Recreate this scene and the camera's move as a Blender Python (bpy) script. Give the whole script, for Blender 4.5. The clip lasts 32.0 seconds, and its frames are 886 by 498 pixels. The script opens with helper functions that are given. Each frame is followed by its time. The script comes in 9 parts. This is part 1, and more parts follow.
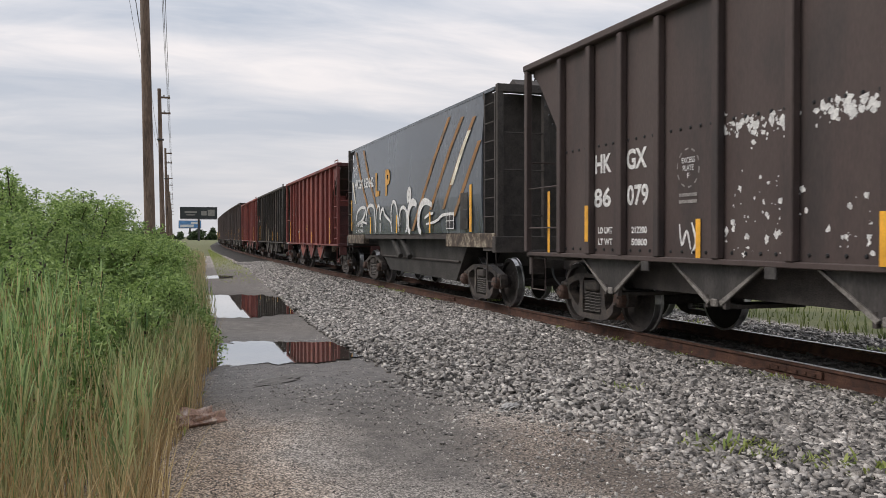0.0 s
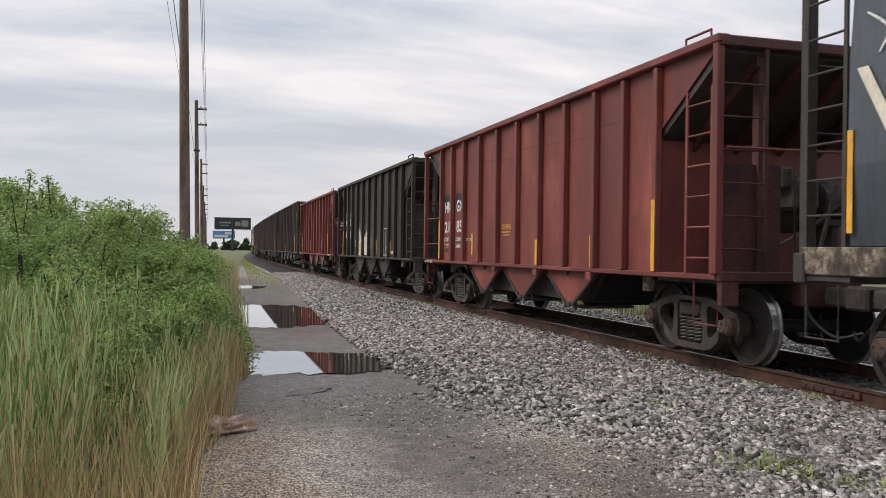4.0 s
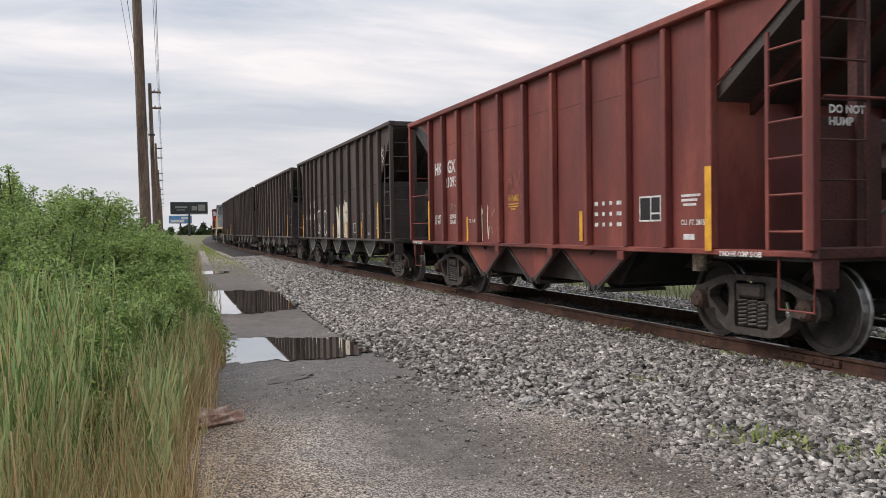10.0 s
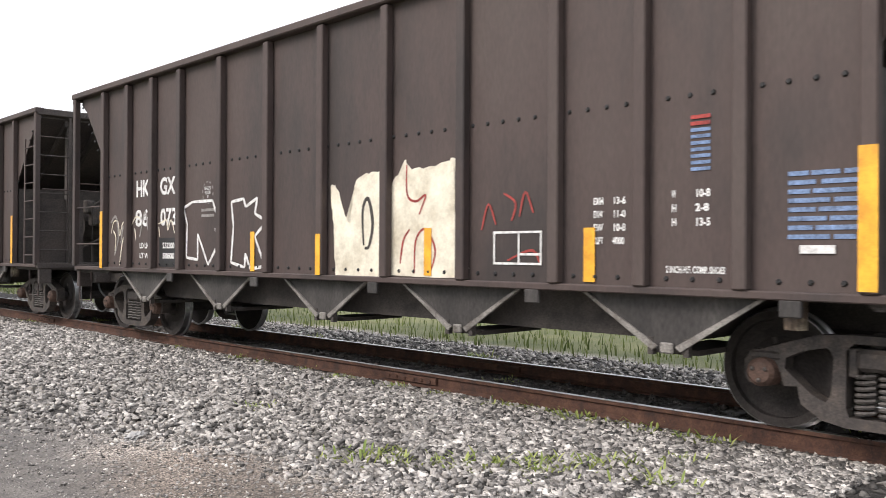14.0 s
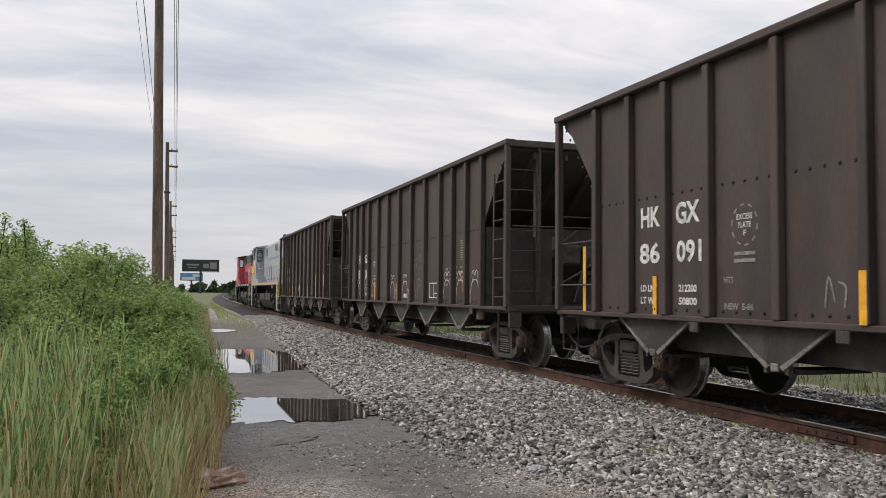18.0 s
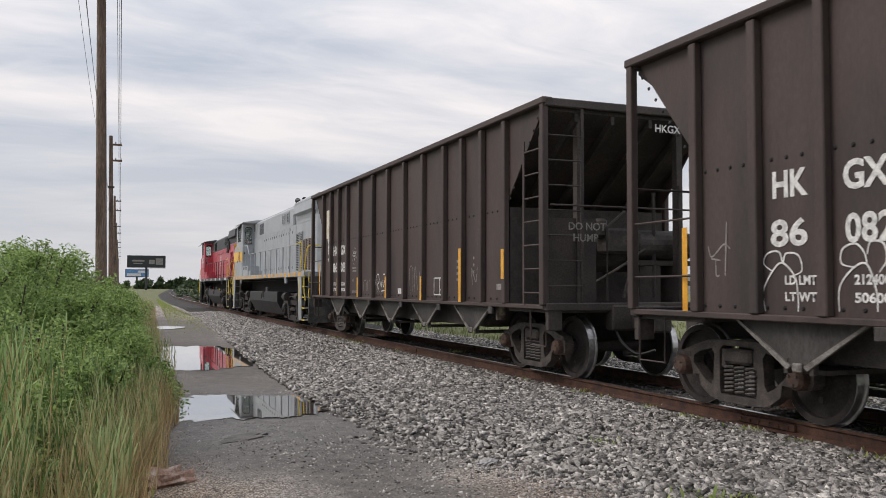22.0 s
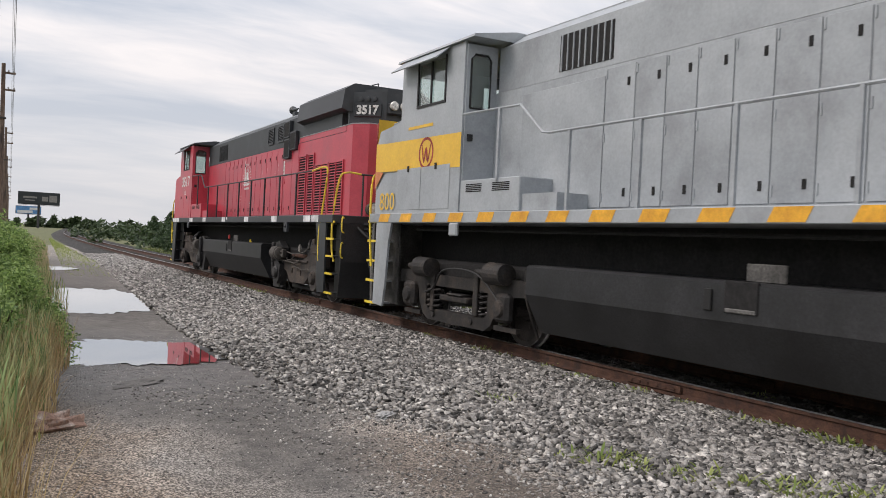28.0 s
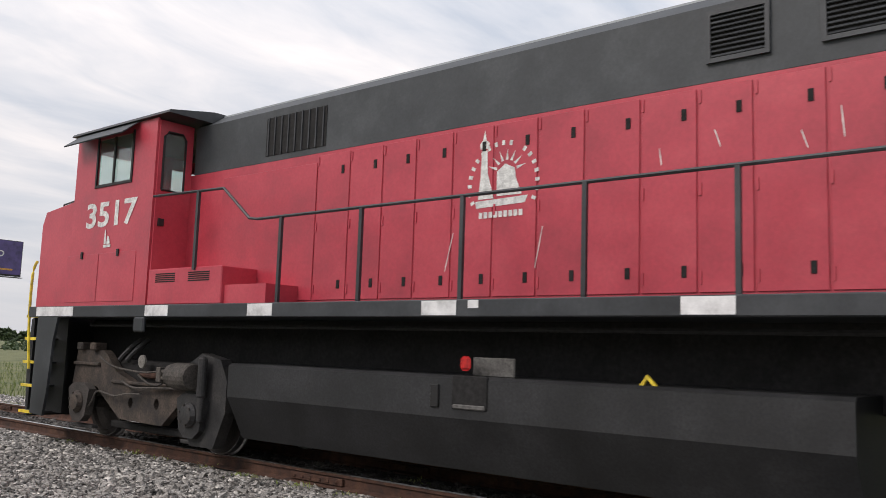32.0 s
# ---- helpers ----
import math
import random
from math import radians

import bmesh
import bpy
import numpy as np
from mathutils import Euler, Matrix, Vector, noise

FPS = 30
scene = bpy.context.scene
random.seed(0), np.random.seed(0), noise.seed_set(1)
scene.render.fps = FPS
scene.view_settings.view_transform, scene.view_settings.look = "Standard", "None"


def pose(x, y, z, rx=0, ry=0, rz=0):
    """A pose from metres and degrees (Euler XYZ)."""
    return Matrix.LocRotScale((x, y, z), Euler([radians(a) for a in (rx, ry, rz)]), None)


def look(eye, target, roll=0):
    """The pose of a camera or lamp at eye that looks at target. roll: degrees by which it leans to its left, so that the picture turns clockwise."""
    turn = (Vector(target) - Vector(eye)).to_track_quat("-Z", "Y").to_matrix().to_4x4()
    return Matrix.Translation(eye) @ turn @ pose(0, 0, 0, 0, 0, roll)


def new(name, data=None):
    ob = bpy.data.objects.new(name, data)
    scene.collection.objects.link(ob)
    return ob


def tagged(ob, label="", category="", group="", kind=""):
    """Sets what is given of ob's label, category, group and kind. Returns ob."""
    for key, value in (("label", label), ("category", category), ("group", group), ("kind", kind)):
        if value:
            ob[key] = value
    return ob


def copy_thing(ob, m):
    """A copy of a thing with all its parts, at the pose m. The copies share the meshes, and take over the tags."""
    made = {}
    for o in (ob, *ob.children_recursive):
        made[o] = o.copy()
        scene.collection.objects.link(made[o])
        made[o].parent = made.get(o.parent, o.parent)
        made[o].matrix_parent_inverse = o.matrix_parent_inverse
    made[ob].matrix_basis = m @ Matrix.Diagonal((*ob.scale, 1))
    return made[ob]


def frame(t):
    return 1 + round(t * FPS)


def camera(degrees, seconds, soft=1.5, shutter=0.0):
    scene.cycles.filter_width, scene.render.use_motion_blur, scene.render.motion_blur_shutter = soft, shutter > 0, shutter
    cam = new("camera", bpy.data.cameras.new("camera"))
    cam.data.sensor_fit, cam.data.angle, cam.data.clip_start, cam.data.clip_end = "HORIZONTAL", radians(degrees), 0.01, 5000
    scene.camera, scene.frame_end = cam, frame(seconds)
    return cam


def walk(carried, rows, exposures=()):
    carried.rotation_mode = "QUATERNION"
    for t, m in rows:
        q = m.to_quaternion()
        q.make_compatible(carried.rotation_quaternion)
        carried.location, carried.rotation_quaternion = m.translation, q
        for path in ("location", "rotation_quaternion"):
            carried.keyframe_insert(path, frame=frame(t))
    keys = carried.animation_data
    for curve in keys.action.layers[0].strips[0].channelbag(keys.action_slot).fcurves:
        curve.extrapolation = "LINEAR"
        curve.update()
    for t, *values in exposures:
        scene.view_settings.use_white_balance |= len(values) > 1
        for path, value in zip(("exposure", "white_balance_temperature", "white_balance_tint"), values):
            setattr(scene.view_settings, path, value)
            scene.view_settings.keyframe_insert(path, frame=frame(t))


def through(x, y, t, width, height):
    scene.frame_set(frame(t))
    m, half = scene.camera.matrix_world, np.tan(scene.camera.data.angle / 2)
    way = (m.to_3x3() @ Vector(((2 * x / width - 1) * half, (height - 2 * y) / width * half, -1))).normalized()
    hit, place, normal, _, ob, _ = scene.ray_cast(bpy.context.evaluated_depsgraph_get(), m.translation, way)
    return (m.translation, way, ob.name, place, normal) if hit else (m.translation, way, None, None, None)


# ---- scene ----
cam = camera(54.74, 32.0, soft=0.55, shutter=0.12)
EXPOSURES = [(0.0, 0.0, 6750, 16), (3.5, 0.0, 6750, 16), (5.5, 0.3, 6750, 16), (6.3, 0.35, 6750, 16), (7.0, 0.25, 6750, 16), (8.0, 0.16, 6750, 16), (9.0, 0.0, 6750, 16), (10.0, 0.08, 6750, 16), (12.6, -0.05, 6750, 16), (13.0, -0.05, 6750, 16), (13.5, 0.55, 6750, 16), (14.1, 0.85, 6750, 16), (14.6, 0.35, 6750, 16), (15.0, -0.12, 6750, 16), (16.5, 0.0, 6750, 16), (25.0, -0.02, 6750, 16), (26.5, -0.1, 6750, 16), (29.0, 0.18, 6750, 16), (30.0, 0.0, 6750, 16), (31.0, 0.0, 6750, 16), (32.0, 0.05, 6750, 16)]
PATH = [
    (0.0, pose(0.191, -0.178, 1.629, 89.19, 0.02, -18.83)),
    (0.5, pose(0.191, -0.178, 1.629, 89.46, 0.15, -18.77)),
    (1.0, pose(0.191, -0.178, 1.629, 89.63, 0.09, -19.26)),
    (1.5, pose(0.191, -0.178, 1.629, 89.59, 0.02, -19.85)),
    (2.0, pose(0.191, -0.178, 1.629, 89.72, -0.11, -20.12)),
    (2.5, pose(0.191, -0.178, 1.629, 90.03, -0.16, -19.78)),
    (3.0, pose(0.191, -0.178, 1.629, 90.33, -0.22, -19.15)),
    (3.5, pose(0.191, -0.178, 1.629, 90.31, -0.30, -16.66)),
    (5.5, pose(0.131, -0.156, 1.583, 88.08, -3.33, -18.74)),
    (6.0, pose(0.172, -0.093, 1.614, 86.88, -3.31, -20.98)),
    (6.5, pose(0.200, 0.010, 1.632, 87.87, -2.63, -27.47)),
    (7.0, pose(0.000, 0.000, 1.650, 88.98, -2.70, -32.34)),
    (7.5, pose(0.000, 0.000, 1.650, 89.01, -1.36, -29.96)),
    (8.0, pose(0.000, 0.000, 1.650, 88.85, -0.81, -25.80)),
    (8.5, pose(0.000, 0.000, 1.650, 88.83, -0.55, -23.59)),
    (9.0, pose(0.000, 0.000, 1.650, 88.84, -0.34, -22.86)),
    (9.5, pose(0.000, 0.000, 1.650, 88.83, 0.63, -21.57)),
    (10.0, pose(0.000, 0.000, 1.650, 88.62, 0.82, -19.43)),
    (10.5, pose(0.000, 0.000, 1.650, 88.16, 0.65, -18.88)),
    (11.0, pose(0.000, 0.000, 1.650, 87.94, 0.84, -18.89)),
    (11.5, pose(0.000, 0.000, 1.650, 88.00, 0.75, -18.93)),
    (12.0, pose(0.000, 0.000, 1.650, 88.24, 0.57, -19.09)),
    (12.5, pose(0.000, 0.000, 1.650, 88.32, 0.75, -20.84)),
    (13.0, pose(0.000, 0.000, 1.650, 88.04, 0.49, -29.39)),
    (13.5, pose(0.000, 0.000, 1.650, 88.90, 0.10, -41.54)),
    (14.0, pose(0.000, 0.000, 1.650, 90.26, -0.32, -44.69)),
    (14.5, pose(0.000, 0.000, 1.650, 91.19, 0.16, -38.00)),
    (15.0, pose(0.000, 0.000, 1.650, 92.07, 0.06, -29.09)),
    (15.5, pose(0.000, 0.000, 1.650, 92.35, -0.09, -25.49)),
    (17.5, pose(0.000, 0.000, 1.650, 92.59, -0.57, -18.93)),
    (18.0, pose(0.000, 0.000, 1.650, 92.86, -0.52, -18.76)),
    (18.5, pose(0.000, 0.000, 1.650, 93.24, -0.47, -19.22)),
    (19.0, pose(0.000, 0.000, 1.650, 93.40, -0.64, -19.70)),
    (19.5, pose(0.000, 0.000, 1.650, 93.23, -0.98, -19.83)),
    (20.0, pose(0.000, 0.000, 1.650, 92.74, -1.11, -19.79)),
    (20.5, pose(0.000, 0.000, 1.650, 92.35, -1.07, -19.91)),
    (21.0, pose(0.000, 0.000, 1.650, 92.22, -0.82, -20.49)),
    (21.5, pose(0.000, 0.000, 1.650, 92.30, -0.56, -21.32)),
    (22.0, pose(0.000, 0.000, 1.650, 92.52, -0.13, -22.06)),
    (22.5, pose(0.000, 0.000, 1.650, 92.67, 0.02, -22.41)),
    (23.0, pose(0.000, 0.000, 1.650, 92.80, -0.35, -22.53)),
    (23.5, pose(0.000, 0.000, 1.650, 93.00, -0.36, -22.75)),
    (24.0, pose(0.000, 0.000, 1.650, 93.20, -0.30, -22.69)),
    (24.5, pose(0.000, 0.000, 1.650, 93.47, -0.67, -22.45)),
    (25.0, pose(0.000, 0.000, 1.650, 93.29, -0.84, -22.58)),
    (25.5, pose(0.000, 0.000, 1.650, 93.48, -1.12, -23.23)),
    (26.0, pose(0.000, 0.000, 1.650, 92.97, -1.57, -24.44)),
    (26.5, pose(0.000, 0.000, 1.650, 91.39, -2.22, -25.46)),
    (28.5, pose(0.000, 0.000, 1.650, 89.62, -2.78, -28.65)),
    (29.0, pose(0.000, 0.000, 1.650, 89.85, -2.43, -28.51)),
    (29.5, pose(0.000, 0.000, 1.650, 91.07, -2.24, -29.35)),
    (30.0, pose(0.000, 0.000, 1.650, 92.20, -2.15, -30.97)),
    (30.5, pose(0.000, 0.000, 1.650, 92.96, -2.21, -33.33)),
    (31.0, pose(0.000, 0.000, 1.650, 94.42, -2.22, -38.44)),
    (31.5, pose(0.000, 0.000, 1.650, 96.10, -1.62, -45.29)),
    (32.0, pose(0.000, 0.000, 1.650, 96.86, -1.88, -50.51)),
]
walk(cam, PATH, EXPOSURES)

# distance run by the train, in metres, at each second
STATIONS = [(0, -35.91), (1, -30.78), (2, -25.65), (3, -20.52), (4, -15.39), (5, -10.26), (6, -5.13), (7, -0.01), (8, 5.14), (9, 10.30), (10, 15.54), (11, 20.85), (12, 26.12), (13, 31.39), (14, 36.54), (15, 41.70), (18, 56.95), (19, 62.09), (20, 67.38), (21, 72.54), (22, 77.62), (23, 82.77), (24, 88.05), (25, 93.34), (26, 98.57), (29, 114.25), (30, 119.26), (31, 124.44), (32, 129.75)]

# ---- world and sun: a bright overcast sky with layered cloud ----
def links(tree, *pairs):
    for a, b in pairs:
        tree.links.new(a, b)


def node(tree, kind, **values):
    n = tree.nodes.new(kind)
    for key, value in values.items():
        if key == "op":
            n.operation = value
        elif key == "mix":
            n.data_type = value
        else:
            n.inputs[key].default_value = value
    return n


def make_world():
    world = bpy.data.worlds.new("overcast_sky")
    scene.world = world
    world.use_nodes = True
    tree = world.node_tree
    tree.nodes.clear()
    out = tree.nodes.new("ShaderNodeOutputWorld")
    bg = tree.nodes.new("ShaderNodeBackground")
    sky = tree.nodes.new("ShaderNodeTexSky")
    sky.sky_type = "NISHITA"
    sky.sun_disc = False
    sky.sun_elevation, sky.sun_rotation = radians(42), radians(-70)
    sky.air_density, sky.dust_density = 1.0, 2.5
    dim = node(tree, "ShaderNodeVectorMath", op="SCALE")
    dim.inputs["Scale"].default_value = 0.075
    coord = tree.nodes.new("ShaderNodeTexCoord")
    split = tree.nodes.new("ShaderNodeSeparateXYZ")
    lift = node(tree, "ShaderNodeMath", op="MAXIMUM")
    lift.inputs[1].default_value = 0.0
    rise = node(tree, "ShaderNodeMath", op="ADD")
    rise.inputs[1].default_value = 0.20
    dx = node(tree, "ShaderNodeMath", op="DIVIDE")
    dy = node(tree, "ShaderNodeMath", op="DIVIDE")
    flat = tree.nodes.new("ShaderNodeCombineXYZ")
    # long banks of cloud lying across the track
    banks = tree.nodes.new("ShaderNodeMapping")
    banks.inputs["Rotation"].default_value = (0, 0, radians(24))
    banks.inputs["Scale"].default_value = (0.50, 1.15, 1.0)
    banks.inputs["Location"].default_value = (0.35, 0.9, 0.0)
    broad = node(tree, "ShaderNodeTexNoise", Scale=1.1, Detail=6.0, Roughness=0.52, Distortion=0.35)
    fine = node(tree, "ShaderNodeTexNoise", Scale=4.5, Detail=7.0, Roughness=0.6, Distortion=0.8)
    both = tree.nodes.new("ShaderNodeMix")
    both.inputs["Factor"].default_value = 0.20
    ramp = tree.nodes.new("ShaderNodeValToRGB")
    e = ramp.color_ramp.elements
    e[0].position, e[0].color = 0.40, (0.44, 0.515, 0.60, 1)
    e[1].position, e[1].color = 0.61, (0.88, 0.875, 0.865, 1)
    mid = e.new(0.49)
    mid.color = (0.61, 0.66, 0.71, 1)
    # thin even haze takes over low down
    low = node(tree, "ShaderNodeMapRange")
    low.inputs["From Min"].default_value, low.inputs["From Max"].default_value = 0.0, 0.22
    low.inputs["To Min"].default_value, low.inputs["To Max"].default_value = 0.85, 0.0
    haze = tree.nodes.new("ShaderNodeMix")
    haze.data_type = "RGBA"
    haze.inputs[7].default_value = (0.70, 0.745, 0.785, 1)
    # an overcast sky is brighter towards the zenith
    zenith = node(tree, "ShaderNodeMath", op="MULTIPLY_ADD")
    zenith.inputs[1].default_value, zenith.inputs[2].default_value = 0.9, 0.95
    cover = tree.nodes.new("ShaderNodeMix")
    cover.data_type = "RGBA"
    cover.inputs["Factor"].default_value = 0.9
    links(tree, (coord.outputs["Generated"], split.inputs[0]), (split.outputs["Z"], lift.inputs[0]), (lift.outputs[0], rise.inputs[0]),
          (split.outputs["X"], dx.inputs[0]), (rise.outputs[0], dx.inputs[1]), (split.outputs["Y"], dy.inputs[0]), (rise.outputs[0], dy.inputs[1]),
          (dx.outputs[0], flat.inputs[0]), (dy.outputs[0], flat.inputs[1]), (flat.outputs[0], banks.inputs[0]), (banks.outputs[0], broad.inputs["Vector"]), (banks.outputs[0], fine.inputs["Vector"]),
          (broad.outputs["Fac"], both.inputs[2]), (fine.outputs["Fac"], both.inputs[3]), (both.outputs[0], ramp.inputs["Fac"]),
          (sky.outputs[0], dim.inputs[0]), (dim.outputs[0], cover.inputs[6]), (split.outputs["Z"], low.inputs["Value"]), (low.outputs[0], haze.inputs["Factor"]), (ramp.outputs[0], haze.inputs[6]), (haze.outputs[2], cover.inputs[7]),
          (cover.outputs[2], bg.inputs["Color"]), (lift.outputs[0], zenith.inputs[0]), (zenith.outputs[0], bg.inputs["Strength"]), (bg.outputs[0], out.inputs[0]))


make_world()
SUN = new("sun", bpy.data.lights.new("sun", "SUN"))
SUN.data.energy, SUN.data.angle, SUN.data.color = 1.5, radians(25), (1.0, 0.96, 0.9)
SUN.matrix_world = look((-60, 22, 58), (0, 0, 0))


# ---- materials ----
def surface(name, base, rough=0.8, metal=0.0, dark=None, light=None, grain=60.0, stain=3.0, bump=0.2, amount=0.55, relief=0.01, spread=0.0, space="Object", streak=1.0):
    """A worn surface: base colour broken up by large stains and fine grain, with a bump."""
    m = bpy.data.materials.new(name)
    m.use_nodes = True
    tree = m.node_tree
    bsdf = tree.nodes["Principled BSDF"]
    dark = dark or tuple(c * 0.6 for c in base)
    light = light or tuple(min(1, c * 1.25) for c in base)
    coord = tree.nodes.new("ShaderNodeTexCoord")
    mapping = tree.nodes.new("ShaderNodeMapping")
    mapping.inputs["Scale"].default_value = (1, 1, streak)
    info = tree.nodes.new("ShaderNodeObjectInfo")
    shift = node(tree, "ShaderNodeVectorMath", op="ADD")
    far = node(tree, "ShaderNodeMath", op="MULTIPLY")
    far.inputs[1].default_value = 37.0
    big = node(tree, "ShaderNodeTexNoise", Scale=stain, Detail=6.0, Roughness=0.65)
    small = node(tree, "ShaderNodeTexNoise", Scale=grain, Detail=3.0, Roughness=0.6)
    r1 = tree.nodes.new("ShaderNodeValToRGB")
    r1.color_ramp.elements[0].position, r1.color_ramp.elements[0].color = 0.34, (*dark, 1)
    r1.color_ramp.elements[1].position, r1.color_ramp.elements[1].color = 0.66, (*light, 1)
    middle = r1.color_ramp.elements.new(0.5)
    middle.color = (*base, 1)
    r2 = tree.nodes.new("ShaderNodeValToRGB")
    r2.color_ramp.elements[0].position, r2.color_ramp.elements[0].color = 0.3, (1 - amount, 1 - amount, 1 - amount, 1)
    r2.color_ramp.elements[1].position, r2.color_ramp.elements[1].color = 0.7, (1, 1, 1, 1)
    mul = tree.nodes.new("ShaderNodeMix")
    mul.data_type, mul.blend_type = "RGBA", "MULTIPLY"
    mul.inputs["Factor"].default_value = 1.0
    bmp = node(tree, "ShaderNodeBump", Strength=bump, Distance=relief)
    tone = node(tree, "ShaderNodeMapRange")
    tone.inputs["To Min"].default_value, tone.inputs["To Max"].default_value = max(0.05, rough - 0.12), min(1, rough + 0.12)
    links(tree, (coord.outputs[space], mapping.inputs[0]), (info.outputs["Random"], far.inputs[0]), (mapping.outputs[0], shift.inputs[0]), (far.outputs[0], shift.inputs[1]),
          (shift.outputs[0], big.inputs["Vector"]), (shift.outputs[0], small.inputs["Vector"]), (big.outputs["Fac"], r1.inputs[0]), (small.outputs["Fac"], r2.inputs[0]),
          (r1.outputs[0], mul.inputs[6]), (r2.outputs[0], mul.inputs[7]), (mul.outputs[2], bsdf.inputs["Base Color"]),
          (small.outputs["Fac"], bmp.inputs["Height"]), (bmp.outputs[0], bsdf.inputs["Normal"]), (big.outputs["Fac"], tone.inputs["Value"]), (tone.outputs[0], bsdf.inputs["Roughness"]))
    bsdf.inputs["Metallic"].default_value = metal
    if max(base) < 0.06 and rough > 0.6:
        bsdf.inputs["Specular IOR Level"].default_value = 0.35  # soot and grease barely shine
    if spread:
        # each separate piece of the mesh takes its own tone
        geo = tree.nodes.new("ShaderNodeNewGeometry")
        hsv = tree.nodes.new("ShaderNodeHueSaturation")
        val = node(tree, "ShaderNodeMapRange")
        val.inputs["To Min"].default_value, val.inputs["To Max"].default_value = 1 - spread, 1 + spread
        links(tree, (geo.outputs["Random Per Island"], val.inputs["Value"]), (val.outputs[0], hsv.inputs["Value"]), (mul.outputs[2], hsv.inputs["Color"]), (hsv.outputs[0], bsdf.inputs["Base Color"]))
    return m


def leaf_material(name, base, tip, rough=0.55, through=0.35, lo=0.28, hi=0.75, dry=None):
    """Leaves and blades: tone varies from piece to piece, some light passes."""
    m = bpy.data.materials.new(name)
    m.use_nodes = True
    tree = m.node_tree
    bsdf = tree.nodes["Principled BSDF"]
    out = tree.nodes["Material Output"]
    geo = tree.nodes.new("ShaderNodeNewGeometry")
    coord = tree.nodes.new("ShaderNodeTexCoord")
    patch = node(tree, "ShaderNodeTexNoise", Scale=0.9, Detail=4.0)
    add = node(tree, "ShaderNodeMath", op="ADD")
    half = node(tree, "ShaderNodeMath", op="MULTIPLY")
    half.inputs[1].default_value = 0.5
    ramp = tree.nodes.new("ShaderNodeValToRGB")
    ramp.color_ramp.elements[0].position, ramp.color_ramp.elements[0].color = lo, (*base, 1)
    ramp.color_ramp.elements[1].position, ramp.color_ramp.elements[1].color = hi, (*tip, 1)
    trans = tree.nodes.new("ShaderNodeBsdfTranslucent")
    mixer = tree.nodes.new("ShaderNodeMixShader")
    mixer.inputs[0].default_value = through
    links(tree, (coord.outputs["Object"], patch.inputs["Vector"]), (geo.outputs["Random Per Island"], add.inputs[0]), (patch.outputs["Fac"], add.inputs[1]),
          (add.outputs[0], half.inputs[0]), (half.outputs[0], ramp.inputs[0]), (ramp.outputs[0], bsdf.inputs["Base Color"]), (ramp.outputs[0], trans.inputs["Color"]),
          (bsdf.outputs[0], mixer.inputs[1]), (trans.outputs[0], mixer.inputs[2]), (mixer.outputs[0], out.inputs["Surface"]))
    bsdf.inputs["Roughness"].default_value = rough
    if dry:
        # the lower leaves have withered to straw
        axes = tree.nodes.new("ShaderNodeSeparateXYZ")
        sway = node(tree, "ShaderNodeMath", op="MULTIPLY_ADD")
        sway.inputs[1].default_value = -0.55
        fade = node(tree, "ShaderNodeMapRange")
        fade.inputs["From Min"].default_value, fade.inputs["From Max"].default_value = 0.0, 0.62
        fade.inputs["To Min"].default_value, fade.inputs["To Max"].default_value = 0.9, 0.0
        wither = tree.nodes.new("ShaderNodeMix")
        wither.data_type = "RGBA"
        wither.inputs[7].default_value = (*dry, 1)
        links(tree, (coord.outputs["Object"], axes.inputs[0]), (geo.outputs["Random Per Island"], sway.inputs[0]), (axes.outputs["Z"], sway.inputs[2]), (sway.outputs[0], fade.inputs["Value"]),
              (fade.outputs[0], wither.inputs["Factor"]), (ramp.outputs[0], wither.inputs[6]), (wither.outputs[2], bsdf.inputs["Base Color"]), (wither.outputs[2], trans.inputs["Color"]))
    return m


def glass_material(name, tint, rough=0.03):
    m = bpy.data.materials.new(name)
    m.use_nodes = True
    b = m.node_tree.nodes["Principled BSDF"]
    b.inputs["Base Color"].default_value = (*tint, 1)
    b.inputs["Roughness"].default_value = rough
    b.inputs["Transmission Weight"].default_value = 0.9
    b.inputs["IOR"].default_value = 1.555
    return m


def water_material():
    m = bpy.data.materials.new("puddle_water")
    m.use_nodes = True
    tree = m.node_tree
    b = tree.nodes["Principled BSDF"]
    b.inputs["Base Color"].default_value = (0.07, 0.062, 0.052, 1)
    b.inputs["Coat Weight"].default_value = 1.0
    b.inputs["Coat Roughness"].default_value = 0.015
    b.inputs["Roughness"].default_value = 0.02
    b.inputs["IOR"].default_value = 1.4
    b.inputs["Specular IOR Level"].default_value = 1.0
    coord = tree.nodes.new("ShaderNodeTexCoord")
    rip = node(tree, "ShaderNodeTexNoise", Scale=5.0, Detail=2.0)
    bmp = node(tree, "ShaderNodeBump", Strength=0.02, Distance=0.01)
    links(tree, (coord.outputs["Object"], rip.inputs["Vector"]), (rip.outputs["Fac"], bmp.inputs["Height"]), (bmp.outputs[0], b.inputs["Normal"]))
    return m


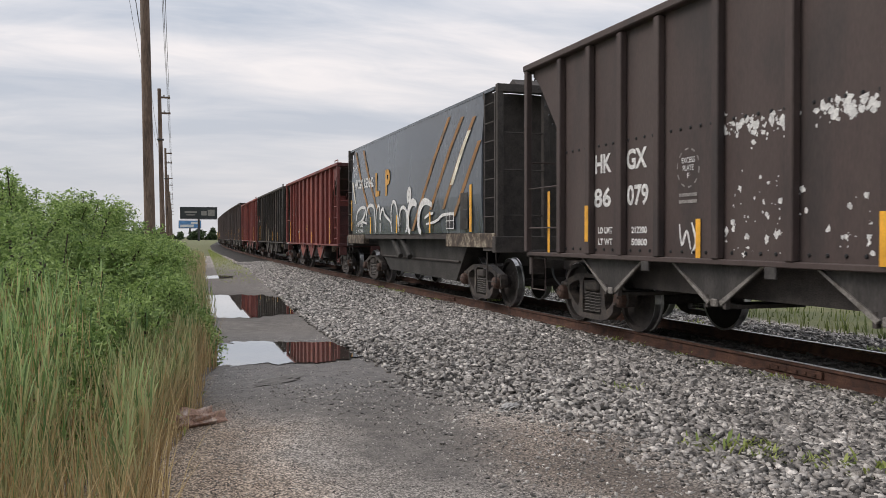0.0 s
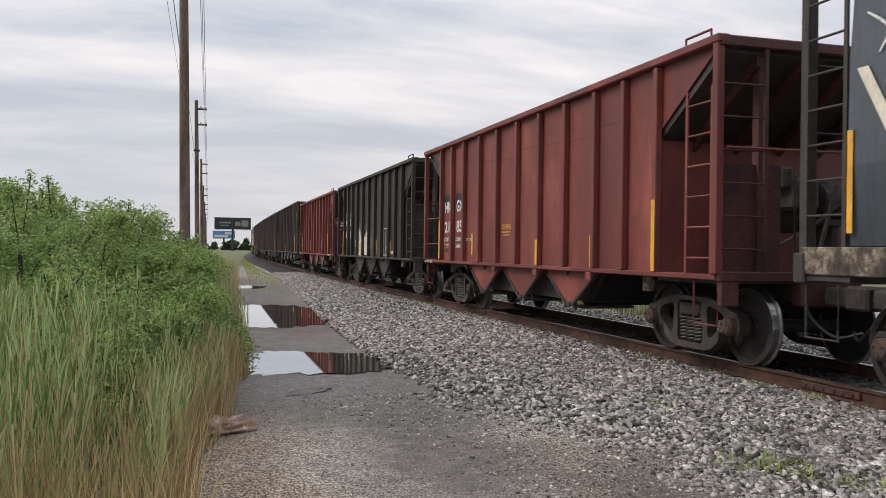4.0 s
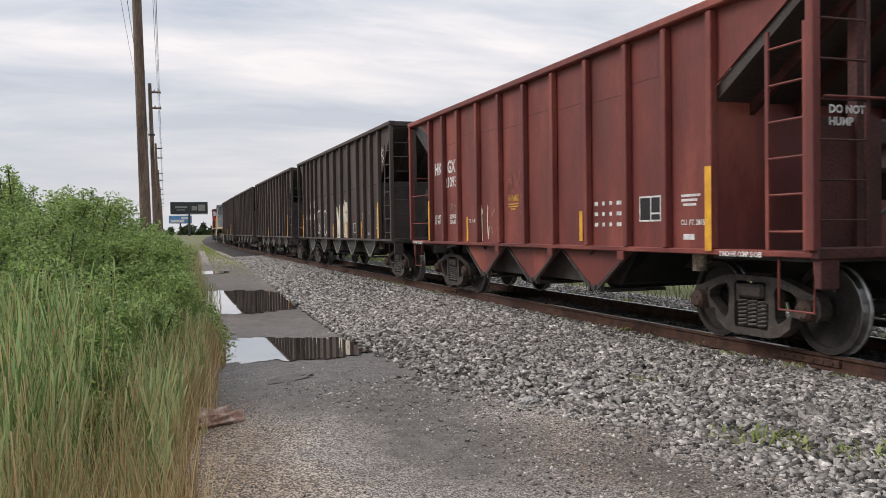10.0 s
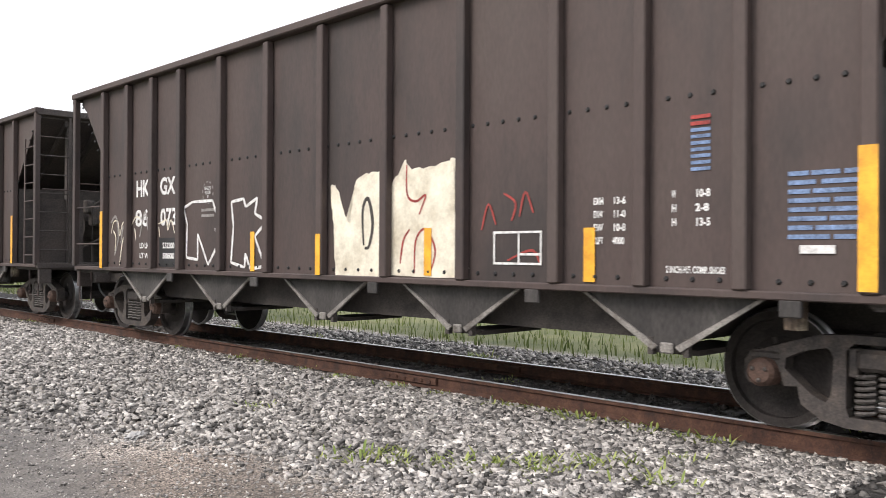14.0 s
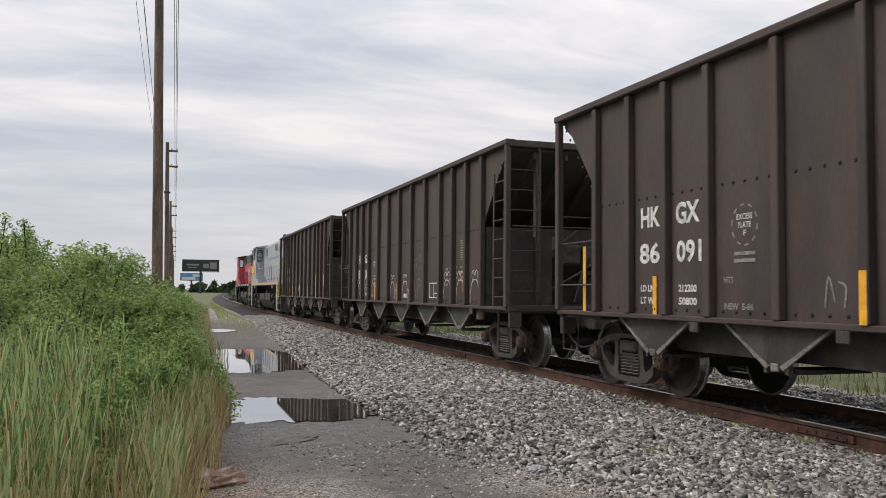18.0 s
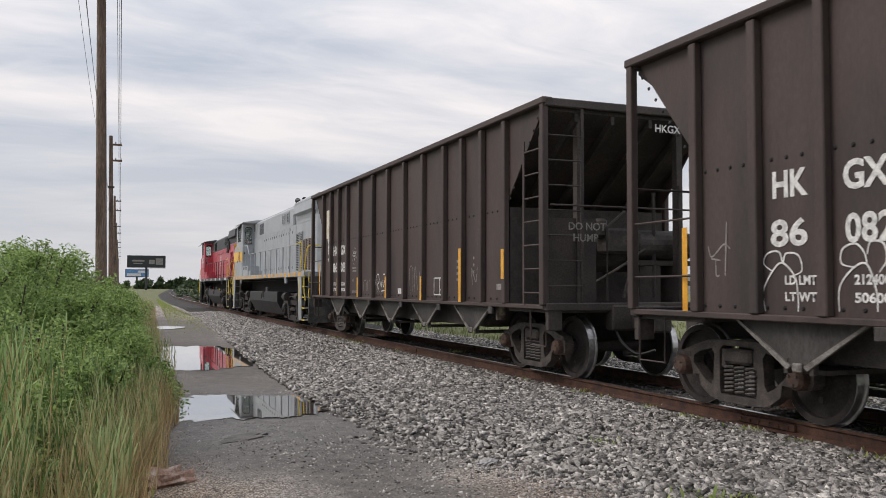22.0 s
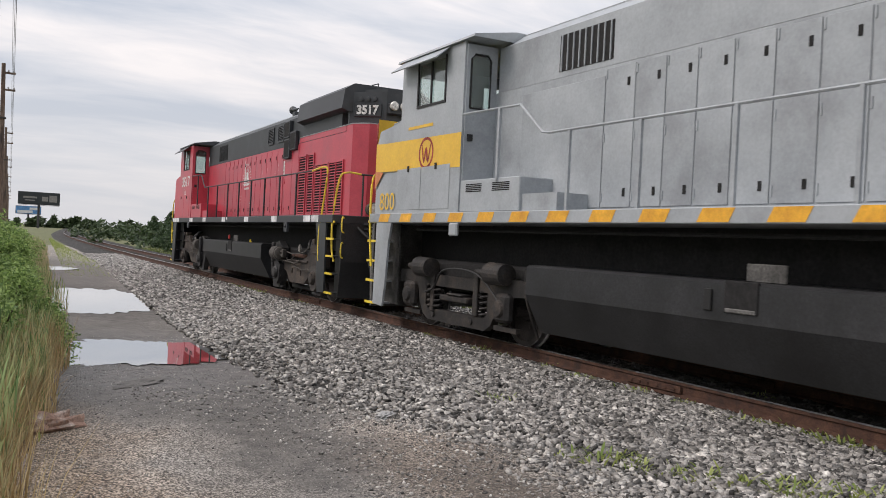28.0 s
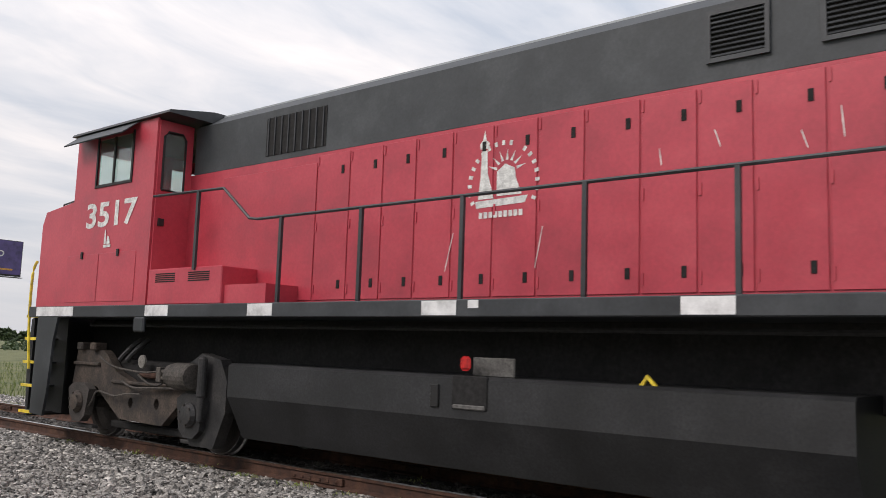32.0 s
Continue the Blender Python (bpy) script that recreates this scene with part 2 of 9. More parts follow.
def ground_material():
    """Worn tarmac and cinders: pale pebbly gravel, damp dark bands round the puddles, brown grit at the verge."""
    m = bpy.data.materials.new("worn_track_road")
    m.use_nodes = True
    tree = m.node_tree
    b = tree.nodes["Principled BSDF"]
    coord = tree.nodes.new("ShaderNodeTexCoord")
    warp = node(tree, "ShaderNodeTexNoise", Scale=0.9, Detail=5.0, Roughness=0.6)
    sway = node(tree, "ShaderNodeVectorMath", op="SCALE")
    sway.inputs["Scale"].default_value = 1.5
    moved = node(tree, "ShaderNodeVectorMath", op="ADD")
    links(tree, (coord.outputs["Object"], warp.inputs["Vector"]), (warp.outputs["Color"], sway.inputs[0]), (coord.outputs["Object"], moved.inputs[0]), (sway.outputs[0], moved.inputs[1]))

    def blot(x, y, rx, ry, turn=0.0):
        """A soft ragged patch of the road."""
        mp = tree.nodes.new("ShaderNodeMapping")
        mp.vector_type = "TEXTURE"
        mp.inputs["Location"].default_value = (x + 0.75, y + 0.75, 0.75)
        mp.inputs["Rotation"].default_value = (0, 0, radians(turn))
        mp.inputs["Scale"].default_value = (rx, ry, 50)
        length = node(tree, "ShaderNodeVectorMath", op="LENGTH")
        fade = node(tree, "ShaderNodeMapRange")
        fade.inputs["From Min"].default_value, fade.inputs["From Max"].default_value = 1.35, 0.60
        links(tree, (moved.outputs[0], mp.inputs[0]), (mp.outputs[0], length.inputs[0]), (length.outputs["Value"], fade.inputs["Value"]))
        return fade.outputs[0]

    def tint(below, mask, colour, strength=1.0):
        mix = tree.nodes.new("ShaderNodeMix")
        mix.data_type, mix.blend_type = "RGBA", "MULTIPLY"
        scale = node(tree, "ShaderNodeMath", op="MULTIPLY")
        scale.inputs[1].default_value = strength
        mix.inputs[7].default_value = (*colour, 1)
        links(tree, (mask, scale.inputs[0]), (scale.outputs[0], mix.inputs["Factor"]), (below, mix.inputs[6]))
        return mix.outputs[2]

    pebble = node(tree, "ShaderNodeTexVoronoi", Scale=92.0)
    tone1 = tree.nodes.new("ShaderNodeSeparateColor")
    grit = node(tree, "ShaderNodeTexNoise", Scale=230.0, Detail=2.0, Roughness=0.7)
    mixed = tree.nodes.new("ShaderNodeMix")
    mixed.inputs["Factor"].default_value = 0.40
    rg = tree.nodes.new("ShaderNodeValToRGB")
    rg.color_ramp.elements[0].position, rg.color_ramp.elements[0].color = 0.22, (0.050, 0.044, 0.038, 1)
    rg.color_ramp.elements[1].position, rg.color_ramp.elements[1].color = 0.78, (0.78, 0.72, 0.65, 1)
    half = rg.color_ramp.elements.new(0.5)
    half.color = (0.235, 0.212, 0.187, 1)
    links(tree, (coord.outputs["Object"], pebble.inputs["Vector"]), (coord.outputs["Object"], grit.inputs["Vector"]), (pebble.outputs["Color"], tone1.inputs[0]),
          (tone1.outputs[0], mixed.inputs[2]), (grit.outputs["Fac"], mixed.inputs[3]), (mixed.outputs[0], rg.inputs[0]))
    colour = rg.outputs[0]
    damp = node(tree, "ShaderNodeTexNoise", Scale=0.7, Detail=7.0, Roughness=0.62, Distortion=0.5)
    rd = tree.nodes.new("ShaderNodeValToRGB")
    rd.color_ramp.elements[0].position, rd.color_ramp.elements[0].color = 0.34, (0.66, 0.64, 0.62, 1)
    rd.color_ramp.elements[1].position, rd.color_ramp.elements[1].color = 0.62, (1, 1, 1, 1)
    mul = tree.nodes.new("ShaderNodeMix")
    mul.data_type, mul.blend_type = "RGBA", "MULTIPLY"
    mul.inputs["Factor"].default_value = 1.0
    links(tree, (coord.outputs["Object"], damp.inputs["Vector"]), (damp.outputs["Fac"], rd.inputs[0]), (colour, mul.inputs[6]), (rd.outputs[0], mul.inputs[7]))
    colour = mul.outputs[2]
    # smooth damp tarmac shows through the gravel in places
    silt = node(tree, "ShaderNodeTexNoise", Scale=5.0, Detail=9.0, Roughness=0.68)
    tar = tree.nodes.new("ShaderNodeValToRGB")
    tar.color_ramp.elements[0].position, tar.color_ramp.elements[0].color = 0.34, (0.056, 0.052, 0.049, 1)
    tar.color_ramp.elements[1].position, tar.color_ramp.elements[1].color = 0.70, (0.155, 0.142, 0.129, 1)
    links(tree, (coord.outputs["Object"], silt.inputs["Vector"]), (silt.outputs["Fac"], tar.inputs[0]))

    def over(below, mask, strength):
        mix = tree.nodes.new("ShaderNodeMix")
        mix.data_type = "RGBA"
        scale = node(tree, "ShaderNodeMath", op="MULTIPLY")
        scale.inputs[1].default_value = strength
        links(tree, (mask, scale.inputs[0]), (scale.outputs[0], mix.inputs["Factor"]), (below, mix.inputs[6]), (tar.outputs[0], mix.inputs[7]))
        return mix.outputs[2]

    wet = blot(1.95, 11.4, 1.9, 3.2)
    colour = over(colour, wet, 0.95)
    colour = over(colour, blot(2.5, 20.5, 1.8, 7.0), 0.9)
    colour = over(colour, blot(3.0, 36.0, 1.8, 12.0), 0.75)
    colour = over(colour, blot(2.1, 8.6, 1.6, 1.3, 6), 0.9)
    colour = over(colour, blot(2.2, 6.7, 0.75, 2.2, -4), 0.85)
    colour = over(colour, blot(3.2, 4.2, 0.5, 1.7, -8), 0.6)
    colour = tint(colour, blot(3.15, 5.4, 0.6, 1.6), (0.74, 0.66, 0.60), 0.8)
    colour = tint(colour, blot(0.25, 7.0, 0.75, 2.6, 8), (0.92, 0.74, 0.58), 0.7)
    # rough meadow takes over beyond a ragged edge
    axes = tree.nodes.new("ShaderNodeSeparateXYZ")
    links(tree, (moved.outputs[0], axes.inputs[0]))

    def slope(kx, ky, c):
        a = node(tree, "ShaderNodeMath", op="MULTIPLY_ADD")
        a.inputs[1].default_value, a.inputs[2].default_value = kx, c
        b2 = node(tree, "ShaderNodeMath", op="MULTIPLY_ADD")
        b2.inputs[1].default_value = ky
        links(tree, (axes.outputs["X"], a.inputs[0]), (axes.outputs["Y"], b2.inputs[0]), (a.outputs[0], b2.inputs[2]))
        return b2.outputs[0]

    least = slope(1.0, -0.032, 0.15)
    for kx, ky, c in ((-1.0, 0.0, 12.2), (0.0, -0.5, 38.0), (0.0, 0.5, 110.0)):
        low = node(tree, "ShaderNodeMath", op="MINIMUM")
        links(tree, (least, low.inputs[0]), (slope(kx, ky, c), low.inputs[1]))
        least = low.outputs[0]
    edge = node(tree, "ShaderNodeMapRange")
    edge.inputs["From Min"].default_value, edge.inputs["From Max"].default_value = -0.25, 0.25
    clump = node(tree, "ShaderNodeTexNoise", Scale=0.35, Detail=8.0, Roughness=0.7)
    turf = tree.nodes.new("ShaderNodeValToRGB")
    turf.color_ramp.elements[0].position, turf.color_ramp.elements[0].color = 0.35, (0.07, 0.085, 0.03, 1)
    turf.color_ramp.elements[1].position, turf.color_ramp.elements[1].color = 0.65, (0.17, 0.17, 0.075, 1)
    cover = tree.nodes.new("ShaderNodeMix")
    cover.data_type = "RGBA"
    links(tree, (least, edge.inputs["Value"]), (coord.outputs["Object"], clump.inputs["Vector"]), (clump.outputs["Fac"], turf.inputs[0]),
          (edge.outputs[0], cover.inputs["Factor"]), (turf.outputs[0], cover.inputs[6]), (colour, cover.inputs[7]))
    colour = cover.outputs[2]
    bmp = node(tree, "ShaderNodeBump", Strength=0.6, Distance=0.007)
    tone = node(tree, "ShaderNodeMapRange")
    tone.inputs["To Min"].default_value, tone.inputs["To Max"].default_value = 0.95, 0.55
    links(tree, (colour, b.inputs["Base Color"]), (pebble.outputs["Distance"], bmp.inputs["Height"]), (bmp.outputs[0], b.inputs["Normal"]), (wet, tone.inputs["Value"]), (tone.outputs[0], b.inputs["Roughness"]))
    return m


M = {
    "brown": surface("brown_wagon_paint", (0.070, 0.048, 0.043), 0.68, dark=(0.038, 0.029, 0.027), light=(0.083, 0.062, 0.055), stain=0.9, grain=35, bump=0.08, amount=0.22, streak=0.35),
    "black": surface("black_wagon_paint", (0.044, 0.038, 0.033), 0.62, dark=(0.022, 0.020, 0.018), light=(0.085, 0.069, 0.057), stain=1.1, grain=35, bump=0.08, amount=0.25, streak=0.3),
    "red": surface("oxide_red_wagon_paint", (0.195, 0.043, 0.035), 0.6, dark=(0.12, 0.029, 0.025), light=(0.33, 0.088, 0.062), stain=0.7, grain=30, bump=0.08, amount=0.22, streak=0.35),
    "grey": surface("slate_grey_wagon_paint", (0.066, 0.080, 0.095), 0.25, dark=(0.045, 0.053, 0.062), light=(0.10, 0.118, 0.135), stain=0.8, grain=25, bump=0.05, amount=0.18, streak=0.3),
    "under": surface("sooty_underframe", (0.070, 0.060, 0.054), 0.8, stain=5, grain=60, bump=0.25),
    "truck": surface("greasy_cast_steel", (0.078, 0.066, 0.060), 0.7, dark=(0.042, 0.036, 0.034), light=(0.135, 0.11, 0.092), stain=6, grain=50, bump=0.3),
    "spring": surface("dusty_spring_steel", (0.12, 0.108, 0.10), 0.65, stain=6, grain=50, bump=0.2),
    "steel": surface("polished_wheel_tread", (0.50, 0.50, 0.51), 0.35, 1.0, stain=9, grain=80, bump=0.03, amount=0.15),
    "wheel": surface("dull_wheel_plate", (0.050, 0.043, 0.040), 0.8, 0.0, stain=5, grain=45, bump=0.15),
    "rust": surface("rusty_rail", (0.10, 0.046, 0.030), 0.9, dark=(0.05, 0.026, 0.019), light=(0.15, 0.075, 0.048), stain=6, grain=70, bump=0.4),
    "railhead": surface("worn_rail_head", (0.55, 0.54, 0.53), 0.3, 1.0, dark=(0.3, 0.28, 0.26), stain=4, grain=60, bump=0.05),
    "tie": surface("old_timber_sleeper", (0.065, 0.053, 0.044), 0.95, stain=5, grain=45, bump=0.6, streak=1.0),
    "stone": surface("grey_ballast_stone", (0.30, 0.282, 0.260), 0.9, dark=(0.13, 0.12, 0.11), light=(0.56, 0.53, 0.49), stain=7, grain=70, bump=0.4, amount=0.3, spread=0.85),
    # oily stone, its colour also darkened for the shade under the train
    "shadestone": surface("shaded_oily_stone", (0.075, 0.068, 0.062), 0.9, dark=(0.035, 0.032, 0.03), light=(0.15, 0.138, 0.125), stain=7, grain=70, bump=0.4, amount=0.3, spread=0.55),
    # bed far darker than its stones: crevice shade put into the colour
    "ballast": surface("ballast_bed_gap_shade", (0.055, 0.051, 0.047), 0.95, dark=(0.022, 0.020, 0.019), light=(0.12, 0.112, 0.103), stain=22, grain=60, bump=0.9, amount=0.6, relief=0.03),
    "yellow": surface("reflective_yellow_strip", (0.80, 0.40, 0.035), 0.45, stain=4, grain=40, bump=0.03, amount=0.15, dark=(0.66, 0.30, 0.03)),
    "white": surface("white_stencil_paint", (0.74, 0.74, 0.72), 0.7, stain=14, grain=60, bump=0.02, amount=0.25, dark=(0.5, 0.5, 0.49)),
    "cream": surface("cream_spray_paint", (0.72, 0.67, 0.54), 0.6, stain=3, grain=30, bump=0.02, amount=0.15, dark=(0.55, 0.49, 0.37)),
    "faint": surface("faint_chalk_paint", (0.34, 0.32, 0.30), 0.8, stain=10, grain=60, bump=0.02),
    "rosy": surface("rose_spray_paint", (0.42, 0.24, 0.20), 0.7, stain=5, grain=40, bump=0.02, amount=0.3, dark=(0.22, 0.10, 0.085)),
    "redscrub": surface("scrubbed_red_paint", (0.30, 0.085, 0.065), 0.7, stain=5, grain=40, bump=0.02),
    "chalk": surface("worn_chalk_paint", (0.17, 0.155, 0.14), 0.8, stain=10, grain=60, bump=0.02),
    "orange": surface("faded_orange_stripe", (0.30, 0.145, 0.045), 0.6, stain=3, grain=30, bump=0.02, amount=0.2, dark=(0.16, 0.105, 0.055)),
    "gold": surface("golden_letter_paint", (0.62, 0.31, 0.05), 0.55, stain=4, grain=40, bump=0.02, amount=0.15),
    "blue": surface("blue_marker_paint", (0.20, 0.30, 0.50), 0.7, stain=9, grain=60, bump=0.02),
    "crimson": surface("crimson_marker_paint", (0.42, 0.06, 0.05), 0.7, stain=9, grain=60, bump=0.02),
    "blackpatch": surface("black_paint_patch", (0.018, 0.018, 0.019), 0.6, stain=3, grain=30, bump=0.02),
    "locored": surface("locomotive_red_enamel", (0.50, 0.052, 0.078), 0.38, dark=(0.40, 0.045, 0.066), light=(0.56, 0.072, 0.098), stain=1.1, grain=25, bump=0.03, amount=0.14),
    "locoblack": surface("charcoal_enamel", (0.034, 0.038, 0.043), 0.5, stain=1.3, grain=30, bump=0.04, amount=0.2, light=(0.055, 0.06, 0.066)),
    "locogrey": surface("dull_silver_grey_enamel", (0.36, 0.385, 0.405), 0.42, dark=(0.28, 0.295, 0.31), light=(0.42, 0.445, 0.465), stain=1.0, grain=25, bump=0.03, amount=0.14),
    "locoyellow": surface("locomotive_yellow_enamel", (0.80, 0.48, 0.045), 0.45, dark=(0.72, 0.42, 0.04), light=(0.84, 0.53, 0.055), stain=1.4, grain=25, bump=0.03, amount=0.12),
    "safety": surface("safety_yellow_handrail", (0.80, 0.60, 0.05), 0.45, stain=6, grain=40, bump=0.03, amount=0.15),
    "tank": surface("black_fuel_tank_paint", (0.022, 0.023, 0.025), 0.55, stain=1.5, grain=40, bump=0.05, light=(0.036, 0.037, 0.040)),
    "roofgrey": surface("faded_charcoal_roof_paint", (0.046, 0.052, 0.057), 0.6, stain=1.6, grain=30, bump=0.05, amount=0.2, dark=(0.034, 0.039, 0.044), light=(0.068, 0.075, 0.081)),
    # near-black for dark parts, and for shade painted inside louvres, grilles and bays
    "dark": surface("dark_part_and_hollow_shade", (0.026, 0.025, 0.025), 0.9, stain=3, grain=20, bump=0.1),
    "rustgrille": surface("rusted_louvre_steel", (0.30, 0.17, 0.075), 0.75, dark=(0.16, 0.08, 0.04), light=(0.42, 0.29, 0.15), stain=4, grain=40, bump=0.2),
    "gear": surface("dusty_brown_truck_casting", (0.064, 0.049, 0.040), 0.8, dark=(0.026, 0.023, 0.022), light=(0.125, 0.095, 0.075), stain=3, grain=40, bump=0.3),
    "gearblack": surface("oily_black_truck_casting", (0.034, 0.033, 0.034), 0.6, dark=(0.018, 0.018, 0.019), light=(0.060, 0.056, 0.053), stain=4, grain=40, bump=0.25),
    "dustygear": surface("dust_coated_steel", (0.088, 0.077, 0.067), 0.8, dark=(0.045, 0.040, 0.036), light=(0.13, 0.114, 0.098), stain=5, grain=40, bump=0.2),
    "patchwhite": surface("white_reflective_sheet", (0.72, 0.72, 0.72), 0.5, stain=3, grain=60, bump=0.02, amount=0.08),
    "geargrey": surface("oily_grey_truck_casting", (0.040, 0.036, 0.034), 0.65, dark=(0.018, 0.017, 0.017), light=(0.085, 0.068, 0.056), stain=4, grain=40, bump=0.3),
    "lamp": surface("clear_headlight_lens", (0.82, 0.80, 0.76), 0.1, stain=5, grain=20, bump=0.02),
    "pole": surface("weathered_pole_timber", (0.20, 0.135, 0.10), 0.95, dark=(0.075, 0.055, 0.045), light=(0.26, 0.20, 0.165), stain=3.0, grain=30, bump=0.7, streak=0.15),
    "wire": surface("dark_cable", (0.05, 0.05, 0.055), 0.6),
    "reed": leaf_material("green_reed_blade", (0.085, 0.158, 0.046), (0.37, 0.52, 0.215), through=0.42, lo=0.34, hi=0.62, dry=(0.44, 0.345, 0.20)),
    "waterreed": leaf_material("fresh_water_reed", (0.09, 0.17, 0.048), (0.35, 0.50, 0.20), through=0.42, lo=0.34, hi=0.64),
    "fieldgrass": leaf_material("rough_field_grass", (0.075, 0.105, 0.03), (0.22, 0.26, 0.08)),
    "straw": leaf_material("dry_straw_blade", (0.32, 0.21, 0.09), (0.66, 0.51, 0.28)),
    "leaf": leaf_material("shrub_leaf", (0.118, 0.20, 0.053), (0.385, 0.515, 0.175), through=0.45, lo=0.32, hi=0.70),
    "weed": leaf_material("pale_weed_leaf", (0.17, 0.24, 0.05), (0.40, 0.44, 0.14)),
    "cedar": leaf_material("cedar_foliage", (0.030, 0.060, 0.024), (0.085, 0.135, 0.055), through=0.15),
    "farleaf": leaf_material("distant_tree_foliage", (0.035, 0.060, 0.025), (0.085, 0.125, 0.05), through=0.15),
    "bark": surface("rough_bark", (0.09, 0.070, 0.055), 0.95, stain=5, grain=40, bump=0.6),
    "water": water_material(),
    "slab": surface("damp_tarmac_slab", (0.15, 0.14, 0.13), 0.8, stain=6, grain=50, bump=0.4),
    # end colours; the maroon is the red paint darkened for the ends' shade
    "sooty": surface("dusky_brown_wagon_end", (0.070, 0.057, 0.052), 0.7, stain=1.2, grain=35, bump=0.1, light=(0.10, 0.08, 0.07)),
    "darkred": surface("shaded_maroon_end_and_seam", (0.105, 0.034, 0.031), 0.7, stain=1.2, grain=35, bump=0.1, light=(0.15, 0.05, 0.043)),
    "bearing": surface("rusty_brown_bearing_cap", (0.12, 0.070, 0.052), 0.75, stain=6, grain=50, bump=0.2),
    "pilotgrey": surface("grimy_grey_pilot_paint", (0.115, 0.110, 0.104), 0.7, dark=(0.05, 0.047, 0.044), light=(0.20, 0.195, 0.185), stain=2.5, grain=35, bump=0.12),
    "road": ground_material(),
    "glass": glass_material("cab_window_glass", (0.75, 0.85, 0.82)),
    "purple": surface("violet_billboard_vinyl", (0.085, 0.06, 0.19), 0.5, stain=1, grain=10, bump=0.02, amount=0.1),
    "night": surface("dark_billboard_vinyl", (0.018, 0.024, 0.027), 0.5, stain=1, grain=10, bump=0.02, amount=0.1),
    "skyblue": surface("blue_billboard_vinyl", (0.10, 0.26, 0.50), 0.5, stain=1, grain=10, bump=0.02, amount=0.1),
    "concrete": surface("pale_painted_wall", (0.55, 0.54, 0.52), 0.85, stain=1, grain=10, bump=0.1),
    "debris": surface("torn_pinkish_packaging", (0.42, 0.25, 0.18), 0.7, light=(0.62, 0.52, 0.45), stain=9, grain=50, bump=0.3),
    "hose": surface("black_rubber_hose", (0.015, 0.015, 0.015), 0.6),
}


# ---- building helpers ----
RAIL_TOP, TRACK_X = 0.23, 7.75
RIDE = 0.05  # the bodies' datum lies this far above the rail head


def bend(y):
    """How far the track has curved to the right, y metres along it."""
    return 0.0 if y < 0 else 2.1e-4 * y * y if y < 200 else 8.4 + 0.084 * (y - 200)


def track_pose(y, z):
    """The pose of a wagon whose middle is y metres along the curved track."""
    slope = 0.0 if y < 0 else 4.2e-4 * min(y, 200)
    return pose(TRACK_X + bend(y), y, z, 0, 0, -math.degrees(math.atan(slope)))


def mesh_object(name, verts, faces, material, parent=None, smooth=False):
    me = bpy.data.meshes.new(name)
    me.from_pydata([tuple(v) for v in verts], [], [tuple(int(i) for i in f) for f in faces])
    me.materials.append(material)
    if smooth:
        me.shade_smooth()
    me.update()
    ob = new(name, me)
    ob.parent = parent
    return ob


def part(name, bm, material, parent, label=""):
    me = bpy.data.meshes.new(name)
    bmesh.ops.recalc_face_normals(bm, faces=bm.faces)
    bm.to_mesh(me)
    bm.free()
    me.materials.append(material)
    ob = new(name, me)
    ob.parent = parent
    return tagged(ob, label)


def twin(ob, x=0, y=0, z=0, rz=0):
    """The same piece again under the same parent, moved."""
    o = ob.copy()
    scene.collection.objects.link(o)
    o.parent = ob.parent
    o.matrix_basis = pose(x, y, z, 0, 0, rz) @ ob.matrix_basis
    return o


def box(bm, x0, x1, y0, y1, z0, z1, bevel=0.0):
    vs = [bm.verts.new((x, y, z)) for x in (x0, x1) for y in (y0, y1) for z in (z0, z1)]
    for q in ((0, 1, 3, 2), (4, 6, 7, 5), (0, 4, 5, 1), (2, 3, 7, 6), (0, 2, 6, 4), (1, 5, 7, 3)):
        bm.faces.new([vs[i] for i in q])
    if bevel:
        es = {e for v in vs for e in v.link_edges}
        bmesh.ops.bevel(bm, geom=list(es), offset=bevel, segments=1, affect="EDGES")
    return bm


def boxes(*rows, bevel=0.0):
    bm = bmesh.new()
    for r in rows:
        box(bm, *r, bevel=bevel)
    return bm


def prism(profile, x0, x1, axis="x", bm=None):
    """A solid whose outline (in y and z, or x and z for axis y) runs from x0 to x1."""
    bm = bm or bmesh.new()
    put = (lambda a, b, c: (c, a, b)) if axis == "x" else (lambda a, b, c: (a, c, b)) if axis == "y" else (lambda a, b, c: (a, b, c))
    lo = [bm.verts.new(put(a, b, x0)) for a, b in profile]
    hi = [bm.verts.new(put(a, b, x1)) for a, b in profile]
    n = len(profile)
    bm.faces.new(lo)
    bm.faces.new(hi[::-1])
    for i in range(n):
        bm.faces.new((lo[i], lo[(i + 1) % n], hi[(i + 1) % n], hi[i]))
    return bm


def rod(bm, points, r, sides=6):
    """A round bar along points."""
    rings = []
    pts = [Vector(p) for p in points]
    for i, p in enumerate(pts):
        d = (pts[min(i + 1, len(pts) - 1)] - pts[max(i - 1, 0)]).normalized()
        a = d.orthogonal().normalized() if abs(d.z) > 0.99 else d.cross(Vector((0, 0, 1))).normalized()
        b = d.cross(a)
        rings.append([bm.verts.new(p + r * (math.cos(k * math.tau / sides) * a + math.sin(k * math.tau / sides) * b)) for k in range(sides)])
    for u, v in zip(rings, rings[1:]):
        for k in range(sides):
            bm.faces.new((u[k], u[(k + 1) % sides], v[(k + 1) % sides], v[k]))
    bm.faces.new(rings[0])
    bm.faces.new(rings[-1][::-1])
    return bm


def rods(*lines, r=0.014, sides=6):
    bm = bmesh.new()
    for points in lines:
        rod(bm, points, r, sides)
    return bm


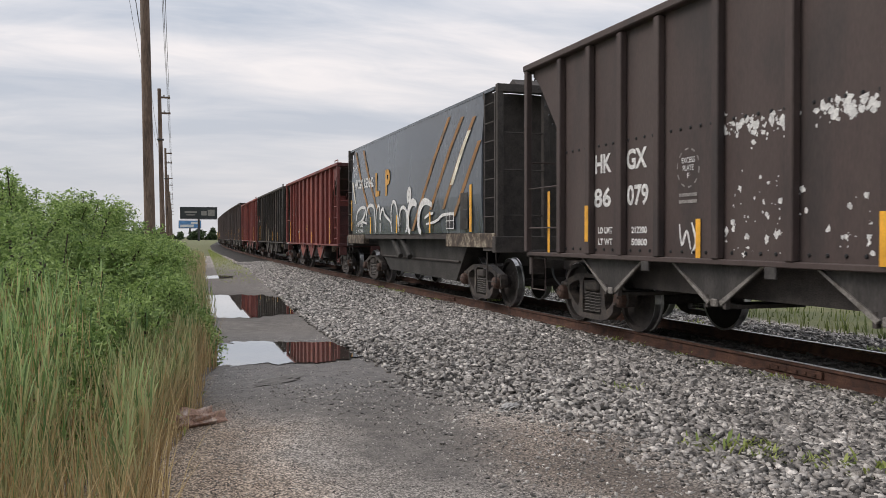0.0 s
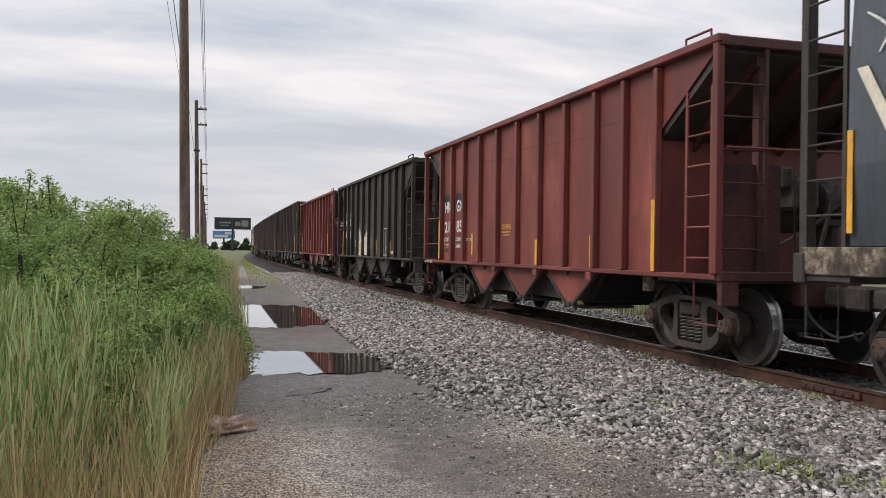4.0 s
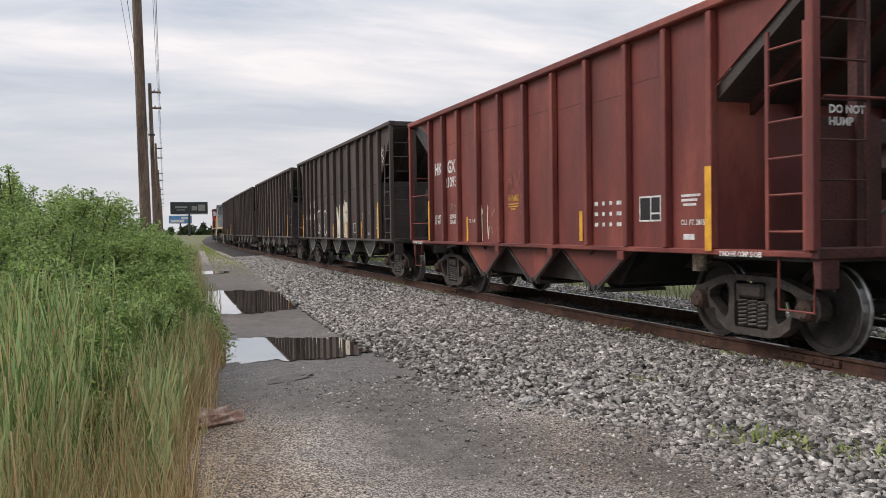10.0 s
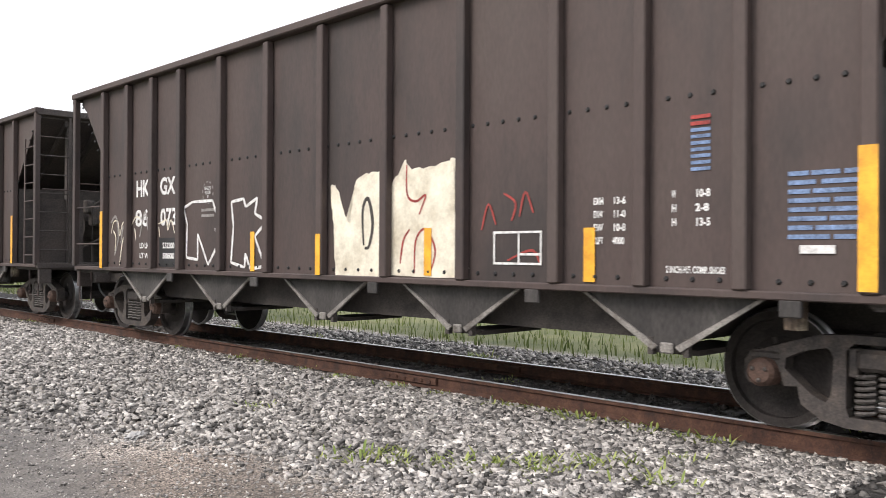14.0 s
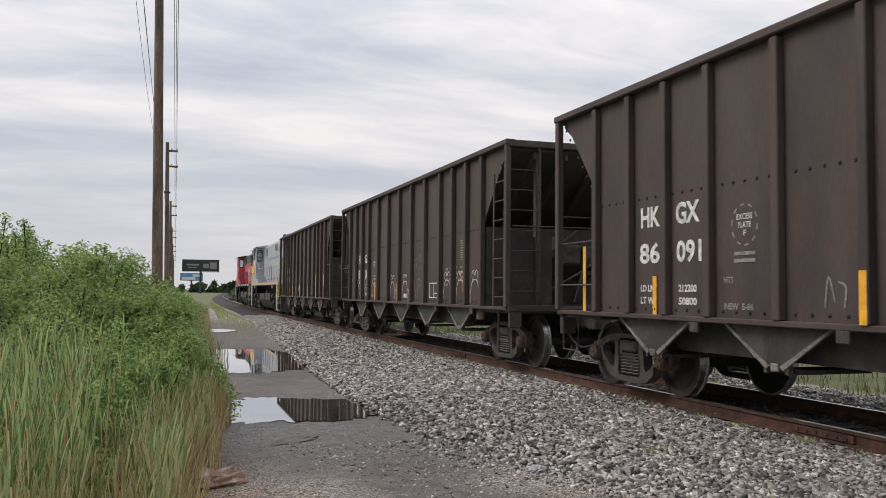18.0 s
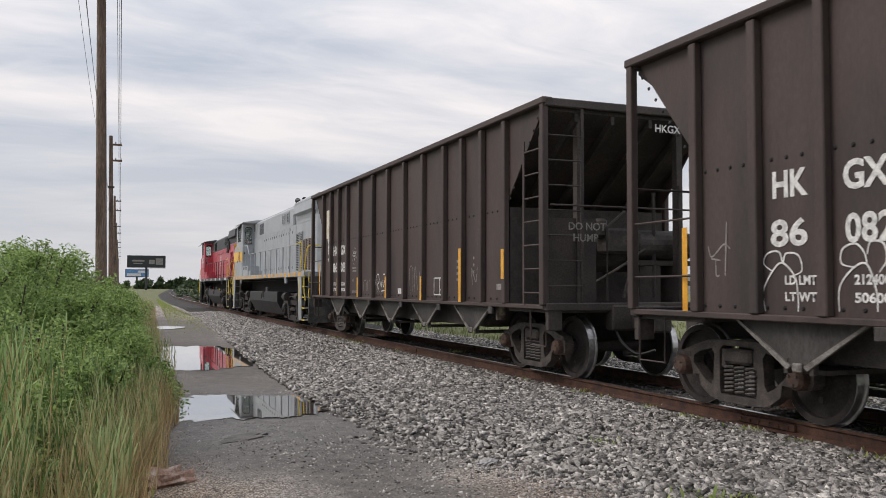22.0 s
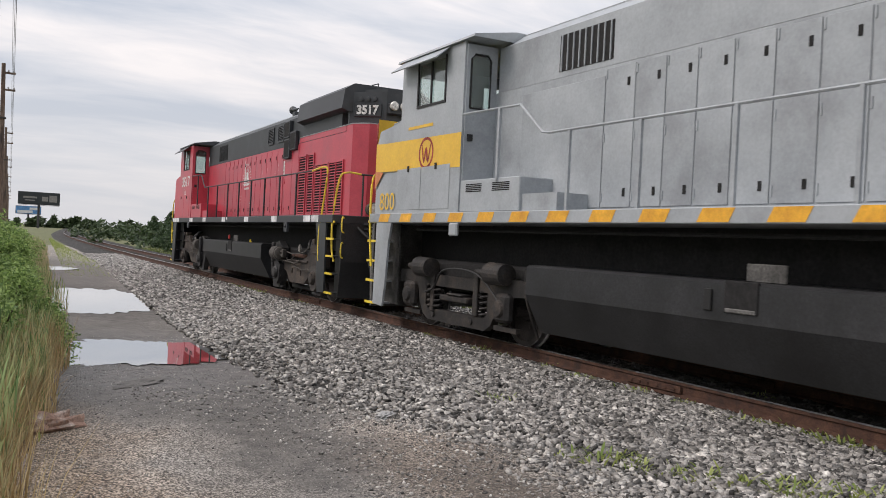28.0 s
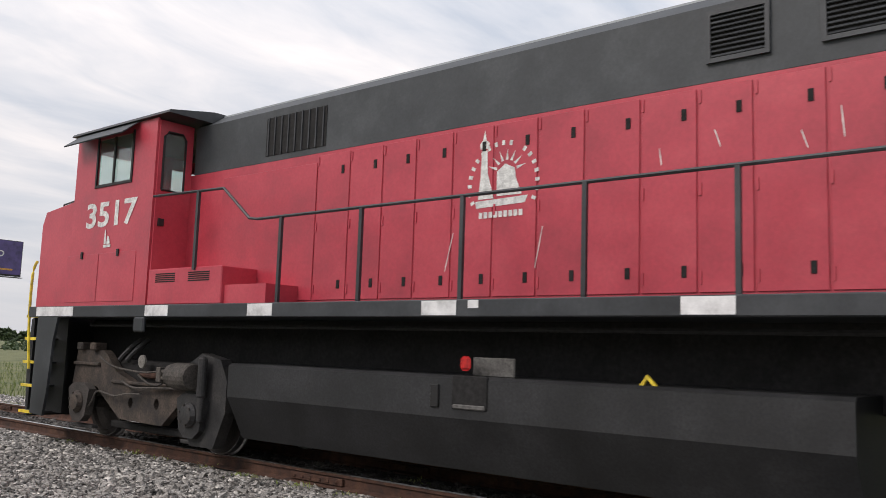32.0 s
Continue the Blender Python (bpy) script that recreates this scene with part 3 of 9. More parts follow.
def lathe(profile, sides=28, axis="x", caps=True):
    """Turn (radius, along) pairs round an axis through the origin."""
    bm = bmesh.new()
    rings = []
    for r, a in profile:
        ring = []
        for k in range(sides):
            c, s = math.cos(k * math.tau / sides) * r, math.sin(k * math.tau / sides) * r
            ring.append(bm.verts.new({"x": (a, c, s), "y": (c, a, s), "z": (c, s, a)}[axis]))
        rings.append(ring)
    for u, v in zip(rings, rings[1:]):
        for k in range(sides):
            bm.faces.new((u[k], u[(k + 1) % sides], v[(k + 1) % sides], v[k]))
    if caps:
        bm.faces.new(rings[0])
        bm.faces.new(rings[-1][::-1])
    return bm


def holed_plate(outer, holes, x0, x1):
    """A plate (outline in y and z) with holes through it, from x0 to x1."""
    bm = bmesh.new()
    edges = []
    for loop in (outer, *holes):
        vs = [bm.verts.new((x0, y, z)) for y, z in loop]
        edges += [bm.edges.new((vs[i], vs[(i + 1) % len(vs)])) for i in range(len(vs))]
    made = bmesh.ops.triangle_fill(bm, use_beauty=True, use_dissolve=False, edges=edges)
    faces = [g for g in made["geom"] if isinstance(g, bmesh.types.BMFace)]
    up = bmesh.ops.extrude_face_region(bm, geom=faces)
    bmesh.ops.translate(bm, verts=[g for g in up["geom"] if isinstance(g, bmesh.types.BMVert)], vec=(x1 - x0, 0, 0))
    return bm


def lettering(text, size, material, parent, x, y, z, bold=0.0, name="lettering", width=None, lean=0.0):
    """Flat painted letters on a side that faces -x: they read towards falling y."""
    cu = bpy.data.curves.new(name, "FONT")
    cu.body, cu.size, cu.offset, cu.fill_mode = text, size, bold, "FRONT"
    cu.resolution_u = 3
    ob = bpy.data.objects.new(name, cu)
    me = bpy.data.meshes.new_from_object(ob)
    bpy.data.objects.remove(ob)
    me.materials.clear()
    me.materials.append(material)
    if width and me.vertices:
        xs = [v.co.x for v in me.vertices]
        k = width / (max(xs) - min(xs))
        for v in me.vertices:
            v.co.x *= k
    out = new(name, me)
    out.parent = parent
    out.matrix_basis = Matrix.Translation((x, y, z)) @ Matrix(((0, 0, -1, 0), (-1, 0, 0, 0), (0, 1, 0, 0), (0, 0, 0, 1))) @ pose(0, 0, 0, 0, 0, lean)
    return out


def ribbon(bm, points, width, x):
    """A painted stroke on a side that faces -x; points are (y, z)."""
    pts = [Vector((0, a, b)) for a, b in points]
    prev = None
    for i, p in enumerate(pts):
        d = (pts[min(i + 1, len(pts) - 1)] - pts[max(i - 1, 0)]).normalized()
        w = width * (0.55 + 0.45 * math.sin(math.pi * (i + 0.7) / (len(pts) + 0.4)))
        n = Vector((0, -d.z, d.y)) * w / 2
        cur = [bm.verts.new((x, p.y + n.y, p.z + n.z)), bm.verts.new((x, p.y - n.y, p.z - n.z))]
        if prev:
            bm.faces.new((prev[0], prev[1], cur[1], cur[0]))
        prev = cur
    return bm


def smooth_line(points, steps=6):
    """A rounded line through points."""
    out = []
    n = len(points)
    for i in range(n - 1):
        p0, p1, p2, p3 = (Vector(points[max(0, min(n - 1, j))]) for j in (i - 1, i, i + 1, i + 2))
        for s in range(steps):
            u = s / steps
            q = 0.5 * (2 * p1 + (p2 - p0) * u + (2 * p0 - 5 * p1 + 4 * p2 - p3) * u * u + (3 * p1 - p0 - 3 * p2 + p3) * u ** 3)
            out.append(tuple(q))
    out.append(tuple(points[-1]))
    return out


# ---- ground, road, ballast, track ----
TOE = ((-300.0, 4.0), (5.0, 3.95), (6.4, 3.9), (7.8, 3.4), (9.0, 3.05), (12.0, 3.0), (16.0, 3.12), (20.0, 3.4), (45.0, 4.95), (800.0, 14.0))


def toe(y):
    """Where the ballast's foot runs, along the road."""
    for (a, xa), (b, xb) in zip(TOE, TOE[1:]):
        if y <= b:
            f = (y - a) / (b - a)
            x = xa + (xb - xa) * f
            break
    return x if y < 45 else 4.95 + bend(y) - bend(45)


def ground_height(x, y):
    h = 0.0
    h += 0.018 * noise.noise((x * 0.45, y * 0.45, 0.3)) + 0.008 * noise.noise((x * 1.7, y * 1.7, 2.0))
    for px, py, rx, ry in ((2.15, 12.1, 1.35, 1.6), (2.45, 20.8, 1.3, 4.0), (2.9, 35.8, 0.7, 1.6)):
        d = ((x - px) / rx) ** 2 + ((y - py) / ry) ** 2
        h -= 0.034 * math.exp(-d * 0.8)
    if y > 3 and x < 0.5:
        h += 0.05 * min(1.0, 0.5 - x)
    return h


def make_ground():
    xs = [-3000, -600, -150, -60, -25, -14] + [-9 + 0.5 * i for i in range(14)] + [-2 + 0.2 * i for i in range(36)] + [5.2 + 0.6 * i for i in range(14)] + [15, 22, 40, 90, 250, 800, 3000]
    ys = [-3000, -500, -80, -30, -15] + [-8 + 0.6 * i for i in range(16)] + [1.6 + 0.2 * i for i in range(130)] + [27.6 + 0.8 * i for i in range(35)] + [58, 70, 90, 130, 200, 320, 500, 900, 3000]
    verts = [(x, y, ground_height(x, y) if abs(x) < 20 and -10 < y < 100 else 0.0) for y in ys for x in xs]
    n = len(xs)
    faces = []
    for j in range(len(ys) - 1):
        for i in range(n - 1):
            faces.append((j * n + i, j * n + i + 1, (j + 1) * n + i + 1, (j + 1) * n + i))
    ob = mesh_object("ground", verts, faces, M["road"], smooth=True)
    tagged(ob, "worn grey tarmac and cinder track road with meadow beyond", "ground", kind="structure")


def bed_profile(y):
    t = toe(y)
    b = bend(y)
    return [(t, -0.03), (t + 0.5, 0.02), (5.75 + b, 0.055), (6.5 + b, 0.06), (6.85 + b, 0.035), (7.3 + b, 0.045), (8.3 + b, 0.045), (9.2 + b, 0.08), (10.2 + b, 0.06), (11.4 + b, -0.03)]


def bed_height(x, y):
    p = bed_profile(y)
    for (a, za), (b, zb) in zip(p, p[1:]):
        if a <= x <= b:
            return za + (zb - za) * (x - a) / (b - a)
    return 0.0


def make_bed():
    ys = [-230, -120, -60, -30, -15] + [-6 + 0.5 * i for i in range(72)] + [30 + 2 * i for i in range(16)] + [64, 80, 110, 160, 240, 400, 700]
    verts, faces = [], []
    cols = 30
    for y in ys:
        t = toe(y)
        for k in range(cols):
            x = t + (11.4 + bend(y) - t) * k / (cols - 1)
            verts.append((x, y, bed_height(x, y) + 0.02 * noise.noise((x * 2.3, y * 2.3, 5)) * (1 if 0 < k < cols - 1 else 0)))
    for j in range(len(ys) - 1):
        for i in range(cols - 1):
            a = j * cols + i
            faces.append((a, a + 1, a + cols + 1, a + cols))
    tagged(mesh_object("ballast_bed", verts, faces, M["ballast"], smooth=True), "ballast bed under the rails, coloured dark as shade between stones", "ballast", kind="structure")


def make_rail(x, label):
    prof = [(-0.07, -0.170), (0.07, -0.170), (0.07, -0.155), (0.012, -0.135), (0.012, -0.045), (0.036, -0.035), (0.036, -0.004), (-0.036, -0.004), (-0.036, -0.035), (-0.012, -0.045), (-0.012, -0.135), (-0.07, -0.155)]
    stations = [-220.0, -60.0] + [6.0 * i for i in range(34)] + [260.0, 400.0, 640.0]

    def sweep(profile):
        bm = bmesh.new()
        rings = [[bm.verts.new((a + bend(y), y, b)) for a, b in profile] for y in stations]
        n = len(profile)
        for u, v in zip(rings, rings[1:]):
            for k in range(n):
                bm.faces.new((u[k], u[(k + 1) % n], v[(k + 1) % n], v[k]))
        bm.faces.new(rings[0])
        bm.faces.new(rings[-1][::-1])
        return bm

    rail = new("rail")
    rail.location = (x, 0, RAIL_TOP)
    tagged(rail, label, "rail", "rails of the track", "structure")
    part("rail_web", sweep(prof), M["rust"], rail, "brown rusted rail")
    part("rail_head", sweep([(-0.026, -0.0045), (0.034, -0.0045), (0.034, 0.0), (-0.026, 0.0)]), M["railhead"], rail, "worn bright running surface")
    # joint bars with bolt heads
    bar = part("joint_bar", boxes((-0.052, -0.016, -0.45, 0.45, -0.13, -0.05), *[(-0.068, -0.052, k - 0.018, k + 0.018, -0.108, -0.072) for k in (-0.36, -0.22, -0.08, 0.08, 0.22, 0.36)], bevel=0.006), M["rust"], rail)
    bar.location = (bend(7.6), 7.6, 0)
    for yy in (-4.3, 19.5, 31.4):
        twin(bar, bend(yy) - bend(7.6), yy - 7.6)
    return rail


def make_ties():
    tie = part("sleeper", boxes((-1.3, 1.3, -0.115, 0.115, -0.18, 0.0), bevel=0.012), M["tie"], None)
    tie.location = (TRACK_X, -6, RAIL_TOP - 0.172)
    tagged(tie, "grey weathered timber railway sleeper in ballast", "sleeper", "sleepers under the rails", "structure")
    for i in range(1, 150):
        copy_thing(tie, pose(TRACK_X + bend(-6 + 0.53 * i) + random.uniform(-0.04, 0.04), -6 + 0.53 * i, RAIL_TOP - 0.172 + random.uniform(-0.01, 0.004), 0, 0, random.uniform(-1.5, 1.5)))


def make_puddle(outline, z):
    pts = smooth_line(outline + outline[:1], 14)[:-1]
    verts = []
    cx, cy = sum(p[0] for p in pts) / len(pts), sum(p[1] for p in pts) / len(pts)
    for x, y in pts:
        k = 1 + 0.20 * noise.noise((x * 2.2, y * 2.2, 7)) + 0.15 * noise.noise((x * 6, y * 6, 3)) + 0.09 * noise.noise((x * 17, y * 17, 8))
        verts.append((cx + (x - cx) * k, cy + (y - cy) * k, z))
    bm = bmesh.new()
    bm.faces.new([bm.verts.new(v) for v in verts])
    bmesh.ops.triangulate(bm, faces=bm.faces)
    ob = part("puddle", bm, M["water"], None)
    return tagged(ob, "still shallow rain puddle mirroring the sky on tarmac", "puddle", "puddles on the road", "structure")


make_ground()
make_bed()
make_rail(TRACK_X - 0.7525, "rusty steel rail with a worn head")
make_rail(TRACK_X + 0.7525, "rusty steel rail with a polished head")
make_ties()
make_puddle([(1.3, 13.5), (1.9, 13.5), (2.5, 13.05), (3.05, 12.6), (3.2, 11.9), (2.8, 11.15), (2.1, 10.95), (1.5, 11.0), (0.85, 11.1), (0.75, 12.2)], -0.007)
make_puddle([(1.5, 24.8), (2.65, 24.5), (3.4, 23.0), (3.38, 19.8), (2.8, 18.0), (2.0, 17.5), (1.2, 18.0), (1.05, 20.5)], -0.007)
make_puddle([(2.45, 37.4), (3.0, 37.2), (3.4, 36.2), (2.9, 35.0), (2.35, 34.7), (2.1, 36.0)], -0.007)
make_puddle([(3.1, 51.5), (3.6, 51.0), (3.75, 49.4), (3.2, 48.8), (2.9, 50.2)], -0.007)


# ---- rolling stock: running gear shared by the wagons ----
WHEELS = []  # (wheelset, radius)


def wheelset_parts(radius, parent, y):
    """Two wheels on an axle, turning about x, with its own origin at the axle's middle."""
    r = radius
    bm = bmesh.new()
    for s in (-1, 1):
        w = lathe([(0.10, s * 0.80), (0.13, s * 0.80), (0.15, s * 0.755), (r * 0.55, s * 0.74), (r * 0.84, s * 0.755), (r * 0.85, s * 0.815), (r * 0.985, s * 0.815), (r * 0.985, s * 0.69), (r * 0.80, s * 0.69), (0.12, s * 0.69)], 36)
        me = bpy.data.meshes.new("scratch")
        w.to_mesh(me)
        w.free()
        bm.from_mesh(me)
        bpy.data.meshes.remove(me)
    rod(bm, [(-1.0, 0, 0), (1.0, 0, 0)], 0.085, 12)
    ws = part("wheelset", bm, M["wheel"], parent, "dark steel wheels on an axle")
    ws.location = (0, y, r - RIDE)
    for s in (-1, 1):
        t = part("wheel_tread", lathe([(r * 0.986, s * 0.812), (r, s * 0.81), (r, s * 0.715), (r * 1.055, s * 0.705), (r * 1.055, s * 0.685), (r * 0.986, s * 0.685)], 36, caps=False), M["steel"], ws, "bright polished wheel tread")
        # worn marks on the plate show the wheel turning
        mark = part("plate_mark", boxes((s * 0.775 - 0.004, s * 0.775 + 0.004, 0.2, 0.26, -0.02, 0.02)), M["truck"], ws)
    WHEELS.append((ws, r))
    return ws


def freight_truck(parent, y, base=1.86, r=0.483, material="truck"):
    """Three-piece freight truck with cast side frames, springs and bearing caps."""
    h = base / 2
    half_outline = [(0.28, 0.80), (0.50, 0.785), (0.72, 0.72), (h - 0.02, 0.655), (h + 0.12, 0.62), (h + 0.17, 0.54), (h + 0.17, 0.42), (h + 0.13, 0.36), (h + 0.09, 0.36), (h + 0.08, 0.47), (h - 0.13, 0.47), (h - 0.15, 0.36), (h - 0.26, 0.37), (0.64, 0.235), (0.48, 0.13), (0.30, 0.095)]
    outer = half_outline + [(-a, b) for a, b in half_outline[::-1]]
    win = [(-0.28, 0.18), (0.28, 0.18), (0.30, 0.24), (0.30, 0.68), (0.24, 0.735), (-0.24, 0.735), (-0.30, 0.68), (-0.30, 0.24)]
    tri = [(-0.41, 0.34), (-0.39, 0.63), (-0.44, 0.69), (-0.64, 0.645), (-0.76, 0.585), (-0.77, 0.50), (-0.55, 0.315), (-0.45, 0.27)]
    for s in (-1, 1):
        bm = holed_plate(outer, [win, tri, [(-a, b) for a, b in tri][::-1]], s * 0.98 - 0.075, s * 0.98 + 0.075)
        side = part("side_frame", bm, M[material], parent, "cast steel truck side frame")
        side.location = (0, y, -0.03)
        for k in (-0.17, 0.0, 0.17):
            coil = [(0.07 * math.cos(a * 1.05) + s * 1.0, k + 0.07 * math.sin(a * 1.05), 0.20 + 0.0076 * a) for a in range(44)]
            part("coil_spring", rods(coil, r=0.0165, sides=5), M["spring"], side, "grey coil spring")
        for e in (-1, 1):
            part("friction_wedge", boxes((s * 0.98 - 0.06, s * 0.98 + 0.09, min(e * 0.22, e * 0.29), max(e * 0.22, e * 0.29), 0.48, 0.70), bevel=0.01), M[material], side)
        part("bolster_end", boxes((s * 0.98 - 0.10, s * 0.98 + 0.10, -0.22, 0.22, 0.535, 0.70), bevel=0.03), M[material], side)
        for e in (-h, h):
            cap = part("bearing_cap", lathe([(0.02, s * 1.17), (0.085, s * 1.165), (0.115, s * 1.13), (0.125, s * 0.97), (0.02, s * 0.96)], 16), M["bearing"], side, "round roller bearing cap")
            cap.location = (0, e, r - 0.02)
            for k in range(3):
                a = k * math.tau / 3 + 0.5
                part("cap_bolt", lathe([(0.004, s * 1.185), (0.018, s * 1.18), (0.018, s * 1.15)], 6), M[material], side).location = (0, e + 0.06 * math.cos(a), r - 0.02 + 0.06 * math.sin(a))
            part("bearing_adapter", boxes((s * 0.98 - 0.09, s * 0.98 + 0.09, e - 0.13, e + 0.13, r + 0.075, r + 0.15), bevel=0.02), M[material], side)
    bol = part("bolster", boxes((-0.9, 0.9, -0.2, 0.2, 0.45, 0.78), bevel=0.04), M["under"], parent)
    bol.location = (0, y, 0)
    for e in (-h, h):
        wheelset_parts(r, parent, y + e)


def coupler(parent, y, s):
    bm = boxes((-0.12, 0.12, min(y, y + s * 0.55), max(y, y + s * 0.55), 0.72, 0.95), (-0.2, 0.14, min(y + s * 0.5, y + s * 0.78), max(y + s * 0.5, y + s * 0.78), 0.70, 0.98), bevel=0.03)
    part("coupler", bm, M["truck"], parent, "rusty knuckle coupler")
    hose = smooth_line([(-0.35, y, 0.75), (-0.38, y + s * 0.22, 0.55), (-0.3, y + s * 0.5, 0.38), (-0.15, y + s * 0.75, 0.45)], 5)
    part("brake_hose", rods(hose, r=0.022), M["hose"], parent)


def ladder(parent, x, y0, y1, z0, z1, rungs, material, face="side", rails=True):
    """Ladder of rungs between two stiles, flat against a side (along y) or an end (along x)."""
    lines = []
    for k in range(rungs):
        z = z0 + (z1 - z0) * (k + 0.5) / rungs
        if face == "side":
            lines.append([(x, y0, z), (x, y1, z)])
        else:
            lines.append([(y0, x, z), (y1, x, z)])
    for line in lines:
        part("rung", rods(line, r=0.013), material, parent)
    if rails:
        for e in ((y0, y1) if face == "side" else (y0, y1)):
            if face == "side":
                part("ladder_stile", boxes((x - 0.012, x + 0.012, e - 0.025, e + 0.025, z0, z1)), material, parent)
            else:
                part("ladder_stile", boxes((e - 0.025, e + 0.025, x - 0.012, x + 0.012, z0, z1)), material, parent)


def rivets(parent, x, spots, material, r=0.025):
    """A row of small bolt heads in one piece."""
    bm = bmesh.new()
    for y, z in spots:
        ring = [bm.verts.new((x, y + r * math.cos(k * math.tau / 6), z + r * math.sin(k * math.tau / 6))) for k in range(6)]
        tip = [bm.verts.new((x - 0.014, y + 0.6 * r * math.cos(k * math.tau / 6), z + 0.6 * r * math.sin(k * math.tau / 6))) for k in range(6)]
        bm.faces.new(tip)
        for k in range(6):
            bm.faces.new((ring[k], ring[(k + 1) % 6], tip[(k + 1) % 6], tip[k]))
    return tagged(part("riveted_seam", bm, material, parent), kind="stuff")


CAR_POSTS = []


def stripes(parent, x0, rows):
    """Reflective strips (y, z0, z1, width), on the sheet or on a post."""
    for y, z0, z1, w in rows:
        x = x0
        for p in CAR_POSTS:
            if abs(y - p) < (0.16 if abs(y) > 5.0 and len(CAR_POSTS) <= 12 else 0.12 if len(CAR_POSTS) > 12 else 0.05):
                x, y = -1.622, p
        part("reflector_strip", boxes((x - 0.004, x, y - w / 2, y + w / 2, z0, z1)), M["yellow"], parent, "bright yellow reflective strip")


def hopper_car(label, paint, big, extra, slide=0.0, longer=(0.0, 0.0)):
    """Open-top coal hopper. big: the long four-bay kind with riveted seams; else the shorter three-bay kind."""
    car = new("hopper_car")
    tagged(car, label, "hopper car", "hopper cars of the train")
    body = M[paint]
    # red wagons' ends turn from the sun: their shade is mixed into the maroon
    sooty = M["darkred"] if paint == "red" else M["sooty"]
    if big:
        half, side, top, knee = 7.45, 6.25, 4.19, 2.78
        posts = [0, 1.18, 2.36, 3.54, 4.44, 5.32, 6.25]
        sill, drop, bays = 1.10, 0.58, (-4.62, -2.2, 0.1, 2.55, 4.9)
        truck_y, bay_half = 6.2, 1.17
    else:
        half, side, top, knee = 6.52, 5.1, 3.90, 2.95
        posts = [0, 1.1, 2.2, 3.3, 4.22, 5.13]
        sill, drop, bays = 1.09, 0.45, (-2.17, 0.0, 2.2)
        truck_y, bay_half = 5.15, 1.06
    front = half + longer[0]
    rear = half + (0.15 if big else longer[1])
    lip = (side, knee), (front - 0.12, top - 0.1)
    if not big:
        lip = (side, 3.32), (front - 0.58, top - 0.1), (front - 0.12, top - 0.1)
    outline = [(-side, sill), (side, sill), *lip, (front - 0.12, top), (-rear + 0.12, top), (-rear + 0.12, top - 0.1), (-side, knee)]
    for s in (-1, 1):
        part("side_sheet", prism(outline, s * 1.50, s * 1.52), body, car)
        for p in posts:
            for q in ((p, -p) if p else (0,)):
                wide = 0.06 if big else 0.05
                z1 = top - 0.09
                rib = boxes((min(s * 1.52, s * 1.62), max(s * 1.52, s * 1.62), q - wide, q + wide, sill, z1), bevel=0.012)
                part("side_post", rib, body, car)
        chord = boxes((min(s * 1.46, s * 1.645), max(s * 1.46, s * 1.645), -rear - 0.08, front + 0.08, top - 0.075, top + 0.03), bevel=0.016)
        part("top_chord", chord, body, car)
        part("side_sill", boxes((min(s * 1.36, s * 1.60), max(s * 1.36, s * 1.60), -rear, front, sill - 0.065, sill), bevel=0.01), body, car)
    # sloped end floors and the cross ridges inside
    for e in (-1, 1):
        half = rear if e < 0 else front
        ridge = prism([(e * (half - 0.02), top - 0.16), (e * (half - 0.02), top - 0.01), (e * (half - 0.1), top - 0.01), (e * (side - 3.0), drop + 0.62), (e * (side - 3.0), drop + 0.5)], -1.49, 1.49)
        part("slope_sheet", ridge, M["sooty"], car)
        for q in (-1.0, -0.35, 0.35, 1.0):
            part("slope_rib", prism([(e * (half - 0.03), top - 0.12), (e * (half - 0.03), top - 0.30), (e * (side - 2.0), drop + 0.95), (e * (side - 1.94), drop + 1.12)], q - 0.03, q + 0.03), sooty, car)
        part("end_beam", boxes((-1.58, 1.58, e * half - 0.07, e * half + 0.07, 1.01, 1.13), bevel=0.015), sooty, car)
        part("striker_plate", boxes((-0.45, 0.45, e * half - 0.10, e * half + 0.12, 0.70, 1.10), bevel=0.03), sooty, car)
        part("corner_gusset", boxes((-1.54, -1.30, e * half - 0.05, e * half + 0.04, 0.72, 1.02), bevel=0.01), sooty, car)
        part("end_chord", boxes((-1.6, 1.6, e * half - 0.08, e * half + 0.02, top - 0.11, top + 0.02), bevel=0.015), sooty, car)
        for s in (-1, 1):
            part("corner_post", boxes((s * 1.58 - 0.05, s * 1.58 + 0.05, e * half - 0.055, e * half + 0.055, 1.1, top - 0.05), bevel=0.01), body, car)
        for q in (-0.92, 0.92) if e < 0 else ():
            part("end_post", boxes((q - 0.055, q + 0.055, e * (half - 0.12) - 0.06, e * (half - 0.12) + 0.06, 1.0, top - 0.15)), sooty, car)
        part("end_bulkhead", prism([(e * (side + 0.02), sill - 0.1), (e * (side + 0.02), knee - 0.1), (e * (side - 0.04), knee - 0.1), (e * (side - 0.04), sill - 0.1)], -1.49, 1.49), M["under"] if paint != "red" else body, car)
        part("end_platform", boxes((-1.5, 1.5, min(e * side, e * half), max(e * side, e * half), 0.98, 1.06)), M["under"], car)
        n = 7 if big else 6
        # ladder at the corner on the side, and round the corner on the end
        if e < 0:
            ladder(car, -1.60, e * (half - 0.08), e * (half - 0.62), 1.10, top - 0.55, n, body)
        else:
            ladder(car, -1.58, half, side + 0.05, 1.17, 2.47, 2, body, rails=False)
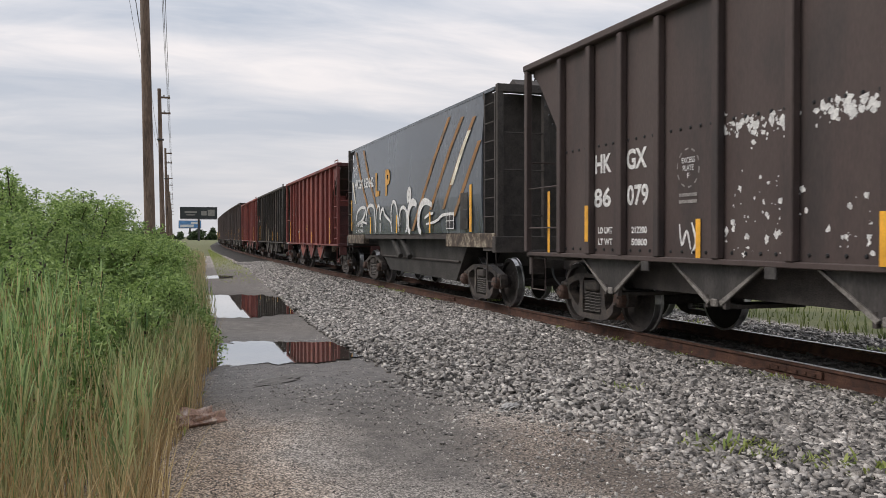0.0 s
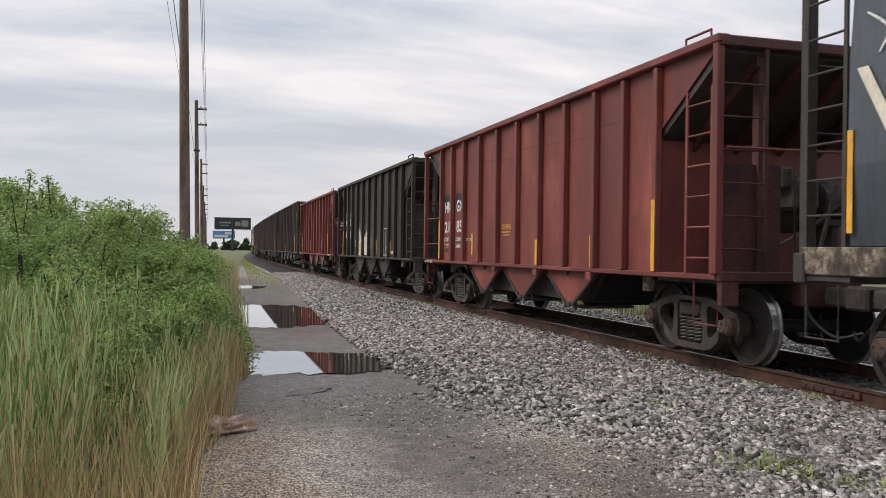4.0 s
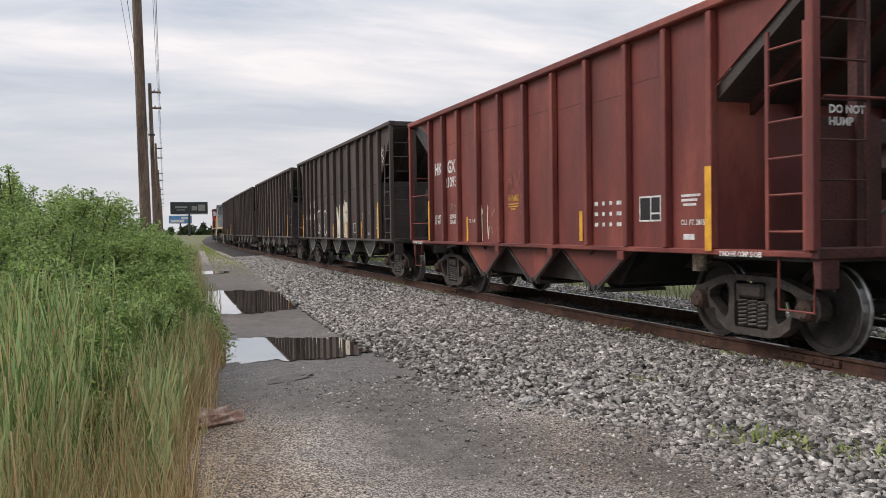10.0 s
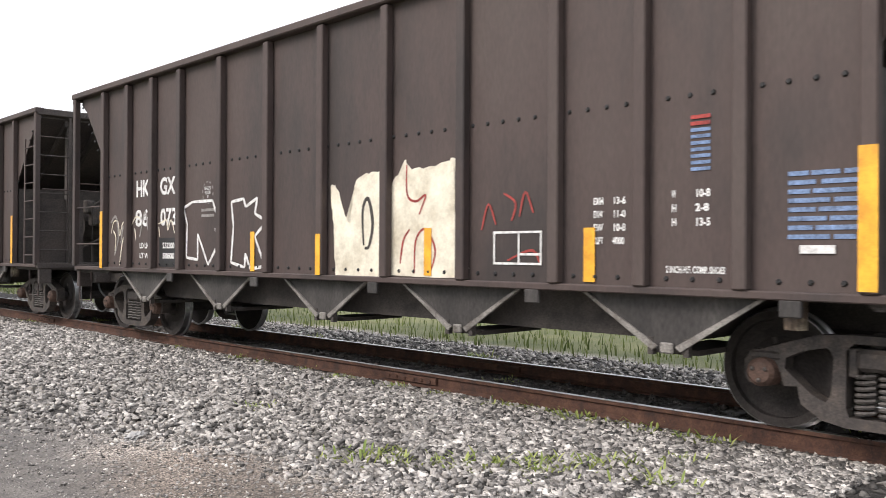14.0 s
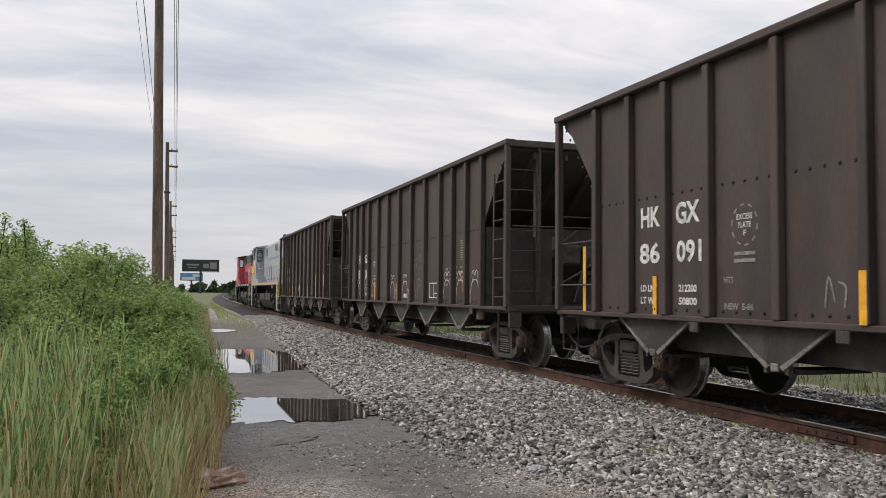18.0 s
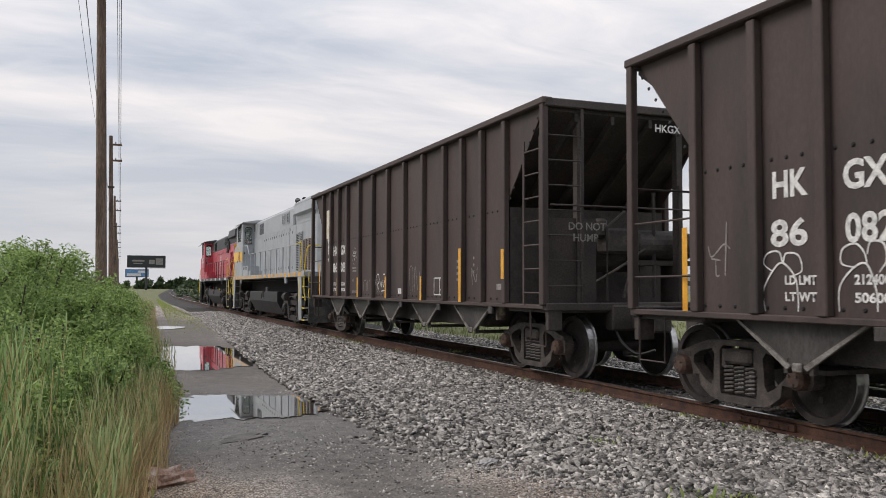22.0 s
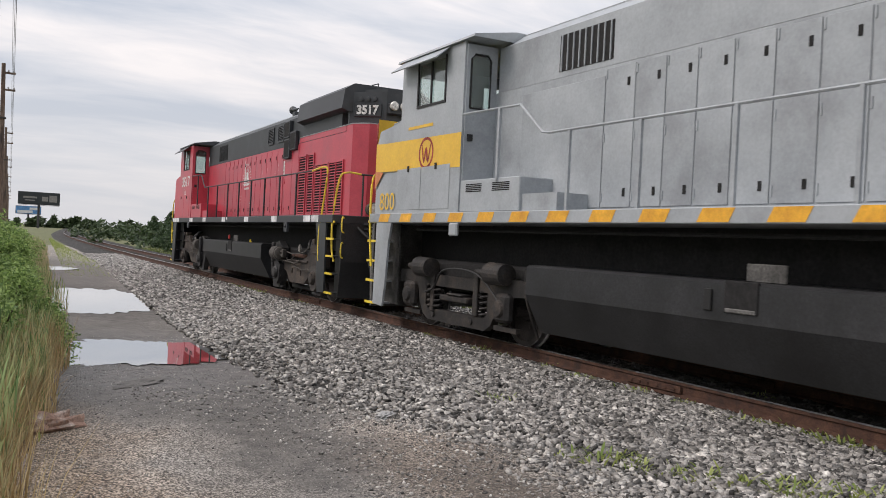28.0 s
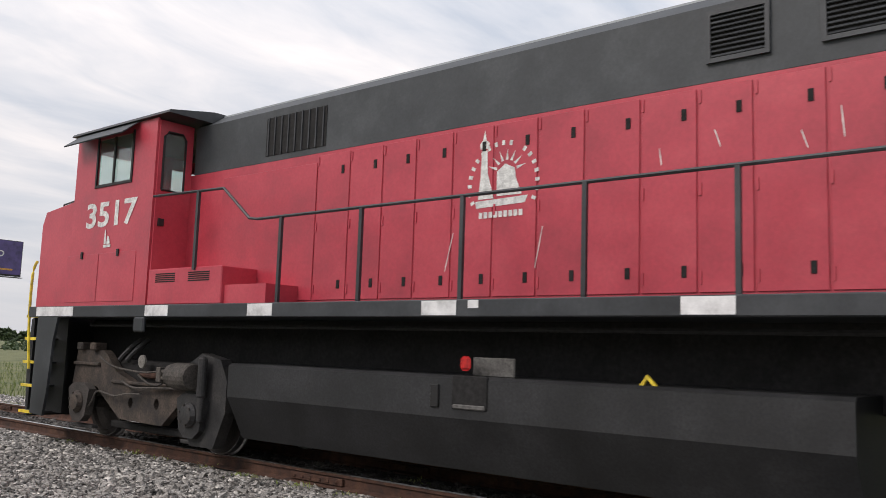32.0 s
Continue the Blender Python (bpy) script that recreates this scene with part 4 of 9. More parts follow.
        if e < 0:
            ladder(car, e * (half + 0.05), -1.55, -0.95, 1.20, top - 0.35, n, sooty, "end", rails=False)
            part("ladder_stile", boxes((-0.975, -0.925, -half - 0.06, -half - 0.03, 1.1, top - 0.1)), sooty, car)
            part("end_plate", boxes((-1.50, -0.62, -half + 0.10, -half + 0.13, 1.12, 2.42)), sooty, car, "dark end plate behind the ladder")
            part("crank_lever", rods([(-0.45, -half + 0.05, 1.15), (-0.45, -half + 0.05, 2.3), (-0.1, -half + 0.1, 2.55)], [(-0.2, -half - 0.02, 1.2), (0.1, -half - 0.02, 2.2)], [(0.9, -half + 0.05, 1.1), (0.9, -half + 0.05, 3.0)], r=0.026), M["under"], car)
            part("valve_block", boxes((-0.35, 0.05, -half + 0.2, -half + 0.55, 1.9, 2.3), (-0.5, -0.3, -half + 0.25, -half + 0.5, 2.15, 2.45), bevel=0.04), M["truck"], car, "rusty brake valve block")
            part("train_pipe", rods(smooth_line([(-1.2, -half + 0.2, 1.2), (-0.6, -half + 0.15, 1.45), (0.0, -half + 0.2, 1.75), (0.6, -half + 0.3, 2.05), (1.3, -half + 0.2, 1.9)], 5), r=0.022), M["truck"], car)
        rodrail = rods([(-1.5, e * (half + 0.06), 2.6), (1.5, e * (half + 0.06), 2.6)], r=0.016)
        part("end_rail", rodrail, body, car)
        step = rods([(-1.52, e * (half - 0.05), 1.0), (-1.52, e * (half - 0.05), 0.48), (-1.52, e * (half - 0.55), 0.48), (-1.52, e * (half - 0.55), 1.0)], r=0.016)
        part("sill_step", step, body, car)
        coupler(car, e * half, e)
        freight_truck(car, e * truck_y)
    part("retainer_can", lathe([(0.02, -0.13), (0.085, -0.12), (0.09, 0.12), (0.02, 0.13)], 12, "z"), M["sillcream"], car, "pale dented can").location = (-1.36, -truck_y + 0.55, 0.93)
    part("brake_cylinder", lathe([(0.05, -0.5), (0.28, -0.48), (0.28, 0.48), (0.05, 0.5)], 16), M["under"], car).location = (0.1, -half + 0.75, 1.9)
    part("air_reservoir", lathe([(0.05, -0.62), (0.22, -0.58), (0.25, -0.5), (0.25, 0.5), (0.22, 0.58), (0.05, 0.62)], 18), M["truck"], car, "rusty air reservoir").location = (0.80, -rear + 0.50, 2.05)
    part("gear_bracket", boxes((0.2, 1.4, -rear + 0.3, -rear + 0.75, 1.72, 1.80), (0.35, 0.45, -rear + 0.35, -rear + 0.7, 1.1, 1.75), (1.0, 1.1, -rear + 0.35, -rear + 0.7, 1.1, 1.75)), M["under"], car)
    part("brake_rigging", rods([(-0.9, -half + 0.4, 1.3), (-0.9, -half + 0.4, 2.1), (-0.2, -half + 0.5, 2.3)], [(0.6, -half + 0.3, 1.2), (0.6, -half + 0.3, 2.9)], r=0.03), M["under"], car)
    part("centre_sill", boxes((-0.33, 0.33, -half, half, 0.75, 1.05)), M["under"], car)
    reach = 1.05 if big else 2.2
    # added dark solid closes the view under the wagon, standing in for shade
    part("inner_hopper", prism([(-side + reach, sill - 0.02), (side - reach, sill - 0.02), (side - reach - 0.5, drop + 0.06), (-side + reach + 0.5, drop + 0.06)], -1.18, 1.18), M["under"], car, "dark filler for the shaded space between the bays")
    # discharge pockets: hanging plates with bright worn flanges, and gates below
    for b in bays:
        plate_half = 0.86 if big else bay_half
        wedge = [(b - plate_half, sill - 0.06), (b + plate_half, sill - 0.06), (b + 0.12, drop), (b - 0.12, drop)]
        for s in (-1, 1):
            part("bay_plate", prism(wedge, s * 1.45, s * 1.42), M["brownbay"] if big else body, car, "scuffed hanging bay plate")
            edge = prism([(b + s * plate_half, sill - 0.06), (b + s * (plate_half - 0.048), sill - 0.06), (b + s * 0.085, drop + 0.03), (b + s * 0.13, drop - 0.01)], -1.475, -1.452)
            part("bay_flange", edge, M["scuffed"] if big else M["under"], car, "scuffed bare bay flange")
        part("apex_bolt", boxes((-1.49, -1.452, b - 0.07, b + 0.05, drop - 0.03, drop + 0.06), bevel=0.012), M["scuffed"] if big else M["under"], car)
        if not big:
            # near-black body behind the plates: the pocket's shade put into its colour
            part("inner_bay", prism(wedge, -1.12, 1.12), M["dark"], car, "black wedge for the shade inside the bay")
        gate = boxes((-1.30, -0.35, b - 0.2, b + 0.2, drop - 0.05, drop - 0.004), (-1.46, -1.40, b - 0.20, b - 0.15, drop - 0.05, drop + 0.10), (-1.46, -1.40, b + 0.13, b + 0.18, drop - 0.05, drop + 0.10))
        part("bay_gate", gate, M["under"], car)
        part("sill_tab", boxes((-1.60, -1.56, b - bay_half + 0.0, b - bay_half + 0.17, sill - 0.19, sill - 0.06), bevel=0.01), M["brownbay"] if big else body, car)
    if big:
        rivets(car, -1.522, [(-side + 0.19 + 0.2 * i, 2.645) for i in range(int(2 * side / 0.2))], M["blackpatch"])
        rivets(car, -1.522, [(-side + 0.19 + 0.235 * i, sill + 0.07) for i in range(int(2 * side / 0.235))], M["blackpatch"])
        for e in (-1, 1):
            rivets(car, -1.522, [(e * (side + 0.1 + 0.95 * k / 7), knee + 0.03 + 1.15 * k / 7) for k in range(8)], M["blackpatch"])
    else:
        if paint == "red":
            for q in range(-4, 4):
                part("panel_seam", boxes((-1.523, -1.52, q * 1.08 + 0.06, q * 1.08 + 1.0, 3.16 + 0.05 * (q % 3), 3.168 + 0.05 * (q % 3))), M["darkred"], car)
        grab = rods([(-1.55, -half + 0.2, top), (-1.55, -half + 0.2, top + 0.14), (-1.55, -half + 0.75, top + 0.14), (-1.55, -half + 0.75, top)], r=0.016)
        part("roof_grab_iron", grab, body, car)
    CAR_POSTS[:] = [s * p for p in posts for s in (-1, 1)]
    before = set(car.children)
    extra(car)
    for ob in car.children:
        if ob not in before and ob.name.split(".")[0] != "reflector_strip":
            ob.location.y += slide
    CAR_POSTS.clear()
    return car


M["sillcream"] = surface("chipped_cream_sill_paint", (0.13, 0.095, 0.068), 0.75, dark=(0.035, 0.024, 0.019), light=(0.46, 0.40, 0.30), stain=5.0, grain=30, bump=0.15)
M["brownbay"] = surface("scuffed_brown_bay_paint", (0.062, 0.056, 0.053), 0.6, dark=(0.034, 0.031, 0.030), light=(0.105, 0.098, 0.092), stain=2.2, grain=40, bump=0.15, streak=0.4)
M["scuffed"] = surface("bare_scuffed_steel", (0.33, 0.31, 0.285), 0.55, 0.4, dark=(0.16, 0.14, 0.12), stain=5, grain=50, bump=0.1)


def bars(car, y, z, rows, h, gap, material, x=-1.525, name="stencil_line"):
    """Small writing that cannot be read: plain bars, one row under another; each row lists (start, length)."""
    for k, row in enumerate(rows):
        bm = bmesh.new()
        for start, length in row:
            y0 = y - start
            box(bm, x - 0.002, x, y0 - length, y0, z - k * gap - h, z - k * gap)
        tagged(part(name, bm, material, car), kind="stuff")


ENDWAYS = Matrix(((1, 0, 0, 0), (0, 0, -1, 0), (0, 1, 0, 0), (0, 0, 0, 1)))


def place_wagons():
    things = []

    def hk(car, nl, nr, y1=5.10, y2=4.28, low=False):
        """Reporting marks and number either side of a post."""
        lettering("HK", 0.36, M["white"], car, -1.527, y1, 2.26, 0.012, width=0.46)
        lettering("GX", 0.36, M["white"], car, -1.527, y2, 2.26, 0.012, width=0.50)
        if nl:
            lettering(nl, 0.36, M["white"], car, -1.527, y1 + 0.02, 1.78, 0.010, width=0.24 * len(nl))
        lettering(nr, 0.36, M["white"], car, -1.527, y2 - 0.02, 1.78, 0.010, width=min(0.21 * len(nr), 0.52))

    def weights(car, a, b, y1=5.1, y2=4.22, z=1.40, step=0.16):
        for k, (word, value) in enumerate((("LD LMT", a), ("LT WT", b))):
            lettering(word, 0.12, M["white"], car, -1.527, y1, z - step * k, 0.004, width=0.40)
            lettering(value, 0.12, M["white"], car, -1.527, y2, z - step * k, 0.004, width=0.38)

    def end_marks(car, digits, y, z, x=0.3):
        lettering("HKGX " + digits, 0.17, M["white"], car, 0, 0, 0, 0.004).matrix_basis = Matrix.Translation((x, -y - 0.03, z)) @ ENDWAYS

    def hopper_079(car):
        end_marks(car, "86079", 7.60, 3.80)
        hk(car, "86", "079", 5.25, 4.38)
        weights(car, "212200", "50800", 5.15, 4.25)
        ring(car, 2.98, 2.17, 0.22)
        stripes(car, -1.53, [(6.75, 1.08, 2.08, 0.085), (5.28, 1.28, 1.80, 0.10), (2.77, 1.09, 1.56, 0.09), (-0.1, 1.09, 1.57, 0.09), (-2.4, 1.09, 1.6, 0.09), (-6.2, 1.09, 2.05, 0.1)])
        flakes(car, 9, [(2.2, 2.56, 0.5), (1.75, 2.50, 0.4), (1.4, 2.52, 0.5), (0.6, 2.55, 0.5)], 11, 0.06, 0.07)
        flakes(car, 8, [(1.9, 1.5, 0.7), (1.3, 1.6, 0.8), (0.3, 1.5, 1.2), (-0.8, 1.7, 1.4), (-2.2, 1.9, 1.6), (-4.0, 2.0, 1.6)], 12, 0.05)
        flakes(car, 6, [(0.55, 2.52, 0.5), (0.2, 2.54, 0.7), (-0.25, 2.5, 0.7)], 13, 0.07, 0.05)
        scrawl(car, "white", [[(3.15, 1.5), (3.1, 1.25), (3.0, 1.42), (2.92, 1.2)], [(2.9, 1.52), (2.82, 1.3), (2.9, 1.15)]], 0.04)

    def hopper_073(car):
        end_marks(car, "86073", 7.60, 3.80)
        hk(car, "86", "073", 5.04, 4.20)
        part("paint_patch", boxes((-1.524, -1.52, 3.62, 4.22, 1.13, 1.58)), M["blackpatch"], car, "dark square patch under the weights")
        scrawl(car, "cream", [[(5.98, 1.67), (5.9, 1.85), (5.73, 1.87), (5.65, 1.63), (5.55, 1.82), (5.43, 1.88)], [(5.9, 1.72), (5.8, 1.6), (5.83, 1.37)], [(5.45, 1.67), (5.55, 1.5), (5.65, 1.13)], [(5.2, 1.8), (5.03, 1.93), (4.88, 1.9)], [(5.08, 1.75), (5.03, 1.55)], [(4.26, 1.8), (4.13, 1.82), (3.98, 1.85), (3.93, 1.7), (3.83, 1.85), (3.71, 1.65)], [(4.23, 1.75), (4.2, 1.6)]], 0.03)
        weights(car, "252200", "50800", 4.9, 4.1, 1.42)
        stripes(car, -1.53, [(6.35, 1.08, 2.05, 0.10), (1.59, 1.11, 1.64, 0.10), (-0.03, 1.10, 1.59, 0.09), (-1.82, 1.13, 1.63, 0.11), (-3.89, 1.12, 1.60, 0.12), (-6.36, 1.12, 2.12, 0.13)])
        # pale block letters
        shape(car, "cream", [(-0.30, 1.10), (-0.24, 1.75), (-0.20, 2.12), (-0.30, 2.16), (-0.42, 1.90), (-0.55, 1.72), (-0.62, 2.05), (-0.72, 2.22), (-0.98, 2.28), (-1.18, 2.18), (-1.20, 1.75), (-1.22, 1.12)])
        shape(car, "cream", [(-1.27, 1.12), (-1.28, 2.05), (-1.42, 2.22), (-1.52, 2.36), (-1.60, 2.27), (-2.05, 2.31), (-2.36, 2.31), (-2.30, 1.95), (-2.28, 1.78), (-2.40, 1.72), (-2.44, 1.35), (-2.40, 1.13)])
        scrawl(car, "under", [[(-0.82, 1.45), (-0.80, 1.85), (-0.90, 1.98), (-0.98, 1.7), (-0.92, 1.45), (-0.84, 1.42)]], 0.05)
        scrawl(car, "crimson", [[(-1.55, 2.32), (-1.56, 2.0), (-1.7, 1.92), (-1.85, 1.98), (-1.75, 1.78)], [(-1.68, 1.15), (-1.7, 1.5), (-1.85, 1.62), (-2.0, 1.4), (-1.92, 1.15)], [(-1.45, 1.25), (-1.5, 1.5), (-1.6, 1.62)]], 0.028)
        # outlined letters and a small bearded face ring
        for pts in ([(3.43, 2.02), (3.17, 2.10), (2.58, 2.10), (2.38, 1.75), (2.51, 1.68), (2.32, 1.58), (2.70, 1.18), (3.0, 1.63), (3.0, 1.25), (3.34, 1.28), (3.32, 1.78), (3.43, 2.02)],
                    [(2.07, 2.06), (1.75, 2.09), (1.70, 1.98), (1.41, 2.09), (1.47, 1.88), (1.18, 1.77), (1.47, 1.58), (1.22, 1.18), (1.58, 1.14), (1.70, 1.35), (1.72, 1.16), (2.07, 1.22), (2.01, 1.72), (2.07, 2.06)]):
            scrawl(car, "white", [pts[k:k + 2] for k in range(len(pts) - 1)], 0.045)
        ring(car, 2.72, 2.22, 0.15)
        scrawl(car, "faint", [[(6.0, 1.85), (5.8, 1.95), (5.7, 1.6), (5.85, 1.3)], [(5.6, 1.5), (5.5, 1.8), (5.4, 1.4)], [(4.9, 1.6), (4.7, 2.0), (4.55, 1.5)]], 0.05)
        scrawl(car, "crimson", [[(-2.66, 1.6), (-2.75, 1.85), (-2.85, 1.65)], [(-2.95, 1.95), (-3.1, 1.85), (-3.05, 1.68)], [(-3.15, 1.72), (-3.22, 1.95), (-3.32, 1.75)], [(-3.0, 1.3), (-3.3, 1.4), (-3.4, 1.28)]], 0.025)
        frame_box(car, -2.84, 1.26, 0.56, 0.30)
        for k, (a, b) in enumerate((("EXH", "13-6"), ("EXW", "11-0"), ("EW", "10-8"), ("CUFT", "4000"))):
            lettering(a, 0.085, M["white"], car, -1.527, -4.0, 1.80 - 0.115 * k, 0.003, width=0.10)
            lettering(b, 0.085, M["white"], car, -1.527, -4.20, 1.80 - 0.115 * k, 0.003, width=0.12)
        for k, (a, b) in enumerate((("W", "10-8"), ("H", "2-8"), ("H", "13-5"))):
            lettering(a, 0.085, M["white"], car, -1.527, -4.77, 1.83 - 0.115 * k, 0.003, width=0.04)
            lettering(b, 0.085, M["white"], car, -1.527, -4.98, 1.83 - 0.115 * k, 0.003, width=0.12)
        lettering("2 INCH H.F. COMP. SHOES", 0.075, M["white"], car, -1.527, -4.72, 1.22, 0.003, width=0.52)
        bars(car, -4.94, 2.48, [[(0, .17)] for _ in range(9)], 0.028, 0.052, M["blue"])
        bars(car, -4.94, 2.48, [[(0, .17)]] * 2, 0.03, 0.052, M["crimson"], -1.528)
        bars(car, -5.73, 1.98, [[(0, .15), (.17, .2), (.40, .12)], [(0, .2), (.24, .26)], [(0, .16), (.18, .33)], [(0, .3), (.33, .18)], [(0, .2), (.22, .3)], [(0, .28), (.3, .2)], [(0, .18), (.2, .3)], [(0, .3), (.33, .15)]], 0.034, 0.066, M["blue"])
        part("info_plate", boxes((-1.535, -1.52, -6.07, -5.82, 1.38, 1.44)), M["white"], car)
        scrawl(car, "white", [[(-6.45, 3.65), (-6.5, 3.35), (-6.6, 3.2)], [(-6.45, 3.45), (-6.65, 3.6)], [(-6.5, 3.45), (-6.72, 3.28)], [(-6.7, 3.55), (-6.82, 3.2), (-6.74, 3.0)]], 0.035)

    def hopper_091(car):
        end_marks(car, "86091", 7.60, 3.80)
        hk(car, "86", "091")
        weights(car, "212200", "50800")
        ring(car, 2.95, 2.15, 0.22)
        stripes(car, -1.53, [(6.68, 1.08, 2.08, 0.09), (4.75, 1.1, 1.6, 0.09), (1.2, 1.1, 1.6, 0.09), (0.2, 1.1, 1.6, 0.09), (-2.2, 1.1, 1.6, 0.09), (-6.3, 1.1, 2.1, 0.11)])
        frame_box(car, -2.0, 1.26, 0.6, 0.33)
        scrawl(car, "faint", [[(1.75, 1.25), (1.70, 1.55), (1.62, 1.3)], [(1.58, 1.5), (1.48, 1.45), (1.5, 1.25)]], 0.02)
        lettering("HTS", 0.10, M["faint"], car, -1.527, 3.32, 1.50, 0.003, width=0.17)
        lettering("NEW  5-86", 0.10, M["faint"], car, -1.527, 3.31, 1.20, 0.003, width=0.5)
        part("info_plate", boxes((-1.527, -1.52, -0.7, -0.4, 1.22, 1.34)), M["white"], car)

    def hopper_082(car):
        end_marks(car, "86082", 7.60, 3.80)
        hk(car, "86", "082", 5.14, 4.26)
        weights(car, "212400", "50600", 4.98, 4.15)
        ring(car, 3.0, 2.15, 0.22)
        frame_box(car, -2.64, 1.22, 0.60, 0.34)
        stripes(car, -1.53, [(6.5, 1.06, 2.05, 0.09), (2.88, 1.06, 1.64, 0.10), (0.35, 1.10, 1.59, 0.10), (-2.10, 1.08, 1.60, 0.11), (-5.08, 1.35, 1.82, 0.12)])
        for y in (0.82, -0.45, -3.95, -4.85, -5.75):
            ghost(car, y)
        scrawl(car, "white", [[(5.24, 1.13), (5.27, 1.33), (5.14, 1.53), (5.01, 1.61), (4.85, 1.48), (4.81, 1.29), (4.81, 1.14)], [(5.14, 1.53), (5.26, 1.61), (5.2, 1.71), (5.05, 1.72), (5.0, 1.61), (4.96, 1.7), (4.8, 1.68), (4.76, 1.53), (4.89, 1.48)], [(4.32, 1.15), (4.31, 1.38), (4.15, 1.55), (4.01, 1.57), (3.92, 1.34), (3.91, 1.16)], [(4.15, 1.55), (4.29, 1.59), (4.27, 1.72), (4.13, 1.76), (4.04, 1.68), (4.01, 1.57)], [(4.01, 1.66), (3.97, 1.77), (3.84, 1.75), (3.81, 1.61), (3.89, 1.5)],
                              [(3.26, 1.14), (3.23, 1.35), (3.09, 1.55), (2.92, 1.62), (2.77, 1.47), (2.74, 1.17)], [(2.92, 1.62), (3.09, 1.59), (3.2, 1.66), (3.09, 1.75), (2.95, 1.75), (2.91, 1.63)], [(2.91, 1.63), (2.88, 1.73), (2.75, 1.72), (2.67, 1.63), (2.68, 1.51), (2.76, 1.47)], [(2.76, 1.47), (2.61, 1.45), (2.52, 1.2)]], 0.020)
        scrawl(car, "faint", [[(6.1, 1.82), (6.04, 1.7), (5.85, 1.83), (5.75, 1.78)], [(5.8, 2.07), (5.83, 1.49)], [(6.05, 1.68), (5.9, 1.66)], [(5.98, 1.66), (5.97, 1.5), (5.92, 1.5)]], 0.020)
        lettering("HT6", 0.12, M["faint"], car, -1.527, 3.32, 1.50, 0.003, width=0.2)
        lettering("NEW  5-86", 0.12, M["faint"], car, -1.527, 3.31, 1.20, 0.003, width=0.56)
        scrawl(car, "faint", [[(-1.4, 1.75), (-1.35, 2.1), (-1.55, 2.2), (-1.5, 1.95)], [(-1.6, 2.1), (-1.85, 2.3), (-1.8, 1.9)], [(-1.2, 1.2), (-1.25, 1.65), (-1.45, 1.25), (-1.5, 1.65)], [(-1.6, 1.2), (-1.65, 1.65), (-1.85, 1.6), (-1.65, 1.4)]], 0.022)
        part("info_plate", boxes((-1.527, -1.52, -0.60, -0.33, 1.21, 1.31)), M["white"], car)
        bars(car, -4.85, 2.48, [[(0, .16)] for _ in range(9)], 0.024, 0.05, M["faint"])
        bars(car, -3.85, 1.90, [[(0, .14), (.25, .14)]] * 4, 0.05, 0.115, M["faint"])
        bars(car, -4.58, 1.93, [[(0, .05), (.25, .14)]] * 3, 0.05, 0.115, M["faint"])

    def hopper_089(car):
        end_marks(car, "86089", 7.60, 3.80)
        hk(car, "86", "089", 5.35, 4.52)
        weights(car, "212200", "50800", 5.3, 4.45)
        ring(car, 3.1, 2.17, 0.21)
        part("chalk_panel", boxes((-1.526, -1.52, 5.75, 6.18, 2.78, 3.62)), M["cream"], car, "patch of cracked pale paint")
        flakes(car, 14, [(5.95, 2.65, 0.3)], 31, 0.10)
        stripes(car, -1.53, [(6.88, 1.11, 2.10, 0.09), (4.80, 1.12, 1.59, 0.09), (2.42, 1.10, 1.60, 0.09), (0.06, 1.10, 1.60, 0.09), (-2.30, 1.09, 1.58, 0.09), (-4.44, 1.09, 2.07, 0.11), (-6.25, 1.50, 1.99, 0.11)])
        scrawl(car, "white", [[(1.30, 1.5), (1.15, 1.45)], [(1.22, 1.56), (1.22, 1.4)], [(1.05, 1.25), (1.1, 1.62), (0.95, 1.65), (0.9, 1.48), (1.03, 1.42), (0.88, 1.25)], [(0.82, 1.38), (0.76, 1.5), (0.7, 1.36), (0.68, 1.48)], [(0.62, 1.52), (0.56, 1.36), (0.48, 1.52)], [(0.42, 1.42), (0.36, 1.52), (0.3, 1.42), (0.38, 1.36)], [(0.24, 1.62), (0.25, 1.42)], [(0.75, 1.26), (0.45, 1.28)], [(0.6, 1.66), (0.45, 1.66)]], 0.028)
        scrawl(car, "faint", [[(2.25, 1.25), (2.2, 1.5), (2.0, 1.5), (1.95, 1.25)], [(1.9, 1.55), (1.86, 1.25)], [(1.78, 1.5), (1.62, 1.52), (1.64, 1.28), (1.5, 1.2)]], 0.022)
        scrawl(car, "faint", [[(-1.35, 1.2), (-1.3, 1.75), (-1.5, 1.75), (-1.5, 1.25)], [(-1.6, 1.25), (-1.65, 1.8), (-1.8, 1.3)], [(-1.9, 1.7), (-2.0, 1.25)], [(-4.7, 1.4), (-4.65, 1.7), (-4.85, 1.45), (-4.9, 1.72)], [(-5.0, 1.45), (-5.05, 1.72), (-5.2, 1.68), (-5.15, 1.4)]], 0.022)
        lettering("HTS", 0.10, M["faint"], car, -1.527, 3.32, 1.50, 0.003, width=0.17)
        lettering("NEW  5-86", 0.10, M["faint"], car, -1.527, 3.31, 1.20, 0.003, width=0.5)
        frame_box(car, -2.78, 1.20, 0.55, 0.33)
        part("info_plate", boxes((-1.527, -1.52, -0.76, -0.5, 1.21, 1.33)), M["white"], car)
        part("info_plate", boxes((-1.535, -1.52, -6.0, -5.72, 1.32, 1.42)), M["faint"], car)
        bars(car, -3.95, 1.87, [[(0, .13), (.25, .12)]] * 4, 0.05, 0.115, M["faint"])
